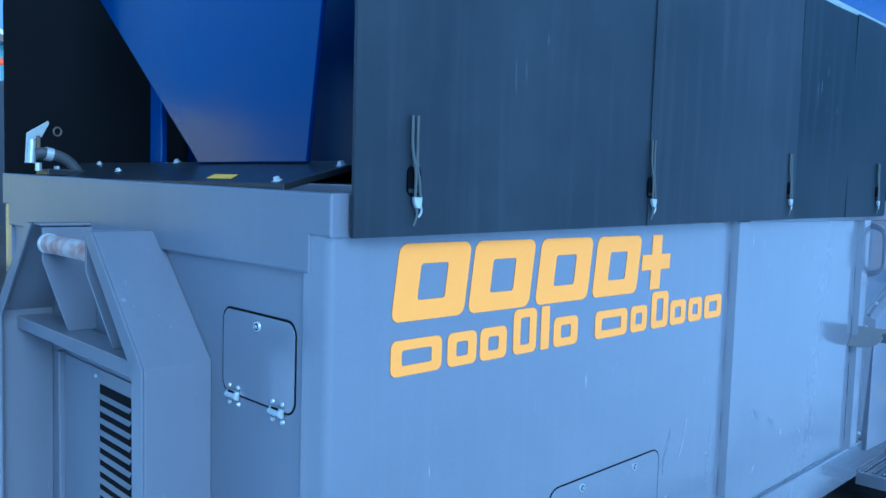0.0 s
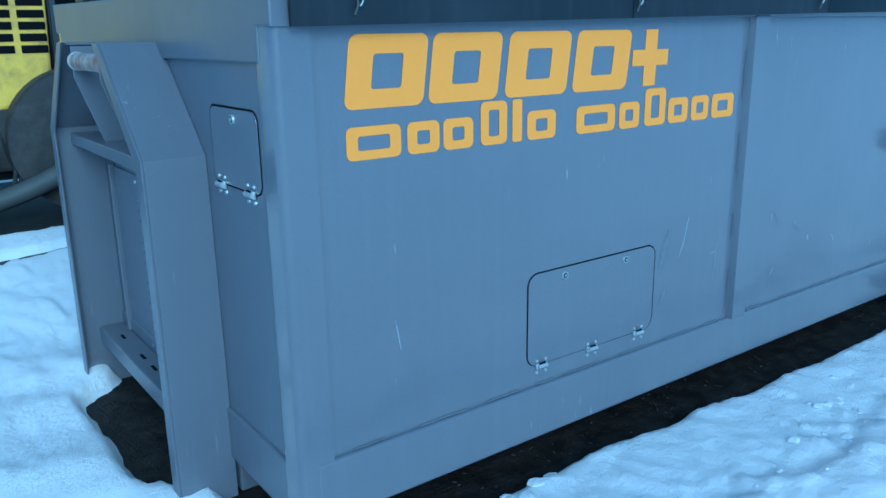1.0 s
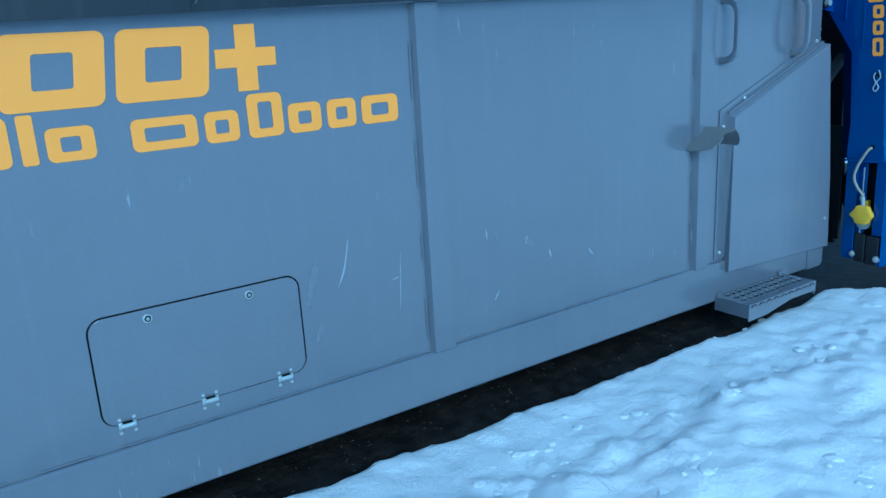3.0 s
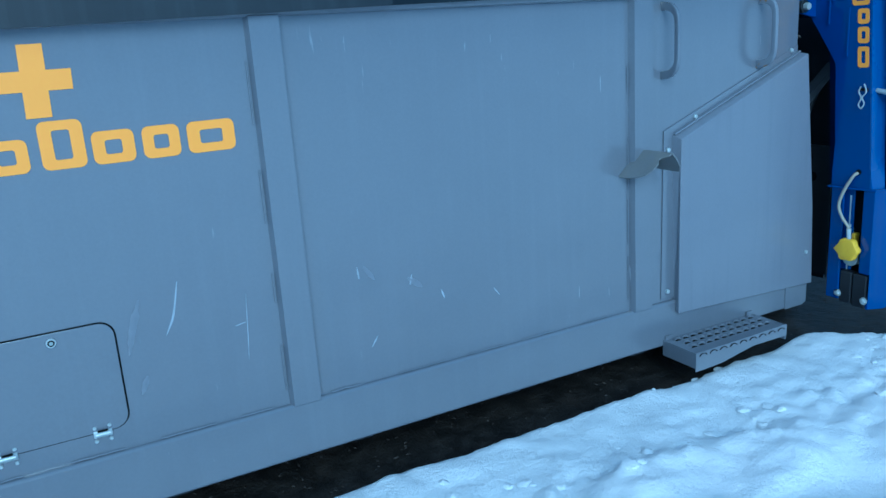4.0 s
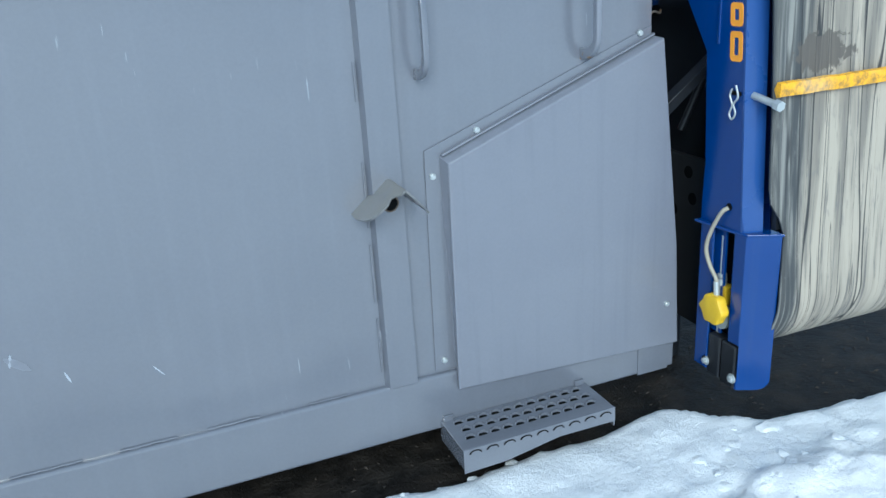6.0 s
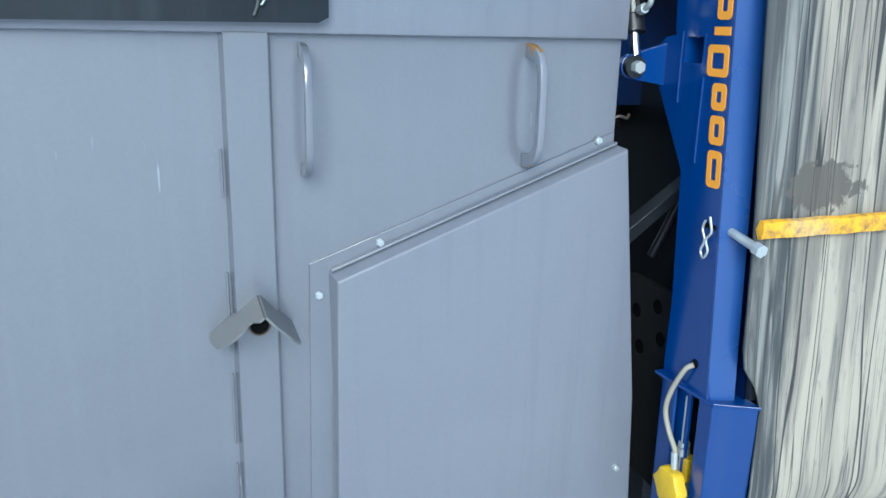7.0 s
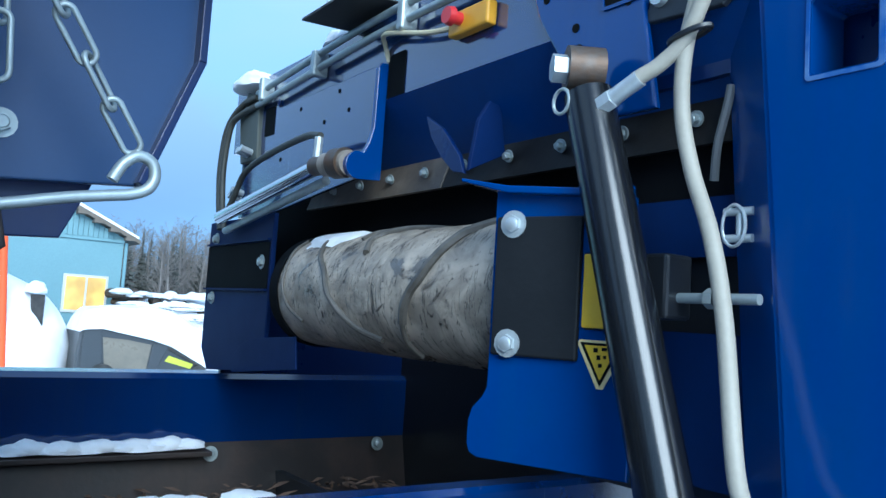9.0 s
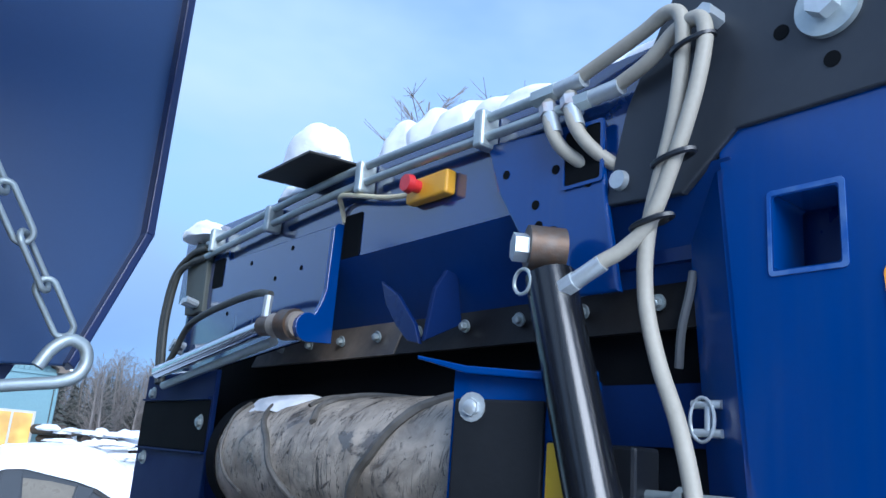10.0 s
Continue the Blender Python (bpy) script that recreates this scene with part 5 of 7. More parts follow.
part("pivot_boss", ring_plate(bmesh.new(), [(4.283 + 0.028 * math.cos(a), 2.345 + 0.028 * math.sin(a)) for a in [2 * math.pi * k / 24 for k in range(24)]], [(4.283 + 0.015 * math.cos(a), 2.345 + 0.015 * math.sin(a)) for a in [2 * math.pi * k / 24 for k in range(24)]], "y", 0.415, 0.442), ZINCD, lever, "zinc pivot bush")
part("pivot_arm", prism(bmesh.new(), [(4.27, 2.272), (4.31, 2.266), (4.335, 2.30), (4.352, 2.36), (4.352, 2.62), (4.30, 2.62), (4.30, 2.35)], "y", 0.46, 0.475, 0.004), YELLOW, lever, "yellow curved arm")
# Chain from the lever up over the tail plate.
chain = thing("chain", (4.58, 0.47, 2.43), "galvanised link chain hanging from the lever's hook", "chain")
c0, c1 = Vector((4.580, 0.472, 2.437)), Vector((4.312, 0.376, 2.816))


def chain_run(c0, c1, count, parent):
    """Welded long links, every other one turned a quarter."""
    for k in range(count):
        a, b = c0.lerp(c1, k / count), c0.lerp(c1, (k + 1.22) / count)
        d = (b - a).normalized()
        sidev = d.cross(Vector((0.35, 1, 0))).normalized()
        if k % 2:
            sidev = (d.cross(sidev) + sidev * 0.4).normalized()
        length = (b - a).length / 2
        mid, w = (a + b) / 2, 0.0115
        pts = []
        for q in range(20):
            t = 2 * math.pi * q / 20
            pts.append(mid + d * ((length - w) * (1 if math.cos(t) > 0 else -1) + w * math.cos(t)) + sidev * w * math.sin(t))
        part("link", tube(bmesh.new(), pts, 0.0038, seg=10, closed=True), ZINCD, parent, smooth=True)


chain_run(c0, c1, 8, chain)
chain_run(Vector((4.418, 0.45, 2.490)), Vector((4.40, 0.43, 2.75)), 4, chain)
sleeve = thing("rubber_sleeve", (4.4, 0.47, 1.99), "black rubber seal strip with snow along its foot", "seal")
part("strip", tube(bmesh.new(), [(4.272, 0.50, 2.36), (4.286, 0.485, 2.28), (4.306, 0.47, 2.21), (4.362, 0.47, 2.09), (4.435, 0.47, 1.985)], 0.022, seg=12), RUBBER, sleeve, smooth=True)
bm = bmesh.new()
lump(bm, (0, 0, 0), (0.021, 0.013, 0.068), 5, 0.30, 4, octaves=3)
for v in bm.verts:
    v.co = Vector((4.427 + v.co.x - 0.72 * v.co.z - 3.0 * v.co.z * v.co.z, 0.452 + v.co.y, 1.998 + v.co.z))
part("clinging_snow", bm, SNOW, sleeve, smooth=True)
part("black_apron", prism(bmesh.new(), [(3.4, 2.36), (4.272, 2.36), (4.286, 2.28), (4.308, 2.21), (4.362, 2.09), (4.432, 1.985), (3.4, 1.985)], "y", 0.495, 0.507), SHADEBLACK, sleeve)
# ---- discharge trough inside the container's rear ----
trough = thing("discharge_trough", (4.8, 1.25, 1.6), "dark blue steel trough with debris and snow inside", "trough")
part("near_beam", prism(bmesh.new(), [(0.47, 1.60), (0.47, 1.970), (0.478, 1.980), (0.512, 1.982), (0.517, 1.975), (0.506, 1.968), (0.482, 1.966), (0.482, 1.60)], "x", 3.1, 5.95, 0.002), BEAMP, trough, "dark blue folded beam")
# Added black sheet stands for the dark interior below the drum.
part("rear_dark_sheet", boxed(6.02, 6.05, 0.1, 2.06, 1.40, 2.98), BLACKP, trough, "black sheet closing the shaded rear")
part("side_bulkhead", boxed(5.30, 6.02, 2.06, 2.08, 1.60, 2.5), NAVY, trough)
part("far_beam", prism(bmesh.new(), [(2.02, 1.80), (2.02, 2.005), (2.035, 2.022), (2.16, 2.022), (2.16, 2.005), (2.05, 2.0), (2.05, 1.80)], "x", 3.1, 6.4, 0.003), BEAMP, trough, "dark blue far beam")
part("near_wall", prism(bmesh.new(), [(0.512, 1.974), (0.502, 1.964), (0.62, 1.52), (0.64, 1.52)], "x", 3.1, 5.6), BROWN, trough)
part("far_wall", prism(bmesh.new(), [(2.03, 1.83), (2.05, 1.80), (1.97, 1.5), (1.95, 1.5)], "x", 3.1, 6.4), BROWN, trough, "mud-stained lower wall")
part("wall_ledge", boxed(4.2, 5.25, 1.93, 2.018, 1.770, 1.786, bevel=0.003), BROWN, trough)
part("trough_floor", boxed(3.1, 6.4, 0.6, 1.98, 1.5, 1.53), BLACKP, trough)
part("end_wall", boxed(3.1, 3.12, 0.35, 2.0, 1.52, 2.3), BLACKP, trough)
part("wall_bolt", bolt(bmesh.new(), (5.27, 2.005, 1.765), (0, -1, 0.2), 0.016, 0.012), ZINCD, trough, smooth=True)
part("wall_bolt", bolt(bmesh.new(), (5.9, 2.005, 1.775), (0, -1, 0.2), 0.016, 0.012), ZINCD, trough, smooth=True)
bm = bmesh.new()
nx, ny = 70, 36
grid = [[bm.verts.new((3.15 + 2.9 * i / nx, 0.6 + 1.36 * j / ny, 1.54 + 0.05 * abs(noise.fractal(Vector((i * 0.16, j * 0.16, 2)), 0.8, 2, 5)) + 0.05 * (j / ny) ** 2)) for j in range(ny + 1)] for i in range(nx + 1)]
for i in range(nx):
    for j in range(ny):
        bm.faces.new((grid[i][j], grid[i + 1][j], grid[i + 1][j + 1], grid[i][j + 1]))
debris = part("debris", bm, MUD, None)
tagged(debris, "wet dark sorting debris on the trough floor", "debris", kind="stuff")
for nm, seed, row in (("snow_patch", 1, [(4.70 + 0.032 * k, 1.972, 1.794 + 0.003 * math.sin(k)) for k in range(16)]), ("snow_patch", 5, [(4.85 + 0.06 * k, 1.80, 1.66 + 0.006 * math.sin(2 * k)) for k in range(6)]), ("snow_patch", 9, [(5.28, 1.75, 1.68), (5.33, 1.74, 1.67)])):
    bm = bmesh.new()
    for i, p in enumerate(row):
        lump(bm, p, (0.06, 0.035, 0.022 + 0.012 * ((i * 7 + seed) % 3) / 2), seed + i, 0.25, 3)
    tagged(part(nm, bm, SNOW, None, smooth=True), "small ridge of old snow lying in the trough", "snow", kind="stuff")

rnd = random.Random(8)
bm = bmesh.new()
for k in range(700):
    x, y = rnd.uniform(4.3, 5.9), rnd.uniform(1.2, 1.95)
    a, s = rnd.uniform(0, 3.14), rnd.uniform(0.006, 0.02)
    u, v = Vector((math.cos(a), math.sin(a), rnd.uniform(-0.4, 0.4))) * s * rnd.uniform(1.0, 3.0), Vector((-math.sin(a), math.cos(a), rnd.uniform(-0.3, 0.3))) * s * 0.6
    c = Vector((x, y, 1.575 + 0.08 * ((y - 0.6) / 1.36) ** 2 + rnd.uniform(0, 0.03)))
    vs = [bm.verts.new(c + p) for p in (u, v, -u, -v, Vector((0, 0, s * 0.5)))]
    for i in range(4):
        bm.faces.new((vs[i], vs[(i + 1) % 4], vs[4]))
tagged(part("wood_chips", bm, surface("wet_wood_chips", (0.15, 0.09, 0.055), 0.6, amount=0.8, second=(0.05, 0.035, 0.028), big=6, bump=0.1), None), "wet brown wood chips and bark in the trough", "debris", kind="stuff")
# ---- side conveyor folded upright beside the container ----
XF = 5.30
conv = thing("folded_side_conveyor", (5.7, -0.1, 0.2), "blue side conveyor folded upright, its pale worn belt facing outward", "conveyor")
# Upright side channel: outline of its face, with two square openings.


def plate_of_strips(outline, axis, a, b):
    """A plate cut into cells so that square openings go through it. Outline is convex in strips between given heights."""
    bm = bmesh.new()
    for poly in outline:
        prism(bm, poly, axis, a, b)
    bmesh.ops.remove_doubles(bm, verts=bm.verts, dist=0.0002)
    return bm


strips = [
    [(-0.338, 0.846), (-0.112, 0.846), (-0.112, 0.90), (-0.118, 1.05), (-0.3165, 1.05)],
    [(-0.3165, 1.05), (-0.120, 1.05), (-0.095, 1.47), (-0.289, 1.47)],
    [(-0.289, 1.47), (-0.095, 1.47), (0.06, 1.70), (0.085, 1.772), (-0.270, 1.772)],
    [(-0.270, 1.772), (-0.145, 1.772), (-0.145, 1.850), (-0.264, 1.850)],
    [(-0.061, 1.772), (0.085, 1.772), (0.075, 1.815), (0.045, 1.842), (-0.008, 1.850), (-0.061, 1.850)],
    [(-0.264, 1.850), (-0.008, 1.850), (0.053, 2.598), (-0.214, 2.598)],
    [(-0.214, 2.598), (-0.099, 2.598), (-0.099, 2.704), (-0.207, 2.704)],
    [(-0.006, 2.598), (0.053, 2.598), (0.062, 2.704), (-0.006, 2.704)],
    [(-0.207, 2.704), (0.062, 2.704), (0.07, 2.80), (-0.07, 2.97), (-0.190, 2.97)],
]


def sloped(bm, k, z0):
    """Leans a mesh with the folded conveyor."""
    for v in bm.verts:
        v.co.y += k * (v.co.z - z0)
    return bm


channel_face = part("side_channel", plate_of_strips(strips, "x", XF, XF + 0.008), BLUE, conv, "blue side channel with square openings")
rim_strip = prism(bmesh.new(), [(XF - 0.0015, -0.305), (XF + 0.072, -0.329), (XF + 0.072, -0.323), (XF + 0.008, -0.30), (XF - 0.0015, -0.297)], "z", 0.846, 3.2)
# The flange's brightness comes from light put into its paint colour.
part("channel_flange", sloped(rim_strip, 0.066, 1.3), LITBLUE, channel_face, "bright outer flange")
part("channel_return", sloped(prism(bmesh.new(), [(XF + 0.003, 0.036), (XF + 0.062, 0.128), (XF + 0.062, 0.138), (XF + 0.003, 0.046)], "z", 1.86, 2.76), 0.082, 2.41), BLUE, channel_face)
part("channel_back", sloped(boxed(XF + 0.10, XF + 0.11, -0.33, 0.0, 0.83, 3.2), 0.066, 1.3), NAVY, channel_face)
for z0, z1, y0, y1 in ((1.772, 1.850, -0.145, -0.061), (2.598, 2.704, -0.099, -0.006)):
    part("tube_liner", ring_plate(bmesh.new(), rounded(y0 - 0.002, y1 + 0.002, z0 - 0.002, z1 + 0.002, 0.006, 3), rounded(y0 + 0.003, y1 - 0.003, z0 + 0.003, z1 - 0.003, 0.006, 3), "x", XF - 0.001, XF + 0.08), BLUE, channel_face)
    part("liner_rim", ring_plate(bmesh.new(), rounded(y0 - 0.006, y1 + 0.004, z0 - 0.005, z1 + 0.006, 0.006, 3), rounded(y0 + 0.001, y1 - 0.001, z0 + 0.001, z1 - 0.001, 0.004, 3), "x", XF - 0.0025, XF - 0.0002), WORNBLUE if z0 > 2 else BLUE, channel_face, "rim with worn pale paint")
part("gusset_rib", boxed(XF - 0.006, XF, -0.162, -0.150, 1.50, 1.74, bevel=0.002), BLUE, channel_face)
part("gusset_rib", boxed(XF - 0.006, XF, -0.050, -0.040, 1.66, 1.86, bevel=0.002), BLUE, channel_face)
bm = bmesh.new()
ear = [(5.188 + 0.036 * math.cos(radians(a)), 1.757 + 0.036 * math.sin(radians(a))) for a in range(90, 271, 15)]
prism(bm, ear + [(5.31, 1.70), (5.31, 1.828)], "y", 0.035, 0.058, 0.003)
part("pin_lug", bm, BLUE, channel_face)
# Foot of the channel.
foot = part("foot_box", prism(bmesh.new(), [(XF + 0.002, -0.358), (XF + 0.112, -0.414), (XF + 0.118, -0.405), (XF + 0.012, -0.348)], "z", 0.262, 0.836), BLUE, conv, "blue roller housing at the conveyor's foot")
toe = []
for k in range(9):
    a = radians(90 * k / 8)
    toe.append((XF + 0.066 + 0.046 * math.sin(a), 0.262 - 0.046 * math.cos(a)))
bm = bmesh.new()
lo = [(XF + 0.002, 0.262)] + [(XF + 0.002, 0.216)] + toe
rows = []
for off in (0.0, 0.010):
    rows.append([bm.verts.new((x, -0.358 - (x - XF - 0.002) * 0.509 + off, z)) for x, z in lo])
bm.faces.new(rows[0])
bm.faces.new(rows[1][::-1])
for i in range(len(lo)):
    j = (i + 1) % len(lo)
    bm.faces.new((rows[0][i], rows[0][j], rows[1][j], rows[1][i]))
part("foot_toe", bm, BLUE, foot)
part("foot_side", boxed(XF + 0.001, XF + 0.012, -0.358, -0.296, 0.40, 0.836, bevel=0.004), BLUE, foot)
part("foot_cheek", boxed(XF - 0.006, XF + 0.006, -0.192, -0.120, 0.235, 0.836, bevel=0.004), BLUE, foot)
part("inner_cheek", boxed(XF + 0.020, XF + 0.030, -0.236, -0.170, 0.40, 0.836, bevel=0.003), BLUE, foot)
part("foot_cheek", boxed(XF + 0.006, XF + 0.12, -0.132, -0.120, 0.24, 0.836, bevel=0.003), BLUE, foot)
part("foot_cap", prism(bmesh.new(), [(XF - 0.030, -0.112), (XF - 0.028, -0.150), (XF - 0.003, -0.345), (XF + 0.002, -0.362), (XF + 0.116, -0.420), (XF + 0.116, -0.112)], "z", 0.837, 0.847, 0.002), BLUE, foot)
part("foot_back", boxed(XF + 0.10, XF + 0.112, -0.395, -0.134, 0.22, 0.836), BLACKP, foot)
part("slider_block", boxed(XF - 0.003, XF + 0.05, -0.262, -0.196, 0.222, 0.395, bevel=0.006), BLACKP, foot, "black bearing block")
part("slider_block", boxed(XF - 0.001, XF + 0.05, -0.345, -0.268, 0.214, 0.392, bevel=0.006), BLACKP, foot, "black bearing block")
for y, z in ((-0.188, 0.268), (-0.338, 0.258)):
    part("bolt", bolt(bmesh.new(), (XF - 0.004, y, z), (-1, 0, 0), 0.013, 0.012), ZINC, foot, smooth=True)
bm = bmesh.new()
rod(bm, (XF + 0.03, -0.215, 0.40), (XF + 0.03, -0.215, 0.80), 0.011, seg=16)
tens = part("tension_screw", bm, ZINC, foot, "zinc tension screw", smooth=True)
part("nut", rod(bmesh.new(), (XF + 0.03, -0.215, 0.60), (XF + 0.03, -0.215, 0.625), 0.02, seg=6), ZINC, tens)
part("nut", rod(bmesh.new(), (XF + 0.03, -0.215, 0.63), (XF + 0.03, -0.215, 0.645), 0.018, seg=6), ZINC, tens)
part("bearing", rod(bmesh.new(), (XF + 0.012, -0.235, 0.47), (XF + 0.06, -0.235, 0.47), 0.045, seg=24), ZINCD, foot, smooth=True)
part("yellow_block", boxed(XF + 0.02, XF + 0.06, -0.25, -0.20, 0.52, 0.60, bevel=0.004), YELLOW, foot)
capy = part("plug_cap", prism(bmesh.new(), [(-0.252 + (0.058 + 0.004 * math.cos(6 * a)) * math.cos(a), 0.525 + (0.058 + 0.004 * math.cos(6 * a)) * math.sin(a)) for a in [2 * math.pi * k / 48 for k in range(48)]], "x", XF - 0.052, XF - 0.012, 0.006), YELLOW, foot, "bright yellow dust cap", smooth=True)
part("cap_tab", prism(bmesh.new(), [(-0.20, 0.50), (-0.178, 0.52), (-0.20, 0.548)], "x", XF - 0.045, XF - 0.038), YELLOW, capy)
part("grease_nipple", rod(bmesh.new(), (XF - 0.02, -0.246, 0.575), (XF - 0.02, -0.240, 0.63), 0.011, seg=8), ZINC, foot)
part("grease_hose", tube(bmesh.new(), [(XF - 0.004, -0.262, 0.925), (XF - 0.02, -0.245, 0.905), (XF - 0.025, -0.200, 0.82), (XF - 0.025, -0.180, 0.745), (XF - 0.022, -0.202, 0.685), (XF - 0.02, -0.238, 0.640), (XF - 0.02, -0.240, 0.615)], 0.008, seg=10), HOSE, conv, "thin grey grease hose", smooth=True)
part("hose_grommet", rod(bmesh.new(), (XF - 0.003, -0.262, 0.928), (XF + 0.002, -0.262, 0.928), 0.014, seg=14), GAP, conv)
# Belt: a slightly bulging sheet that turns round a roller at the foot.
bm = bmesh.new()
nx, nz = 28, 60
prof = []
for k in range(17):
    a = radians(-90 + 90 * k / 16)
    prof.append((-0.13 - 0.25 * math.cos(a), 0.60 + 0.25 * math.sin(a)))
for k in range(1, 44):
    prof.append((-0.38, 0.60 + 2.6 * k / 43))
cols = []
for i in range(nx + 1):
    u = i / nx
    col = []
    for y, z in prof:
        q = max(0.0, min(1.0, (1.0 - z) / 0.15))
        left = 0.038 + 0.075 * q * q * (3 - 2 * q)
        x = XF + left + (1.075 - left) * u
        bulge = 0.012 * math.sin(math.pi * u) + 0.006 * noise.noise(Vector((x * 5, 1, z * 1.4)))
        edge = -0.010 * math.sin(4 * z) * (1 - u) ** 3
        col.append(bm.verts.new((x + edge, y - bulge + 0.066 * (z - 1.3), z)))
    cols.append(col)
for a, b in zip(cols, cols[1:]):
    for k in range(len(prof) - 1):
        bm.faces.new((a[k], b[k], b[k + 1], a[k + 1]))
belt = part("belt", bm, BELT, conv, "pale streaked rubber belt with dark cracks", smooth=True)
sol = belt.modifiers.new("thickness", "SOLIDIFY")
sol.thickness, sol.offset = 0.01, 1.0
part("foot_roller", rod(bmesh.new(), (XF + 0.26, -0.176, 0.60), (XF + 1.07, -0.176, 0.60), 0.236, seg=36), BLACKP, conv, smooth=True)
bm = bmesh.new()
seg = 44
rows = []
for i in range(seg + 1):
    x = XF + 0.045 + 1.025 * i / seg
    w = 0.0035 * noise.noise(Vector((x * 14, 4, 0)))
    rows.append([bm.verts.new((x, -0.398 - 0.012 * math.sin(math.pi * i / seg) + 0.003 * dy, 1.362 + 0.010 * (i / seg) + dz + w)) for dy, dz in ((0, -0.026), (-5, -0.022), (-6, 0.0), (-5, 0.022), (0, 0.026), (4, 0.0))])
for a, b in zip(rows, rows[1:]):
    for k in range(6):
        bm.faces.new((a[k], a[(k + 1) % 6], b[(k + 1) % 6], b[k]))
bm.faces.new(rows[0])
bm.faces.new(rows[-1][::-1])
part("cleat", bm, surface("chipped_yellow_paint", (0.88, 0.44, 0.015), 0.5, amount=0.9, second=(0.10, 0.08, 0.06), big=38, fine=120, bump=0.25, dirt=(0.70, 0.62, 0.50), dirt_amount=0.3), conv, "yellow bar with chipped paint", smooth=True)
# Added black plate closes the dark gap behind the belt.
part("belt_backing", sloped(boxed(XF + 0.095, XF + 1.05, -0.366, -0.345, 0.86, 3.2), 0.066, 1.3), BLACKP, conv)
# Locking pin with spring clip.
part("lock_pin", rod(bmesh.new(), (XF + 0.03, -0.31, 1.335), (XF + 0.03, -0.415, 1.318), 0.0125, seg=16), ZINC, conv, "zinc locking pin", smooth=True)
part("pin_head", rod(bmesh.new(), (XF + 0.03, -0.415, 1.318), (XF + 0.03, -0.438, 1.314), 0.019, seg=6), ZINC, conv)
part("spring_clip", tube(bmesh.new(), [(XF - 0.012, -0.258 + 1.25 * dy, 1.300 + 1.25 * dz) for dy, dz in ((-0.008, 0.056), (-0.018, 0.024), (-0.002, 0.002), (-0.012, -0.021), (0.0, -0.040), (0.012, -0.026), (0.002, 0.0), (0.013, 0.024), (0.006, 0.045))], 0.0035, seg=8), ZINC, conv, "sprung R-clip", smooth=True)
part("pin_slot", boxed(XF - 0.002, XF + 0.002, -0.285, -0.235, 1.333, 1.347), GAP, conv)
# Upright yellow marking on the channel, as plain rings and bars.
def leaning(bm):
    for v in bm.verts:
        v.co.y += 0.066 * (v.co.z - 1.55)
    return bm


marking = part("upright_marking", leaning(boxed(XF - 0.0024, XF - 0.0002, -0.272, -0.205, 1.852, 1.874)), YELLOWD, conv, "upright yellow marking of plain rings")
for z0, z1, tall in ((1.447, 1.548, 0), (1.564, 1.642, 0), (1.656, 1.728, 0), (1.744, 1.828, 1), (1.892, 1.966, 0), (2.038, 2.134, 0), (2.150, 2.224, 0), (2.238, 2.322, 1), (2.336, 2.412, 0), (2.426, 2.500, 0), (2.514, 2.592, 0)):
    top = -0.183 if tall else -0.212
    t = 0.021
    outer, inner = rounded(-0.272, top, z0, z1, 0.014, 4), rounded(-0.272 + 0.019, top - 0.019, z0 + t, z1 - t, 0.005, 4)
    part("marking_ring", leaning(ring_plate(bmesh.new(), outer, inner, "x", XF - 0.0024, XF - 0.0002)), YELLOWD, marking)

# Dark machinery in the gap behind the container's tail.
tail = thing("tail_frame", (5.5, 0.9, 0.3), "black machine frame in shadow behind the container", "frame")
part("frame_plate", boxed(5.50, 5.53, 0.05, 2.3, 0.25, 1.70), BLACKP, tail)
part("frame_foot", boxed(5.45, 5.56, 0.3, 0.5, 0.0, 0.3, bevel=0.01), BLACKP, tail)
part("frame_foot", boxed(5.45, 5.56, 1.9, 2.1, 0.0, 0.3, bevel=0.01), BLACKP, tail)
part("cross_tube", rod(bmesh.new(), (5.40, 0.16, 1.13), (5.48, 0.10, 1.40), 0.014, seg=14), BLACKP, tail, smooth=True)
part("slanted_plate", prism(bmesh.new(), [(5.22, 1.20), (5.50, 1.42), (5.50, 1.46), (5.20, 1.24)], "y", 0.04, 0.10, 0.003), BLACKP, tail)
holed = part("holed_plate", boxed(5.425, 5.455, -0.02, 0.32, 0.30, 1.02, bevel=0.004), surface("dark_grey_plate", (0.022, 0.024, 0.027), 0.5, bump=0.05), tail)
for y, z in ((0.217, 0.776), (0.097, 0.848), (0.255, 0.90), (0.13, 0.955)):
    part("hole", rod(bmesh.new(), (5.4235, y, z), (5.4255, y, z), 0.026, seg=18), GAP, holed)
part("wire_end", tube(bmesh.new(), [(5.12, 0.03, 1.60), (5.15, 0.02, 1.615), (5.18, 0.03, 1.607), (5.20, 0.05, 1.615)], 0.0045), STEEL, tail, smooth=True)

# ---- lifting cylinder ----
cyl = thing("hydraulic_cylinder", (5.2, 0.03, 1.75), "black hydraulic cylinder between channel and upper frame", "cylinder")
ca, cb = Vector((5.2, 0.035, 1.757)), Vector((5.225, 0.335, 2.668))
axis = (cb - ca).normalized()
part("barrel", rod(bmesh.new(), ca + axis * 0.15, cb - axis * 0.05, 0.040, seg=32), surface("gloss_black_paint", (0.0075, 0.0085, 0.0105), 0.20, vary=0.04, amount=0.4, second=(0.014, 0.015, 0.017), big=9, bump=0.012, specular=0.6, scuff=0.6), cyl, smooth=True)
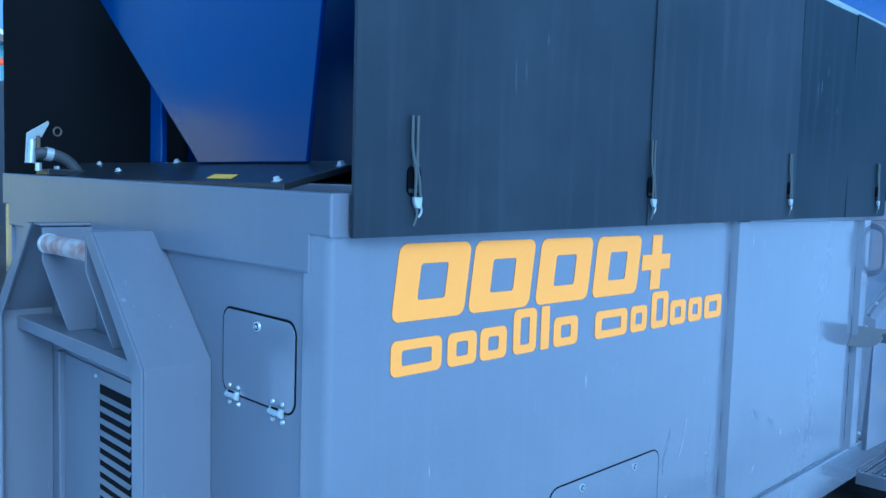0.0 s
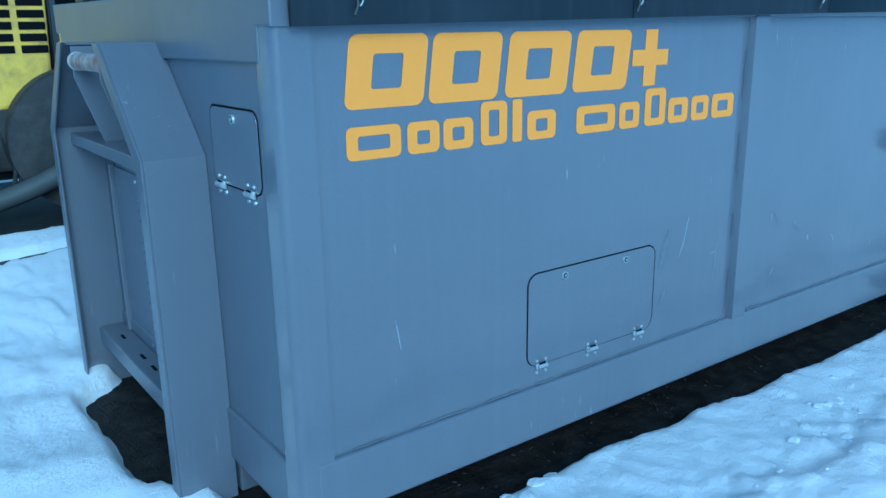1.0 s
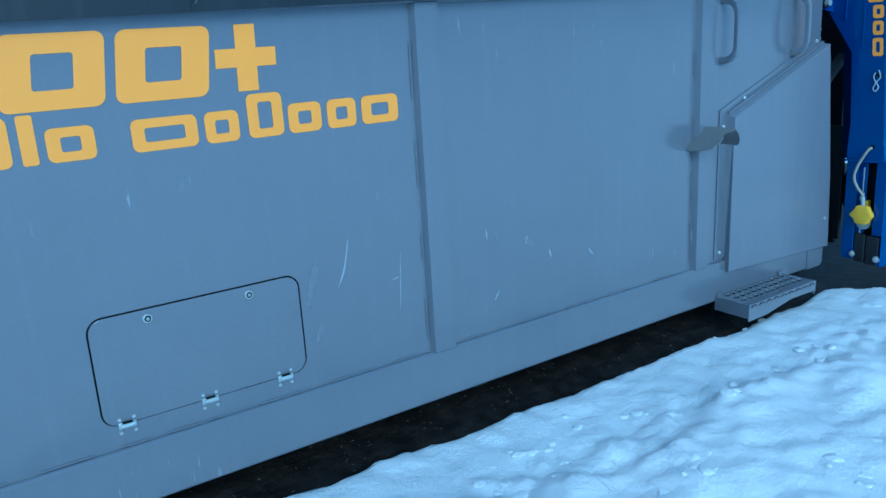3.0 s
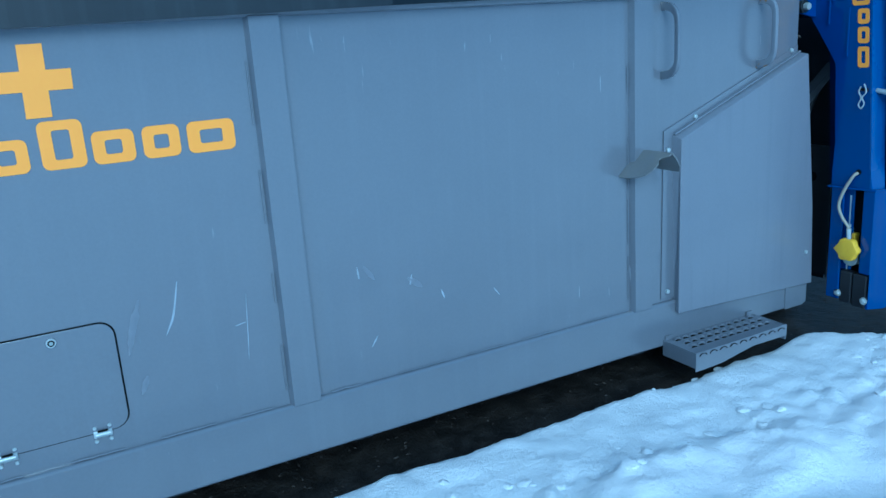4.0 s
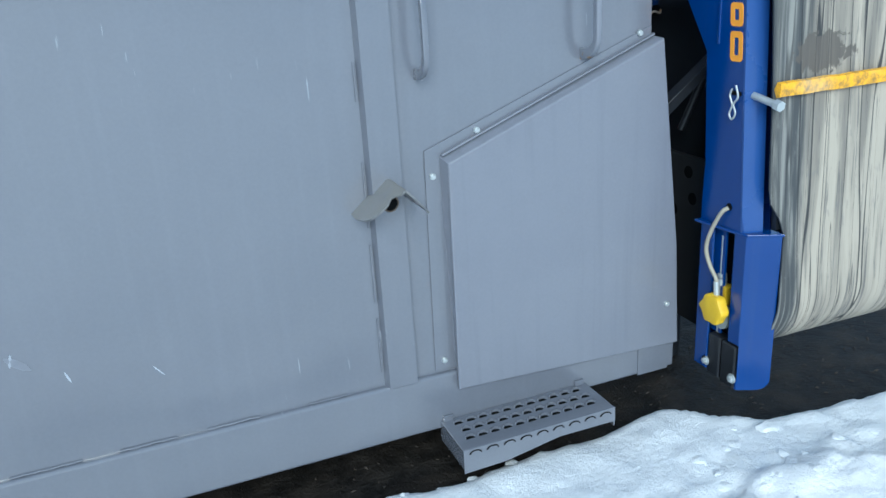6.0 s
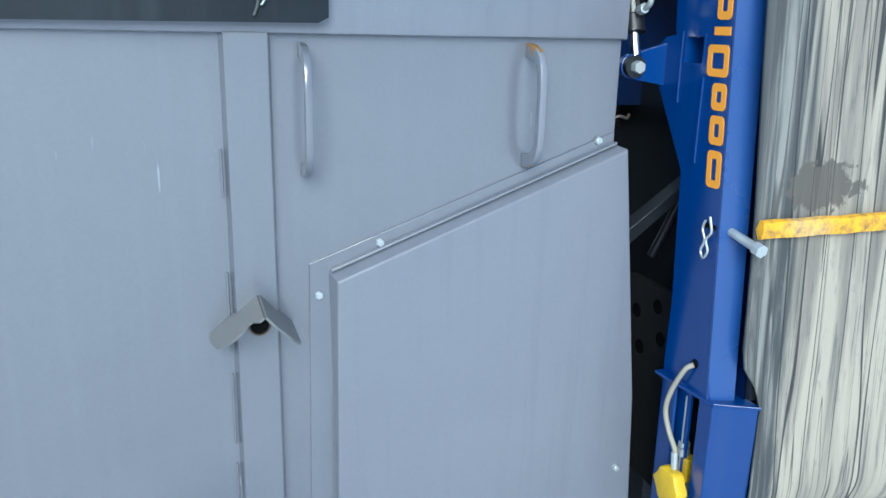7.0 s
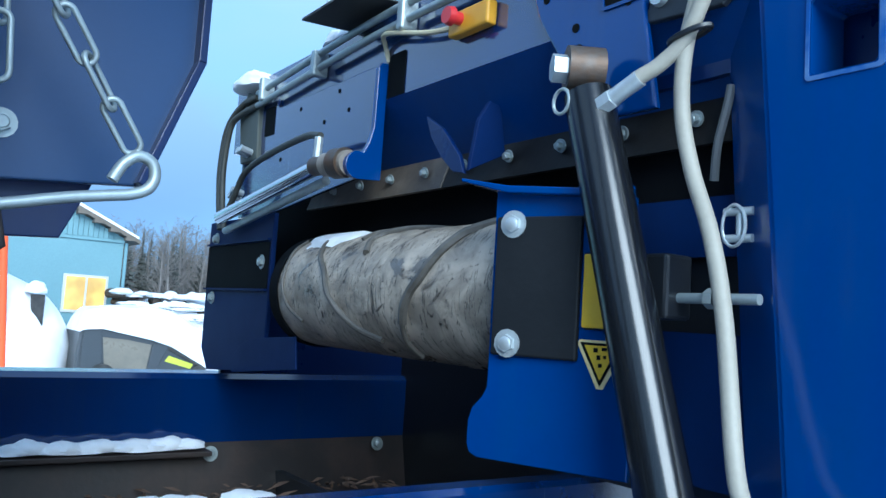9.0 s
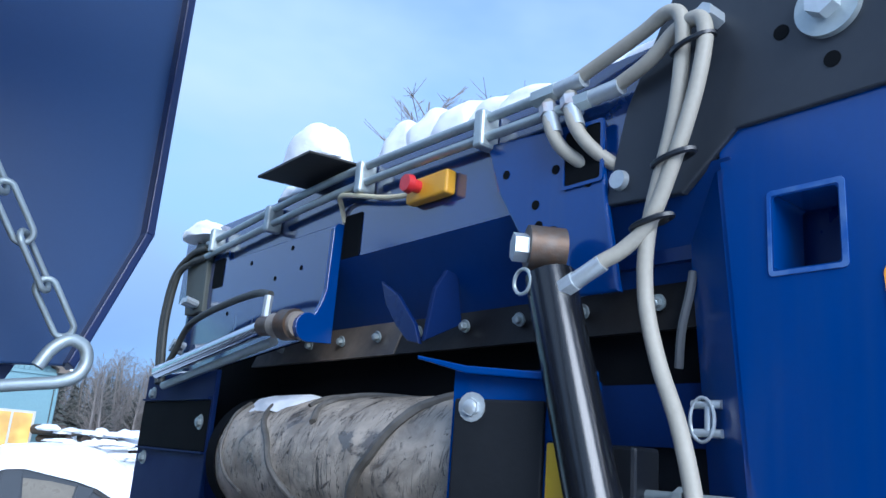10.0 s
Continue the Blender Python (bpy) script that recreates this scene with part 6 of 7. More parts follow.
part("gland", rod(bmesh.new(), ca + axis * 0.10, ca + axis * 0.155, 0.034, seg=28), BLACKP, cyl, smooth=True)
part("piston_rod", rod(bmesh.new(), ca + axis * 0.03, ca + axis * 0.11, 0.018, seg=20), CHROME, cyl, smooth=True)
part("lower_eye", rod(bmesh.new(), ca + Vector((-0.012, -0.022, 0)), ca + Vector((-0.012, 0.025, 0)), 0.032, seg=24), BLACKP, cyl, smooth=True)
part("lower_bolt", rod(bmesh.new(), ca + Vector((-0.012, -0.045, 0)), ca + Vector((-0.012, -0.022, 0)), 0.0185, seg=6), ZINC, cyl)
part("pin_shaft", rod(bmesh.new(), ca + Vector((-0.012, 0.0, 0)), ca + Vector((0.1, 0.05, 0)), 0.017, seg=14), BLUE, cyl, smooth=True)
part("upper_eye", rod(bmesh.new(), cb + Vector((-0.024, 0.015, 0)), cb + Vector((0.026, -0.016, 0)), 0.036, seg=28), STEEL, cyl, "rusty upper eye", smooth=True)
part("upper_bolt", rod(bmesh.new(), cb + Vector((-0.044, 0.027, -0.002)), cb + Vector((-0.022, 0.014, -0.002)), 0.024, seg=6), ZINC, cyl)
part("ring_pin", tube(bmesh.new(), [(5.185, 0.340 + 0.018 * math.cos(a), 2.607 + 0.02 * math.sin(a)) for a in [2 * math.pi * k / 20 for k in range(20)]], 0.003, seg=8, closed=True), ZINCD, cyl, smooth=True)
part("port_fitting", rod(bmesh.new(), (5.21, 0.30, 2.585), (5.215, 0.258, 2.604), 0.0165, seg=6), ZINC, cyl)
part("port_fitting", rod(bmesh.new(), (5.215, 0.262, 2.602), (5.225, 0.215, 2.628), 0.0135, seg=16), ZINC, cyl, smooth=True)
part("elbow", tube(bmesh.new(), [(5.2, 0.05, 1.915), (5.2, 0.0, 1.925), (5.2, -0.018, 1.945), (5.2, -0.012, 1.985)], 0.0085, seg=12), ZINC, cyl, "zinc hose elbow", smooth=True)
part("elbow_nut", rod(bmesh.new(), (5.2, 0.036, 1.916), (5.2, 0.012, 1.921), 0.0155, seg=6), ZINC, cyl)
part("ferrule", rod(bmesh.new(), (5.2, -0.012, 1.985), (5.2, -0.006, 2.045), 0.0135, seg=16), ZINC, cyl, smooth=True)
hoses = thing("hydraulic_hoses", (5.21, 0.1, 2.05), "pale grey hydraulic hoses tied in a bundle", "hoses")
part("hose", tube(bmesh.new(), [(5.2, -0.006, 2.035), (5.212, 0.024, 2.09), (5.235, 0.063, 2.272), (5.25, 0.100, 2.39), (5.26, 0.143, 2.486), (5.262, 0.166, 2.58), (5.255, 0.156, 2.68), (5.255, 0.112, 2.845), (5.255, 0.098, 2.98), (5.26, 0.125, 3.02), (5.268, 0.19, 3.008), (5.272, 0.34, 2.973)], 0.0118, seg=14), HOSE, hoses, smooth=True)
part("hose", tube(bmesh.new(), [(5.222, 0.222, 2.626), (5.24, 0.185, 2.65), (5.25, 0.145, 2.695), (5.25, 0.083, 2.84), (5.25, 0.058, 2.94), (5.255, 0.07, 2.985), (5.262, 0.115, 2.985), (5.268, 0.17, 2.955), (5.272, 0.25, 2.932)], 0.0118, seg=14), HOSE, hoses, smooth=True)
for p in ((5.253, 0.150, 2.685), (5.253, 0.113, 2.775), (5.253, 0.080, 2.945)):
    part("cable_tie", tube(bmesh.new(), [(p[0] + 0.018 * math.sin(a), p[1] + 0.033 * math.cos(a), p[2] - 0.006 * math.cos(a) + 0.003 * math.sin(a)) for a in [2 * math.pi * k / 16 for k in range(16)]], 0.005, seg=6, closed=True), BLACKP, hoses, smooth=True)

# ---- head of the discharge conveyor: drum, bearing plates, upper beam ----
head = thing("conveyor_head", (5.4, 1.2, 2.0), "blue conveyor head with belt drum and hydraulic pipes", "conveyor")
part("drum_core", rod(bmesh.new(), (5.36, 0.46, 2.305), (5.36, 1.44, 2.305), 0.138, seg=40), BLACKP, head, smooth=True)
part("drum_shaft", rod(bmesh.new(), (5.36, 1.48, 2.305), (5.36, 1.95, 2.305), 0.035, seg=20), SHADEBLACK, head, smooth=True)
bm = bmesh.new()
nu, nv = 72, 130
gridd = []
for j in range(nv + 1):
    y = 0.50 + 0.94 * j / nv
    row = []
    for i in range(nu):
        a = 2 * math.pi * i / nu
        r = 0.150 + 0.0022 * noise.noise(Vector((3 * math.cos(a), y * 9, 3 * math.sin(a)))) + 0.0016 * noise.noise(Vector((1.6 * math.cos(a), y * 46, 1.6 * math.sin(a))))
        row.append(bm.verts.new((5.36 + r * math.cos(a), y, 2.305 + r * math.sin(a))))
    gridd.append(row)
for j in range(nv):
    for i in range(nu):
        bm.faces.new((gridd[j][i], gridd[j][(i + 1) % nu], gridd[j + 1][(i + 1) % nu], gridd[j + 1][i]))
drum = part("drum_belt", bm, BELTD, head, "dirty grey belt round the drum", smooth=True)
for size, way in ((0.0112, ((78, 0.52), (100, 0.60), (125, 0.666), (140, 0.694), (154, 0.718), (169, 0.746), (181, 0.778), (193, 0.803), (206, 0.822))),
                  (0.0070, ((196, 0.806), (208, 0.826), (224, 0.840), (243, 0.838))),
                  (0.0085, ((76, 0.86), (96, 0.96), (112, 1.03), (128, 1.045), (146, 1.015))),
                  (0.0060, ((80, 0.98), (98, 1.07), (112, 1.10), (126, 1.10))),
                  (0.0080, ((108, 1.28), (128, 1.275), (147, 1.240), (164, 1.178), (181, 1.147), (191, 1.122), (203, 1.082), (216, 1.027), (226, 0.946))),
                  (0.0048, ((118, 1.436), (140, 1.428), (168, 1.410), (184, 1.398), (199, 1.370), (213, 1.314)))):
    pts = [(5.36 + 0.1525 * math.cos(radians(a)), y, 2.305 + 0.1525 * math.sin(radians(a))) for a, y in way]
    part("chevron_cleat", tube(bmesh.new(), pts, size, seg=8, soft=5), CLEAT, drum, "raised rubber chevron", smooth=True)
bm = bmesh.new()
na, ny = 22, 26
grid = []
for i in range(na + 1):
    row = []
    for j in range(ny + 1):
        a, y = radians(84 + 50 * i / na), 1.160 + 0.270 * j / ny
        u, v = 2 * i / na - 1, 2 * j / ny - 1
        h = 1.0 - u * u - v * v * 0.9 + 0.9 * noise.noise(Vector((a * 4.0, y * 16, 2)))
        r = 0.1495 + 0.011 * max(-0.4, min(1.0, 1.6 * h))
        row.append(bm.verts.new((5.36 + r * math.cos(a), y, 2.305 + r * math.sin(a))))
    grid.append(row)
for i in range(na):
    for j in range(ny):
        bm.faces.new((grid[i][j], grid[i + 1][j], grid[i + 1][j + 1], grid[i][j + 1]))
part("snow_cap", bm, SNOW, drum, smooth=True)
# Near bearing plate, set at an angle across the drum's end.
TURNED = Matrix.Translation((5.180, 0.435, 0)) @ Matrix.Rotation(radians(21.8), 4, "Z") @ Matrix.Translation((-5.180, -0.435, 0))


def turned(bm):
    bmesh.ops.transform(bm, matrix=TURNED, verts=bm.verts)
    return bm


bp = part("bearing_plate", turned(prism(bmesh.new(), [(0.225, 2.027), (0.485, 2.027), (0.500, 2.034), (0.505, 2.048), (0.505, 2.085), (0.498, 2.108), (0.480, 2.128), (0.472, 2.145), (0.472, 2.25), (0.225, 2.25)], "x", 5.187, 5.199, 0.002)), BLUE, head, "blue bearing plate")
part("upper_web", turned(boxed(5.187, 5.199, 0.235, 0.472, 2.37, 2.475)), BLUE, bp)
part("middle_web", turned(boxed(5.187, 5.199, 0.305, 0.472, 2.25, 2.37)), BLUE, bp)
part("top_flange", turned(prism(bmesh.new(), [(0.25, 2.466), (0.44, 2.478), (0.53, 2.494), (0.53, 2.488), (0.44, 2.466), (0.25, 2.454)], "x", 5.160, 5.26, 0.002)), BLUE, bp)
part("rubber_pad", turned(boxed(5.176, 5.188, 0.311, 0.464, 2.199, 2.428, bevel=0.004)), surface("rubber_wear_pad", (0.010, 0.0115, 0.014), 0.6, amount=0.5, second=(0.016, 0.018, 0.021), big=5, bump=0.08, scuff=0.3, specular=0.25), bp, "black rubber wear pad")
for z in (2.415, 2.219):
    part("bolt", turned(bolt(bmesh.new(), (5.176, 0.432, z), (-1, 0, 0), 0.0150, 0.009)), ZINC, bp, smooth=True)
part("yellow_plate", turned(boxed(5.180, 5.196, 0.235, 0.307, 2.252, 2.368, bevel=0.003)), YELLOW, bp)
tri = part("warning_sign", turned(prism(bmesh.new(), [(0.313, 2.229), (0.308, 2.234), (0.238, 2.234), (0.233, 2.229), (0.268, 2.160), (0.278, 2.160)], "x", 5.1840, 5.1872)), surface("sign_rim", (0.75, 0.62, 0.30), 0.4, bump=0), bp, "yellow triangular warning sticker with black border")
part("sign_border", turned(prism(bmesh.new(), [(0.3075, 2.2300), (0.2385, 2.2300), (0.273, 2.1640)], "x", 5.1832, 5.1842)), GAP, tri)
part("sign_face", turned(prism(bmesh.new(), [(0.3000, 2.2260), (0.2460, 2.2260), (0.273, 2.1735)], "x", 5.1826, 5.1834)), YELLOW, tri)
bm = bmesh.new()
for y, z, w, h in ((0.281, 2.219, 0.007, 0.007), (0.267, 2.221, 0.008, 0.005), (0.276, 2.208, 0.006, 0.007), (0.266, 2.209, 0.005, 0.005), (0.273, 2.196, 0.006, 0.006)):
    box(bm, 5.1820, 5.1828, y - w / 2, y + w / 2, z - h / 2, z + h / 2)
part("sign_marks", turned(bm), GAP, tri)
# Black sheet stands for the shade in the opening behind the bearing plate.
part("dark_inner_sheet", boxed(5.41, 5.42, 0.0, 0.48, 1.985, 2.44), BLACKP, head)
# These webs carry on the blue plate; their shade is put into the colour.
part("low_web", boxed(5.385, 5.397, 0.10, 0.44, 2.02, 2.255), SHADEDBLUE, head)
part("high_web", boxed(5.385, 5.397, 0.13, 0.44, 2.375, 2.47), SHADEDBLUE, head)
part("motor_block", boxed(5.27, 5.33, 0.188, 0.26, 2.272, 2.37, bevel=0.006), BLACKP, head)
part("tension_rod", rod(bmesh.new(), (5.30, 0.20, 2.305), (5.30, 0.055, 2.305), 0.0078, seg=12), ZINCD, head, smooth=True)
part("tension_nut", rod(bmesh.new(), (5.30, 0.138, 2.305), (5.30, 0.124, 2.305), 0.015, seg=6), ZINCD, head)
part("tension_nut", rod(bmesh.new(), (5.30, 0.122, 2.305), (5.30, 0.108, 2.305), 0.015, seg=6), BLACKP, head)
# Shade below the beam is put into this web's dark blue.
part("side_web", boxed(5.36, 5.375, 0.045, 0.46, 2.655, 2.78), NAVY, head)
# Added near-black sheet for the dark hollow under the web.
part("web_backing", boxed(5.40, 5.409, 0.045, 0.46, 2.441, 2.655), SHADEBLACK, head)
part("rubber_strap", tube(bmesh.new(), [(5.355, 0.150, 2.632), (5.350, 0.152, 2.60), (5.352, 0.168, 2.545), (5.362, 0.180, 2.49)], 0.007, seg=8), surface("grey_strap", (0.11, 0.115, 0.12), 0.6, bump=0.05), head, "bent grey strap", smooth=True)
lynch = part("lynch_pin", tube(bmesh.new(), [(5.318, 0.112 + 0.019 * math.cos(a), 2.411 + 0.030 * math.sin(a)) for a in [2 * math.pi * k / 26 for k in range(26)]], 0.0026, seg=8, closed=True), ZINC, head, "zinc lynch pin", smooth=True)
for z in (2.393, 2.432):
    part("pin_end", rod(bmesh.new(), (5.322, 0.130, z), (5.326, 0.086, z), 0.0062, seg=10), ZINC, lynch, smooth=True)
part("pin_body", rod(bmesh.new(), (5.324, 0.106, 2.390), (5.324, 0.106, 2.436), 0.0055, seg=12), ZINC, lynch, smooth=True)
# Far bearing housing.
# Far plate is the same blue, darkened with shade in the colour.
fb = part("bearing_plate", prism(bmesh.new(), [(1.62, 2.066), (2.09, 2.030), (2.16, 2.10), (2.165, 2.53), (1.62, 2.53)], "x", 5.26, 5.275, 0.003), SHADEDBLUE, head, "dark blue far bearing plate")
part("slot", boxed(5.2575, 5.262, 1.63, 2.16, 2.305, 2.445, bevel=0.002), GAP, fb)
for z in (2.299, 2.448):
    part("slot_edge", boxed(5.250, 5.2595, 1.63, 2.16, z, z + 0.006), SHADEDBLUE, fb)
part("lower_hump", prism(bmesh.new(), [(1.838, 2.044), (1.846, 2.075), (1.832, 2.102), (1.79, 2.128), (1.74, 2.148), (1.694, 2.158), (1.40, 2.178), (1.38, 2.092)], "x", 5.253, 5.2595, 0.002), SHADEDBLUE, fb)
for y, z in ((2.09, 2.470), (2.09, 2.272), (1.68, 2.385)):
    part("bolt", bolt(bmesh.new(), (5.258, y, z), (-1, 0, 0), 0.014, 0.012), ZINCD, fb, smooth=True)
part("drum_end", rod(bmesh.new(), (5.36, 1.437, 2.305), (5.36, 1.485, 2.305), 0.155, seg=36), SHADEBLACK, head, smooth=True)
# Upper beam: face plate with openings, slanted skirt, dark underside.
beam = part("upper_beam", prism(bmesh.new(), [(5.30, 2.775), (5.30, 3.000), (5.312, 3.010), (5.42, 3.010), (5.42, 2.775)], "y", 0.16, 2.12, 0.004), BEAMP, head, "long blue upper beam")
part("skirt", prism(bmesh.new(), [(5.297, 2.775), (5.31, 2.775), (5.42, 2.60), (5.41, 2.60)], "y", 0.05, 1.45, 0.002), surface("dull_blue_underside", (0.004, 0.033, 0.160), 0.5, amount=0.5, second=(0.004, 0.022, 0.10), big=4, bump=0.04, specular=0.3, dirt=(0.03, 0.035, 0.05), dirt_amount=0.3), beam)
part("lower_panel", prism(bmesh.new(), [(1.106, 2.60), (1.106, 2.868), (1.72, 2.868), (1.735, 2.882), (1.735, 2.900), (1.85, 2.900), (1.85, 2.77), (2.0, 2.76), (2.0, 2.54), (1.70, 2.54)], "x", 5.290, 5.2995, 0.002), BEAMP, beam, "bolted cover plate on the beam")
for y, z in ((1.26, 2.780), (1.32, 2.842), (1.40, 2.770), (1.56, 2.835), (1.68, 2.70)):
    part("hole", rod(bmesh.new(), (5.2885, y, z), (5.2915, y, z), 0.0065, seg=12), GAP, beam)
part("scraper_bar", prism(bmesh.new(), [(5.36, 2.55), (5.375, 2.55), (5.42, 2.66), (5.40, 2.66)], "y", 0.92, 1.62, 0.002), surface("worn_scraper_steel", (0.085, 0.074, 0.064), 0.45, 0.2, amount=0.9, second=(0.26, 0.21, 0.165), big=6, bump=0.15), beam, "worn steel scraper bar")
# Near length of the bar, in a darker and duller colour.
part("scraper_bar", prism(bmesh.new(), [(5.362, 2.55), (5.375, 2.55), (5.42, 2.66), (5.402, 2.66)], "y", 0.05, 0.918, 0.002), surface("dark_scraper", (0.012, 0.012, 0.013), 0.5, amount=0.7, second=(0.028, 0.026, 0.024), big=6, bump=0.12, specular=0.15), beam, "darker near length of the scraper bar")
for k in range(9):
    part("bolt", bolt(bmesh.new(), (5.366, 0.22 + 0.155 * k, 2.595), (-1, 0, -0.25), 0.0085, 0.012), ZINCD, beam, smooth=True)
# Added near-black sheet for the dark space above the drum.
part("dark_backing", boxed(5.43, 5.45, 0.0, 2.1, 2.36, 3.0), SHADEBLACK, head)
part("corner_plate", prism(bmesh.new(), [(0.235, 2.60), (0.40, 2.60), (0.44, 2.70), (0.52, 2.82), (0.56, 2.925), (0.285, 2.90), (0.262, 2.74)], "x", 5.285, 5.30, 0.004), BLUE, beam, "bolted blue pivot plate")
for y, z in ((0.30, 2.79), (0.42, 2.775), (0.375, 2.83), (0.41, 2.735), (0.50, 2.85), (0.375, 2.72)):
    part("hole", rod(bmesh.new(), (5.2835, y, z), (5.286, y, z), 0.0085, seg=14), GAP, beam)
for y0, y1, z0, z1 in ((0.274, 0.352, 2.792, 2.890), (1.006, 1.082, 2.776, 2.884), (1.748, 1.820, 2.790, 2.880)):
    part("opening", prism(bmesh.new(), rounded(y0, y1, z0, z1, 0.006, 2), "x", 5.2832, 5.2865) if y0 < 0.3 else prism(bmesh.new(), rounded(y0, y1, z0, z1, 0.006, 2), "x", 5.2975 if y0 < 1.5 else 5.2875, 5.301 if y0 < 1.5 else 5.2915), GAP, beam)
part("opening_rim", ring_plate(bmesh.new(), rounded(0.268, 0.358, 2.786, 2.896, 0.006, 3), rounded(0.274, 0.352, 2.792, 2.890, 0.005, 3), "x", 5.281, 5.2855), BLUE, beam)
part("fin", prism(bmesh.new(), [(5.30, 2.575), (5.30, 2.866), (5.284, 2.866), (5.274, 2.852), (5.272, 2.70), (5.262, 2.664)] + [(5.236 + 0.034 * math.cos(radians(a)), 2.604 + 0.034 * math.sin(radians(a))) for a in range(70, 271, 20)], "y", 1.088, 1.104, 0.0015), BLUE, beam, "rounded blue pivot lug")
# Fin and its web use darker blues, with shade put into them.
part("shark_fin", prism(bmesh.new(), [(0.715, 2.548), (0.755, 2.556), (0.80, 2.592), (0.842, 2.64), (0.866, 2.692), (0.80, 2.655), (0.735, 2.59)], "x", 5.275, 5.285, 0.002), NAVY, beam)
part("fin_web", prism(bmesh.new(), [(5.278, 2.553), (5.37, 2.60), (5.352, 2.70), (5.322, 2.705), (5.295, 2.66)], "y", 0.700, 0.712, 0.002), SHADEDBLUE, beam)
# Arm plate at the near end.
BACK = Matrix.Translation((4.341, -0.533, 2.328)) @ Matrix.Scale(1.0326, 4) @ Matrix.Translation((-4.341, 0.533, -2.328))


def set_back(bm):
    bmesh.ops.transform(bm, matrix=BACK, verts=bm.verts)
    return bm


arm = part("arm_plate", set_back(prism(bmesh.new(), [(0.245, 2.735), (0.235, 2.73), (0.105, 2.722), (0.02, 2.797), (-0.30, 2.80), (-0.30, 3.2), (0.02, 3.2), (0.13, 3.03), (0.205, 2.885)], "x", 5.262, 5.276, 0.003)), surface("dark_grey_arm_paint", (0.019, 0.023, 0.030), 0.42, amount=0.4, second=(0.042, 0.047, 0.056), big=4, bump=0.04), head, "dark grey arm plate")
part("arm_bolt", set_back(rod(bmesh.new(), (5.262, 0.215, 2.766), (5.252, 0.215, 2.766), 0.0165, 0.0145, seg=20)), ZINC, arm, smooth=True)
part("pivot_washer", set_back(rod(bmesh.new(), (5.262, -0.115, 2.925), (5.252, -0.115, 2.925), 0.042, seg=28)), ZINCD, arm, smooth=True)
part("pivot_nut", set_back(rod(bmesh.new(), (5.252, -0.115, 2.925), (5.232, -0.115, 2.925), 0.021, seg=6)), ZINC, arm)
for y, z in ((-0.05, 2.915), (-0.115, 2.852), (-0.2, 2.93)):
    part("hole", set_back(rod(bmesh.new(), (5.2608, y, z), (5.2625, y, z), 0.011, seg=16)), GAP, arm)
part("arm_screw", set_back(rod(bmesh.new(), (5.262, 0.045, 2.972), (5.225, 0.045, 2.972), 0.014, seg=6)), ZINC, arm)
# Pipes with clamps and fittings.
for z, y0, y1 in ((2.972, 0.40, 1.86), (2.932, 0.32, 1.86)):
    p = part("pipe", tube(bmesh.new(), [(5.272, y0, z), (5.272, (y0 + y1) / 2, z + 0.006), (5.272, y1, z - 0.035)], 0.0098, seg=12), ZINCD, head, "galvanised hydraulic pipe", smooth=True)
    part("fitting", rod(bmesh.new(), (5.272, y0 - 0.035, z), (5.272, y0 + 0.02, z), 0.0165, seg=6), ZINCD, p)
    part("fitting", rod(bmesh.new(), (5.272, y0 - 0.095, z + 0.002), (5.272, y0 - 0.03, z), 0.0145, seg=14), ZINC, p, smooth=True)
for y in (0.555, 0.975, 1.43, 1.80):
    part("pipe_clamp", boxed(5.252, 5.299, y - 0.013, y + 0.013, 2.912 - 0.012 * (y > 1.2), 2.990 - 0.016 * (y > 1.2), bevel=0.006), ZINCD, head, "pale green-grey pipe clamp")
for dy in (0.0, 0.05):
    part("branch_hose", tube(bmesh.new(), [(5.272, 0.385 - dy, 2.955), (5.262, 0.372 - dy, 2.905), (5.27, 0.345 - dy, 2.855), (5.30, 0.305 - dy * 0.8, 2.82), (5.34, 0.26 - dy * 0.5, 2.80)], 0.0118, seg=10), HOSE, head, "short branch hose into the beam", smooth=True)
for dy in (0.0, 0.05):
    e = part("elbow", rod(bmesh.new(), (5.266, 0.378 - dy, 2.93), (5.266, 0.362 - dy, 2.885), 0.0140, seg=14), ZINC, head, smooth=True)
    part("hex_nut", rod(bmesh.new(), (5.268, 0.383 - dy, 2.945), (5.266, 0.378 - dy, 2.925), 0.0175, seg=6), BARE, e)
# Emergency stop.
es = part("stop_box", boxed(5.272, 5.299, 0.664, 0.800, 2.850, 2.902, bevel=0.005), surface("amber_plastic", (0.72, 0.36, 0.02), 0.45, bump=0.02), head, "amber emergency stop box")
bm = rod(bmesh.new(), (5.272, 0.757, 2.881), (5.250, 0.757, 2.881), 0.014, seg=20)
rod(bm, (5.250, 0.757, 2.881), (5.236, 0.757, 2.881), 0.021, 0.018, seg=24)
part("stop_button", bm, RED, es, "red mushroom button", smooth=True)
part("cable", tube(bmesh.new(), [(5.285, 0.795, 2.876), (5.275, 0.88, 2.885), (5.262, 1.00, 2.912), (5.270, 1.07, 2.925), (5.290, 1.09, 2.905), (5.299, 1.085, 2.87)], 0.0062, seg=8), CREAM, head, "cream cable", smooth=True)
WORNTAN = surface("worn_tan_bush", (0.33, 0.29, 0.24), 0.5, amount=0.8, second=(0.14, 0.10, 0.07), big=18, bump=0.1)
# Far cylinder with chrome rod, its hoses and end bracket.
part("far_rod", rod(bmesh.new(), (5.205, 1.93, 2.527), (5.205, 1.245, 2.613), 0.020, seg=20), CHROME, head, smooth=True)
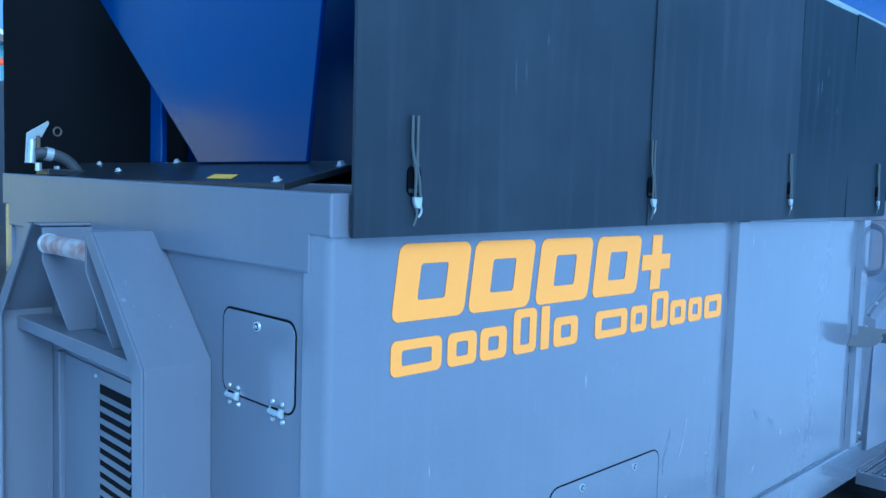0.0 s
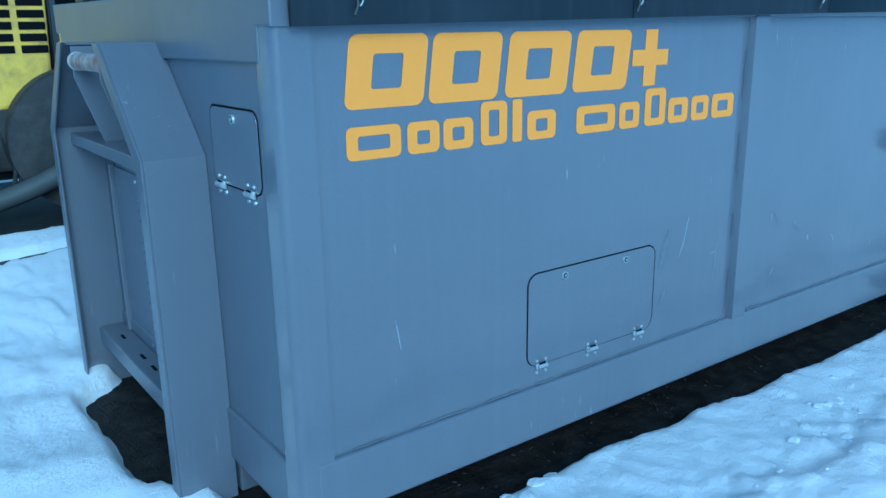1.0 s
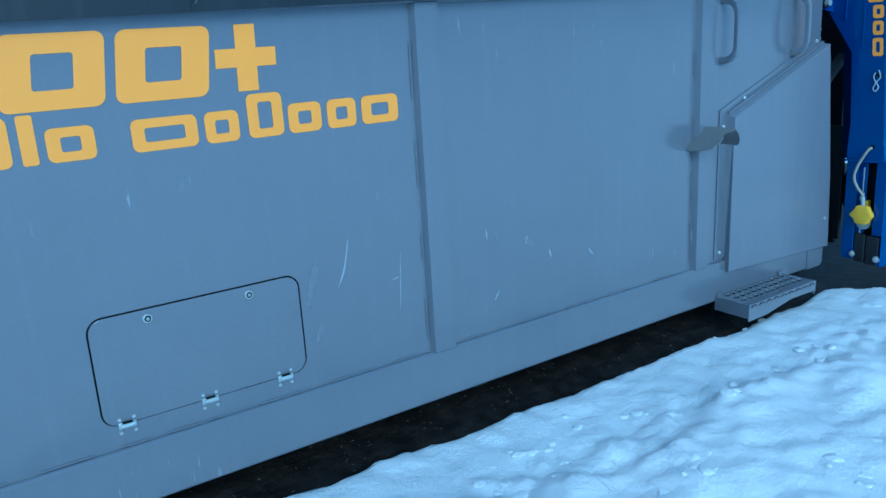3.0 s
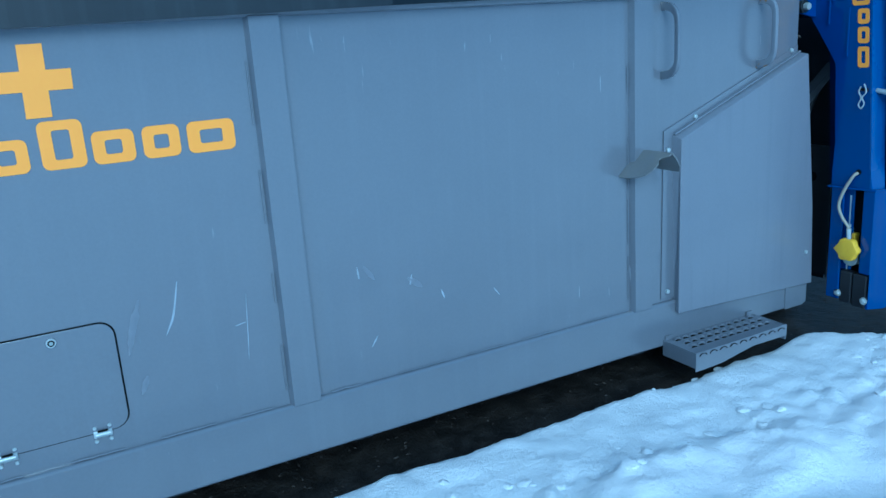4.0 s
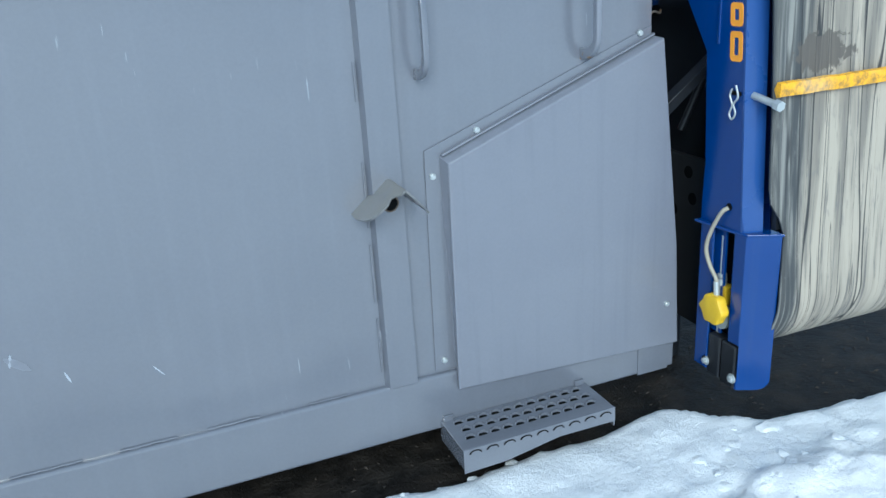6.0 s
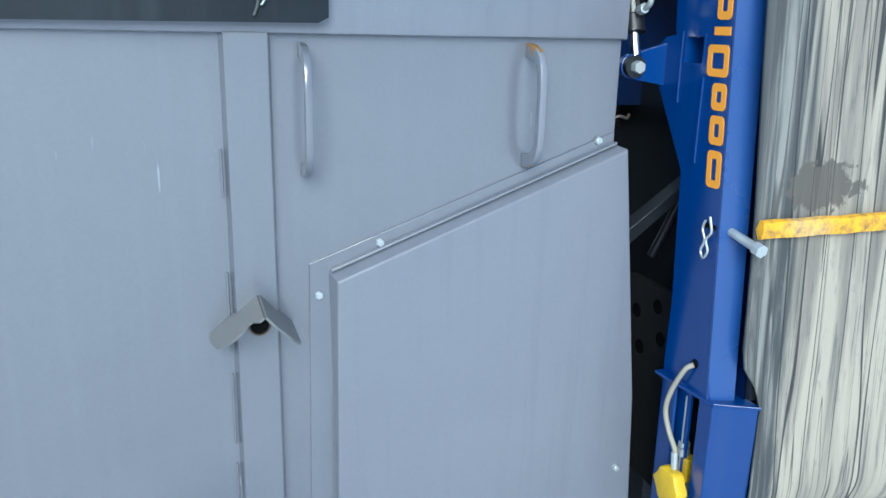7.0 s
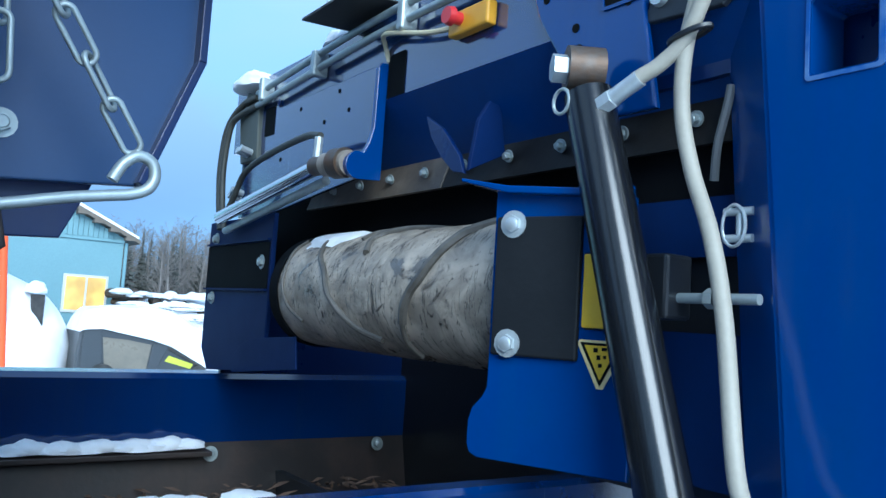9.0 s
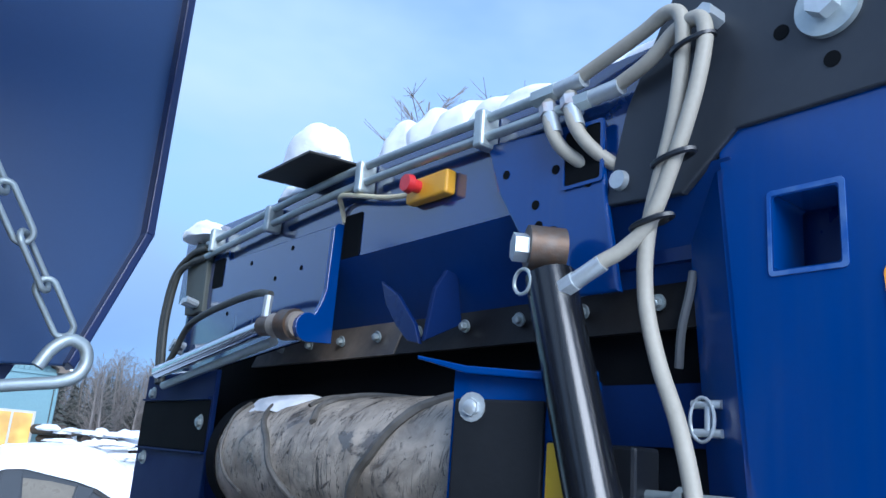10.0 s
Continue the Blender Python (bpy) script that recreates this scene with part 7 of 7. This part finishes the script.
part("far_tube", rod(bmesh.new(), (5.235, 1.95, 2.49), (5.235, 1.25, 2.582), 0.012, seg=14), ZINCD, head, smooth=True)
part("far_eye", rod(bmesh.new(), (5.212, 1.158, 2.611), (5.218, 1.118, 2.610), 0.037, seg=28), STEEL, head, "rusty cylinder eye", smooth=True)
part("far_bush", rod(bmesh.new(), (5.207, 1.198, 2.612), (5.212, 1.158, 2.611), 0.030, seg=24), WORNTAN, head, smooth=True)
part("far_bush", rod(bmesh.new(), (5.218, 1.118, 2.610), (5.220, 1.105, 2.609), 0.030, seg=24), WORNTAN, head, smooth=True)
part("far_pin", rod(bmesh.new(), (5.200, 1.250, 2.613), (5.207, 1.198, 2.612), 0.024, seg=20), STEEL, head, smooth=True)
part("far_fitting", rod(bmesh.new(), (5.21, 1.262, 2.630), (5.21, 1.258, 2.692), 0.0115, seg=8), ZINC, head)
part("far_hose", tube(bmesh.new(), [(5.21, 1.250, 2.694), (5.212, 1.33, 2.706), (5.215, 1.50, 2.700), (5.218, 1.68, 2.682), (5.22, 1.79, 2.655), (5.22, 1.86, 2.59), (5.22, 1.93, 2.53)], 0.0095, seg=10), DHOSE, head, "dark hose", smooth=True)
for dy in (0.0, 0.03):
    part("loop_hose", tube(bmesh.new(), [(5.272, 1.86, 2.925 - dy), (5.262, 1.96, 2.915 - dy), (5.25, 2.055 - dy, 2.85), (5.245, 2.08 - dy, 2.72), (5.245, 2.065 - dy, 2.60), (5.245, 2.03 - dy, 2.50)], 0.0105, seg=10), DHOSE, head, smooth=True)
part("end_bracket", prism(bmesh.new(), [(1.84, 2.72), (1.98, 2.72), (2.02, 2.90), (1.96, 2.96), (1.86, 2.93)], "x", 5.275, 5.30, 0.004), surface("olive_grey_plastic", (0.09, 0.1, 0.085), 0.6, bump=0.05), head)
for y, z in ((1.88, 2.745), (1.91, 2.742), (1.95, 2.60), (1.93, 2.615)):
    part("fitting", rod(bmesh.new(), (5.275, y, z), (5.235, y, z + 0.01), 0.012, seg=8), ZINC, head)
part("lamp_bracket", prism(bmesh.new(), [(5.165, 3.004), (5.31, 3.012), (5.31, 3.018), (5.165, 3.010)], "y", 1.055, 1.325, 0.002), surface("dark_plate", (0.03, 0.028, 0.026), 0.6, bump=0.08), head, "dark bracket plate carrying snow")
bm = bmesh.new()
lump(bm, (5.255, 1.192, 3.0285), (0.070, 0.118, 0.112), 3, 0.13, 4, flat=0.01)
lump(bm, (5.270, 1.120, 3.0235), (0.046, 0.050, 0.075), 7, 0.15, 4, flat=0.01)
lump(bm, (5.345, 1.43, 3.010), (0.05, 0.075, 0.045), 11, 0.2, 4, flat=0.02)
tagged(part("snow_mound", bm, SNOW, None, smooth=True), "rounded cap of fresh snow on a bracket plate", "snow", "snow caps on the machine")
bm = bmesh.new()
for k in range(11):
    y = -0.1 + 0.105 * k
    lump(bm, (5.375, y, 3.010), (0.058, 0.105, float(np.interp(y, (-0.1, 0.4, 0.6, 0.72, 0.9, 1.05), (0.035, 0.040, 0.058, 0.090, 0.112, 0.105))) * (1 + 0.35 * noise.noise(Vector((k * 0.9, 0, 0))))), k, 0.15, 4, flat=0.02)
lump(bm, (5.36, 1.38, 3.010), (0.055, 0.09, 0.045), 31, 0.2, 4, flat=0.02)
tagged(part("snow_ridge", bm, SNOW, None, smooth=True), "lumpy ridge of snow along the upper beam", "snow", kind="stuff")
bm = bmesh.new()
lump(bm, (5.29, 1.94, 2.972), (0.058, 0.105, 0.062), 12, 0.2, 4, flat=0.02)
tagged(part("snow_mound", bm, SNOW, None, smooth=True), "small cap of snow over the hose ends", "snow", "snow caps on the machine")

# ---- surroundings ----
# Workshop building with a cladded gable, lit window and rafters showing at the eaves.
TEAL = surface("teal_wall_paint", (0.20, 0.33, 0.36), 0.7, amount=0.3, second=(0.16, 0.27, 0.30), big=0.6, fine=20, bump=0.05, stretch=(1, 1, 1))
house = thing("workshop", (5.0, 28.0, 0.0), "teal wooden workshop with a snowy roof and one lit window", "building")
GY = 25.0
wall = part("gable_wall", prism(bmesh.new(), [(-9.0, 0.0), (10.35, 0.0), (10.35, 4.05), (7.85, 5.25), (0.7, 8.6), (-9.0, 4.05)], "y", GY, GY + 0.3), TEAL, house)
part("side_wall", boxed(10.2, 10.35, GY + 0.3, GY + 12, 0, 4.0), TEAL, house)
clad = bmesh.new()
for k in range(84):
    x = -2.0 + 0.145 * k
    zt = 5.30 + (7.85 - x) * 0.466
    prism(clad, [(x, 4.0), (x + 0.125, 4.0), (x + 0.125, max(4.05, min(zt, 8.2) - 0.12)), (x, max(4.05, min(zt, 8.2) - 0.12))], "y", GY - 0.04, GY)
boards = part("cladding", clad, TEAL, wall, "upright gable boards")
boards["kind"] = "stuff"
part("sill_band", boxed(-9, 10.36, GY - 0.06, GY, 3.9, 3.99), TEAL, wall)
win = part("window", boxed(8.75, 10.0, GY - 0.05, GY + 0.05, 1.72, 2.85), surface("window_trim", (0.62, 0.6, 0.55), 0.6), house, "window with warm lamplight inside")
for x0, x1 in ((8.83, 9.36), (9.42, 9.93)):
    part("pane", boxed(x0, x1, GY - 0.056, GY - 0.05, 1.80, 2.78), WINDOW, win)
win2 = part("window", boxed(5.0, 6.2, GY - 0.05, GY + 0.05, 4.5, 5.1), bpy.data.materials["window_trim"], house)
part("pane", boxed(5.08, 6.12, GY - 0.056, GY - 0.05, 4.57, 5.03), CARGLASS, win2)
roof = part("roof", prism(bmesh.new(), [(0.7, 8.55), (10.75, 3.90), (10.75, 4.02), (0.7, 8.70)], "y", GY - 0.35, GY + 12), surface("roof_edge_boards", (0.17, 0.14, 0.11), 0.8, bump=0.1), house, "roof with rough eave boards")
for k in range(14):
    x = 4.2 + 0.47 * k
    z = 8.58 - (x - 0.7) * 0.4627
    part("rafter_end", boxed(x, x + 0.26, GY - 0.42, GY - 0.1, z - 0.16, z - 0.05), bpy.data.materials["roof_edge_boards"], roof)
bm = prism(bmesh.new(), [(0.7, 8.70), (10.72, 4.02), (10.72, 4.12), (0.7, 8.95)], "y", GY - 0.3, GY + 12, 0.03)
part("roof_snow", bm, SNOW, roof)
part("drain_pipe", rod(bmesh.new(), (10.42, GY - 0.05, 0.0), (10.42, GY - 0.05, 3.9), 0.05, seg=10), TEAL, house)
part("cable", tube(bmesh.new(), [(4.0, GY - 0.2, 3.9), (6.4, GY - 0.2, 4.05), (7.4, GY - 0.2, 4.3), (7.7, GY - 0.2, 4.7), (7.2, GY - 0.2, 4.75)], 0.03, seg=6), DHOSE, house)
# Marker pole, buoy-like ring and a snow heap.
pole = thing("marker_pole", (6.84, 20.0, 0.0), "bright orange pole with a cross arm standing in snow", "pole")
part("shaft", rod(bmesh.new(), (6.84, 20.0, 0.0), (6.465, 20.0, 4.82), 0.085, seg=14), ORANGE, pole, smooth=True)
part("cross_arm", rod(bmesh.new(), (6.55, 20.0, 4.78), (3.2, 20.0, 4.70), 0.085, seg=14), ORANGE, pole, smooth=True)
bm = bmesh.new()
lump(bm, (6.05, 21.4, 0.70), (2.40, 1.5, 2.15), 5, 0.06, 4, flat=0.4)
tagged(part("snow_bank", bm, SNOW, None, smooth=True), "high rounded heap of ploughed snow", "snow", "snow heaps")
float_ring = thing("red_ring", (5.42, 20.5, 2.4), "red ring half sunk into the snow heap", "ring")
part("ring", tube(bmesh.new(), [(5.50 + 0.46 * math.cos(a), 21.6, 2.88 + 0.24 * math.sin(a)) for a in [2 * math.pi * k / 28 for k in range(28)]], 0.085, seg=10, closed=True), RED, float_ring, smooth=True)
stump = thing("service_post", (7.5, 20.6, 0.0), "dark service post capped with snow", "post")
part("post", boxed(7.33, 7.62, 20.4, 20.7, 0.0, 2.2, bevel=0.03), TYRE, stump)
bm = bmesh.new()
lump(bm, (7.42, 20.5, 2.3), (0.24, 0.24, 0.2), 9, 0.25, 3, flat=0.3)
part("post_snow", bm, SNOW, stump, smooth=True)
# Snowed-in car and a load of logs beyond it.
GREYCAR = surface("dark_grey_car_paint", (0.055, 0.06, 0.066), 0.35, amount=0.3, bump=0.02, big=2)
car = thing("parked_car", (10.2, 20.8, 0.0), "dark grey car buried under a thick quilt of snow", "car")
part("body", prism(bmesh.new(), [(8.36, 0.12), (8.33, 0.8), (8.38, 1.40), (8.46, 1.47), (8.88, 1.50), (10.06, 1.27), (10.55, 1.12), (11.46, 0.62), (11.62, 0.45), (11.62, 0.12)], "y", 20.0, 21.7, 0.05), GREYCAR, car)
part("side_window", prism(bmesh.new(), [(9.02, 0.33), (8.90, 1.27), (9.5, 1.22), (10.06, 1.12), (9.96, 0.36)], "y", 19.985, 20.0), surface("fogged_window", (0.20, 0.175, 0.135), 0.3, amount=0.6, second=(0.12, 0.11, 0.09), big=2.5, bump=0.02), car, "fogged tan side window")
part("door_pillar", prism(bmesh.new(), [(8.42, 0.3), (8.46, 1.42), (8.86, 1.45), (8.95, 0.3)], "y", 19.97, 20.0, 0.01), GREYCAR, car)
part("front_pillar", prism(bmesh.new(), [(9.98, 0.36), (10.10, 1.16), (10.50, 1.10), (10.14, 0.36)], "y", 19.96, 20.0, 0.01), GREYCAR, car)
part("bonnet_edge", prism(bmesh.new(), [(10.50, 1.10), (11.42, 0.60), (11.42, 0.54), (10.46, 1.02)], "y", 19.94, 20.0, 0.01), TYRE, car)
part("yellow_stripe", prism(bmesh.new(), [(10.42, 0.72), (10.52, 0.86), (11.15, 0.66), (11.08, 0.54)], "y", 19.98, 20.0), surface("neon_yellow", (0.55, 0.6, 0.05), 0.5), car, "neon yellow decal")
for x in (8.95, 11.3):
    w = part("wheel", rod(bmesh.new(), (x, 20.05, 0.32), (x, 19.9, 0.32), 0.31, seg=28), TYRE, car, smooth=True)
    part("rim", rod(bmesh.new(), (x, 19.9, 0.32), (x, 19.88, 0.32), 0.17, seg=24), BLACKP, w)
bm = bmesh.new()
nx, ny = 46, 16
grid = []
for i in range(nx + 1):
    x = 8.36 + 3.35 * i / nx
    roofline = float(np.interp(x, (8.36, 8.46, 8.88, 10.06, 10.55, 11.46, 11.71), (1.40, 1.46, 1.49, 1.26, 1.11, 0.61, 0.42)))
    deep = float(np.interp(x, (8.36, 8.45, 8.60, 8.9, 9.9, 10.6, 11.4, 11.71), (0.06, 0.36, 0.50, 0.53, 0.80, 0.92, 1.0, 0.5)))
    row = []
    for j in range(ny + 1):
        v = j / ny
        y = 19.93 + 1.85 * v
        rise = math.sqrt(max(0.0, 1 - (2 * v - 1) ** 4))
        row.append(bm.verts.new((x, y, roofline - 0.02 + deep * rise * (1 + 0.10 * noise.noise(Vector((x * 1.7, y * 1.7, 1))))) ))
    grid.append(row)
for i in range(nx):
    for j in range(ny):
        bm.faces.new((grid[i][j], grid[i + 1][j], grid[i + 1][j + 1], grid[i][j + 1]))
for line in (grid[0], grid[-1]):
    bm.faces.new(line)
part("snow_quilt", bm, SNOW, car, smooth=True)
logs = thing("log_pile", (12.4, 22.0, 0.0), "pile of dark logs under patchy snow", "logs")
rnd = random.Random(5)
bark = surface("dark_bark", (0.06, 0.045, 0.035), 0.9, amount=0.6, second=(0.1, 0.08, 0.06), big=5, bump=0.5)
for k in range(46):
    row = k // 12
    x, z = 9.75 + 0.36 * (k % 12) + 0.18 * (row % 2) + rnd.uniform(-0.08, 0.08), 1.25 + row * 0.30 + rnd.uniform(-0.05, 0.05) + 0.22 * (k % 12 < 2)
    if rnd.random() < 0.45:
        continue
    part("log", rod(bmesh.new(), (x + rnd.uniform(-.3, .3), 22.0 + 0.16 * row + rnd.uniform(-.12, .12), z), (x, 24.6, z), rnd.uniform(0.09, 0.15), seg=9), bark, logs, smooth=True)
bm = bmesh.new()
lump(bm, (12.4, 23.4, 1.2), (2.7, 1.4, 1.20), 3, 0.22, 5, octaves=5)
for k in range(95):
    row = k % 4
    lump(bm, (9.75 + rnd.uniform(0, 4.3), 22.0 + 0.16 * row, 1.44 + 0.30 * row + rnd.uniform(-0.05, 0.07)), (rnd.uniform(0.15, 0.48), 0.34, rnd.uniform(0.08, 0.15)), k, 0.5, 2, octaves=4)
lump(bm, (13.4, 20.4, 0.4), (2.0, 1.3, 1.05), 13, 0.2, 3)
log_snow = part("log_snow", bm, SNOW, logs, smooth=True)
log_snow["kind"] = "stuff"


# Woodland edge: bare birches and dark spruces.
def tree_mesh(kind, height, rnd, limbs=34):
    """One tree as raw triangles: tapered trunk, limbs and, for spruce, many drooping twig blades."""
    co, fa = [], []

    def limb(a, b, r0, r1, seg=4):
        a, b = Vector(a), Vector(b)
        d = (b - a).normalized()
        u = d.cross(Vector((0.3, 0.2, 1))).normalized()
        v = d.cross(u)
        s = len(co)
        for p, r in ((a, r0), (b, r1)):
            for k in range(seg):
                t = 2 * math.pi * k / seg
                co.append(tuple(p + u * r * math.cos(t) + v * r * math.sin(t)))
        for k in range(seg):
            fa.append((s + k, s + (k + 1) % seg, s + seg + (k + 1) % seg, s + seg + k))

    top = Vector((rnd.uniform(-0.4, 0.4), rnd.uniform(-0.4, 0.4), height))
    limb((0, 0, -0.3), top * 0.55, 0.014 * height, 0.009 * height, 6)
    limb(top * 0.55, top, 0.009 * height, 0.002 * height, 5)
    if kind == "birch":
        for k in range(limbs):
            h = rnd.uniform(0.2, 0.97)
            p = top * h
            az, ln = rnd.uniform(0, 6.28), height * (0.30 - 0.2 * h) * rnd.uniform(0.7, 1.2)
            q = p + Vector((math.cos(az) * ln * 0.6, math.sin(az) * ln * 0.6, ln * 0.9))
            limb(p, q, 0.004 * height * (1.2 - h), 0.0012 * height, 4)
            for j in range(6):
                f = rnd.uniform(0.3, 1.0)
                p2 = p.lerp(q, f)
                az2 = az + rnd.uniform(-1.3, 1.3)
                q2 = p2 + Vector((math.cos(az2) * ln * 0.35, math.sin(az2) * ln * 0.35, ln * rnd.uniform(-0.05, 0.4)))
                limb(p2, q2, 0.0012 * height, 0.0006 * height, 3)
    else:
        for k in range(330):
            h = rnd.uniform(0.08, 0.99)
            p = top * h
            az, ln = rnd.uniform(0, 6.28), height * 0.15 * (1.06 - h) * rnd.uniform(0.6, 1.25)
            q = p + Vector((math.cos(az) * ln, math.sin(az) * ln, -ln * rnd.uniform(0.15, 0.5)))
            w = Vector((-math.sin(az), math.cos(az), 0)) * ln * 0.22
            s = len(co)
            mid = p.lerp(q, 0.6)
            co.extend([tuple(p), tuple(mid + w + Vector((0, 0, -0.06 * ln))), tuple(q), tuple(mid - w + Vector((0, 0, -0.06 * ln))), tuple(mid + Vector((0, 0, 0.1 * ln)))])
            fa.extend([(s, s + 1, s + 4), (s + 1, s + 2, s + 4), (s + 2, s + 3, s + 4), (s + 3, s, s + 4)])
    me = bpy.data.meshes.new(kind)
    me.from_pydata(co, [], fa)
    return me


# Pale bark and needle colours; distance haze is mixed into both.
BIRCH = surface("hazy_birch_bark", (0.21, 0.185, 0.165), 0.9, amount=0.5, second=(0.12, 0.105, 0.09), big=1.5, fine=12, bump=0.1)
SPRUCE = surface("hazy_spruce", (0.075, 0.080, 0.066), 0.9, amount=0.6, second=(0.14, 0.135, 0.12), big=1.0, fine=8, bump=0.0)
rnd = random.Random(11)
protos = {"birch": [tree_mesh("birch", rnd.uniform(6.4, 9.0), rnd) for _ in range(5)], "spruce": [tree_mesh("spruce", rnd.uniform(6.4, 9.2), rnd) for _ in range(5)]}
for k in range(120):
    kind = "birch" if rnd.random() < 0.5 else "spruce"
    x, y = rnd.uniform(8, 46), rnd.uniform(56, 64)
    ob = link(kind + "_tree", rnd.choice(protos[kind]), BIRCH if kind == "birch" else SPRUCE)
    ob.matrix_basis = Matrix.LocRotScale((x, y, 0.1), Euler((0, 0, rnd.uniform(0, 6.28))), (1.0, 1.0, rnd.uniform(0.7, 1.0)))
    tagged(ob, "bare winter birch at the wood's edge" if kind == "birch" else "slim grey-green spruce at the wood's edge", "tree", "trees of the woodland edge")
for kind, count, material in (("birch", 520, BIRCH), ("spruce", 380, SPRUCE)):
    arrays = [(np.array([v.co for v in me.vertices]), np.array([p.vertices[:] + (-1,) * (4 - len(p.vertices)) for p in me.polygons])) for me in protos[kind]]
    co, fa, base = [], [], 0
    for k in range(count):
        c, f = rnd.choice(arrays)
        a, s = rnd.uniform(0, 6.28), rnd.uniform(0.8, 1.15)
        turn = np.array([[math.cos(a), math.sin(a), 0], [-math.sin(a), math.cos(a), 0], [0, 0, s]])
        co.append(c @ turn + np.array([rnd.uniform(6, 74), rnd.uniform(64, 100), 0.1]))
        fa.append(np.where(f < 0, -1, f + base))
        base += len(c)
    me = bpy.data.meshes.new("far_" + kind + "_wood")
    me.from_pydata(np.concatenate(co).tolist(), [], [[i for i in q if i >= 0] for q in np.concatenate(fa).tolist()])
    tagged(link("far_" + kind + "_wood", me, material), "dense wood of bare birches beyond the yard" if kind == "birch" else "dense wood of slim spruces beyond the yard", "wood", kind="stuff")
for x, y, tall in ((21.1, 22.3, 15.3), (25.0, 22.6, 16.2)):
    ob = link("birch_tree", tree_mesh("birch", tall, rnd, 80), BIRCH)
    ob.matrix_basis = Matrix.Translation((x, y, 0.1))
    tagged(ob, "tall bare birch showing above the machine", "tree", "trees of the woodland edge")

# Yellow loader parked beyond the container's front.
LOADY = surface("dirty_loader_yellow", (0.86, 0.60, 0.07), 0.45, amount=0.8, second=(0.30, 0.18, 0.08), big=2.2, fine=30, bump=0.1, dirt=(0.12, 0.07, 0.035), dirt_amount=0.5)
loader = thing("wheel_loader", (0.0, 7.6, 0.0), "old yellow wheel loader with a rusty louvred hood", "loader")
part("hood", prism(bmesh.new(), [(-3.4, 1.05), (0.216, 1.05), (0.48, 1.19), (0.755, 1.36), (0.80, 2.55), (0.2, 2.75), (-3.4, 2.75)], "y", 7.0, 8.4, 0.04), LOADY, loader, "rust-stained yellow hood")
for j in range(8):
    z = 1.645 + j * 0.115
    for x0, x1 in ((0.50, 0.748), (0.06, 0.44), (-0.42, 0.0)):
        part("louvre", boxed(x0, x1, 6.985, 7.003, z, z + 0.076, bevel=0.008), GAP, loader)
part("engine_door", prism(bmesh.new(), [(0.800, 1.335), (1.035, 1.395), (1.024, 1.975), (0.910, 2.68), (0.822, 2.68)], "y", 6.985, 7.05, 0.004), surface("dark_side_panel", (0.042, 0.048, 0.060), 0.45, amount=0.5, second=(0.028, 0.032, 0.04), big=3, bump=0.04), loader, "slate grey engine door")
part("door_edge", prism(bmesh.new(), [(0.795, 1.315), (1.040, 1.375), (1.035, 1.975), (0.920, 2.68), (0.911, 2.68), (1.025, 1.975), (1.030, 1.386), (0.798, 1.332)], "y", 6.980, 6.990), LOADY, loader)
part("door_frame", ring_plate(bmesh.new(), rounded(0.835, 1.02, 1.53, 1.75, 0.02, 2), rounded(0.848, 1.007, 1.543, 1.737, 0.015, 2), "y", 6.979, 6.986), LOADY, loader)
# Dark belly also fills in the shade beneath the hood.
part("belly", boxed(-3.4, 1.6, 7.1, 8.3, 0.45, 1.35, bevel=0.05), TYRE, loader)
part("cab", boxed(0.8, 2.4, 7.1, 8.3, 1.4, 2.9, bevel=0.05), bpy.data.materials["dark_side_panel"], loader)
for cx in (0.95, -2.4):
    bm = bmesh.new()
    rod(bm, (cx, 6.75, 0.76), (cx, 7.3, 0.76), 0.74, seg=44)
    rod(bm, (cx, 6.70, 0.76), (cx, 6.76, 0.76), 0.62, 0.74, seg=44)
    w = part("tyre", bm, TYRE, loader, "wide dirty loader tyre", smooth=True)
    part("rim", rod(bmesh.new(), (cx, 6.685, 0.76), (cx, 6.72, 0.76), 0.36, seg=28), TYRE, w)
part("pipe", tube(bmesh.new(), [(-1.2, 6.6, 0.12), (-0.4, 6.6, 0.15), (0.05, 6.6, 0.25), (0.45, 6.6, 0.38), (0.95, 6.62, 0.62)], 0.10, seg=12), surface("grey_pipe", (0.075, 0.08, 0.08), 0.6, amount=0.5, big=3, bump=0.08), loader, "grey bent pipe", smooth=True)
part("frame_beam", boxed(-3.0, 0.5, 7.02, 7.12, 0.95, 1.10, bevel=0.01), TYRE, loader)
part("step_box", boxed(0.16, 0.44, 6.93, 7.05, 0.88, 1.10, bevel=0.01), TYRE, loader)
part("box_label", boxed(0.335, 0.425, 6.926, 6.9305, 0.965, 1.045), ZINC, loader, "small pale label with dark bars")
part("label_bar", boxed(0.355, 0.405, 6.922, 6.9265, 0.985, 1.02), GAP, loader)
for x0, x1 in ((0.20, 0.27), (0.02, 0.10), (0.35, 0.33)):
    part("step_stay", tube(bmesh.new(), [(x0, 6.95, 0.90), (x1, 6.92, 0.55), (x1 - 0.05, 6.92, 0.28)], 0.022, seg=8), TYRE, loader, smooth=True)
# Added dark sheet standing for the shade under the loader.
part("shade_sheet", prism(bmesh.new(), [(-3.3, 0.30), (2.2, 0.30), (2.2, 0.80), (-3.3, 0.80)], "y", 7.6, 7.64), TYRE, loader)
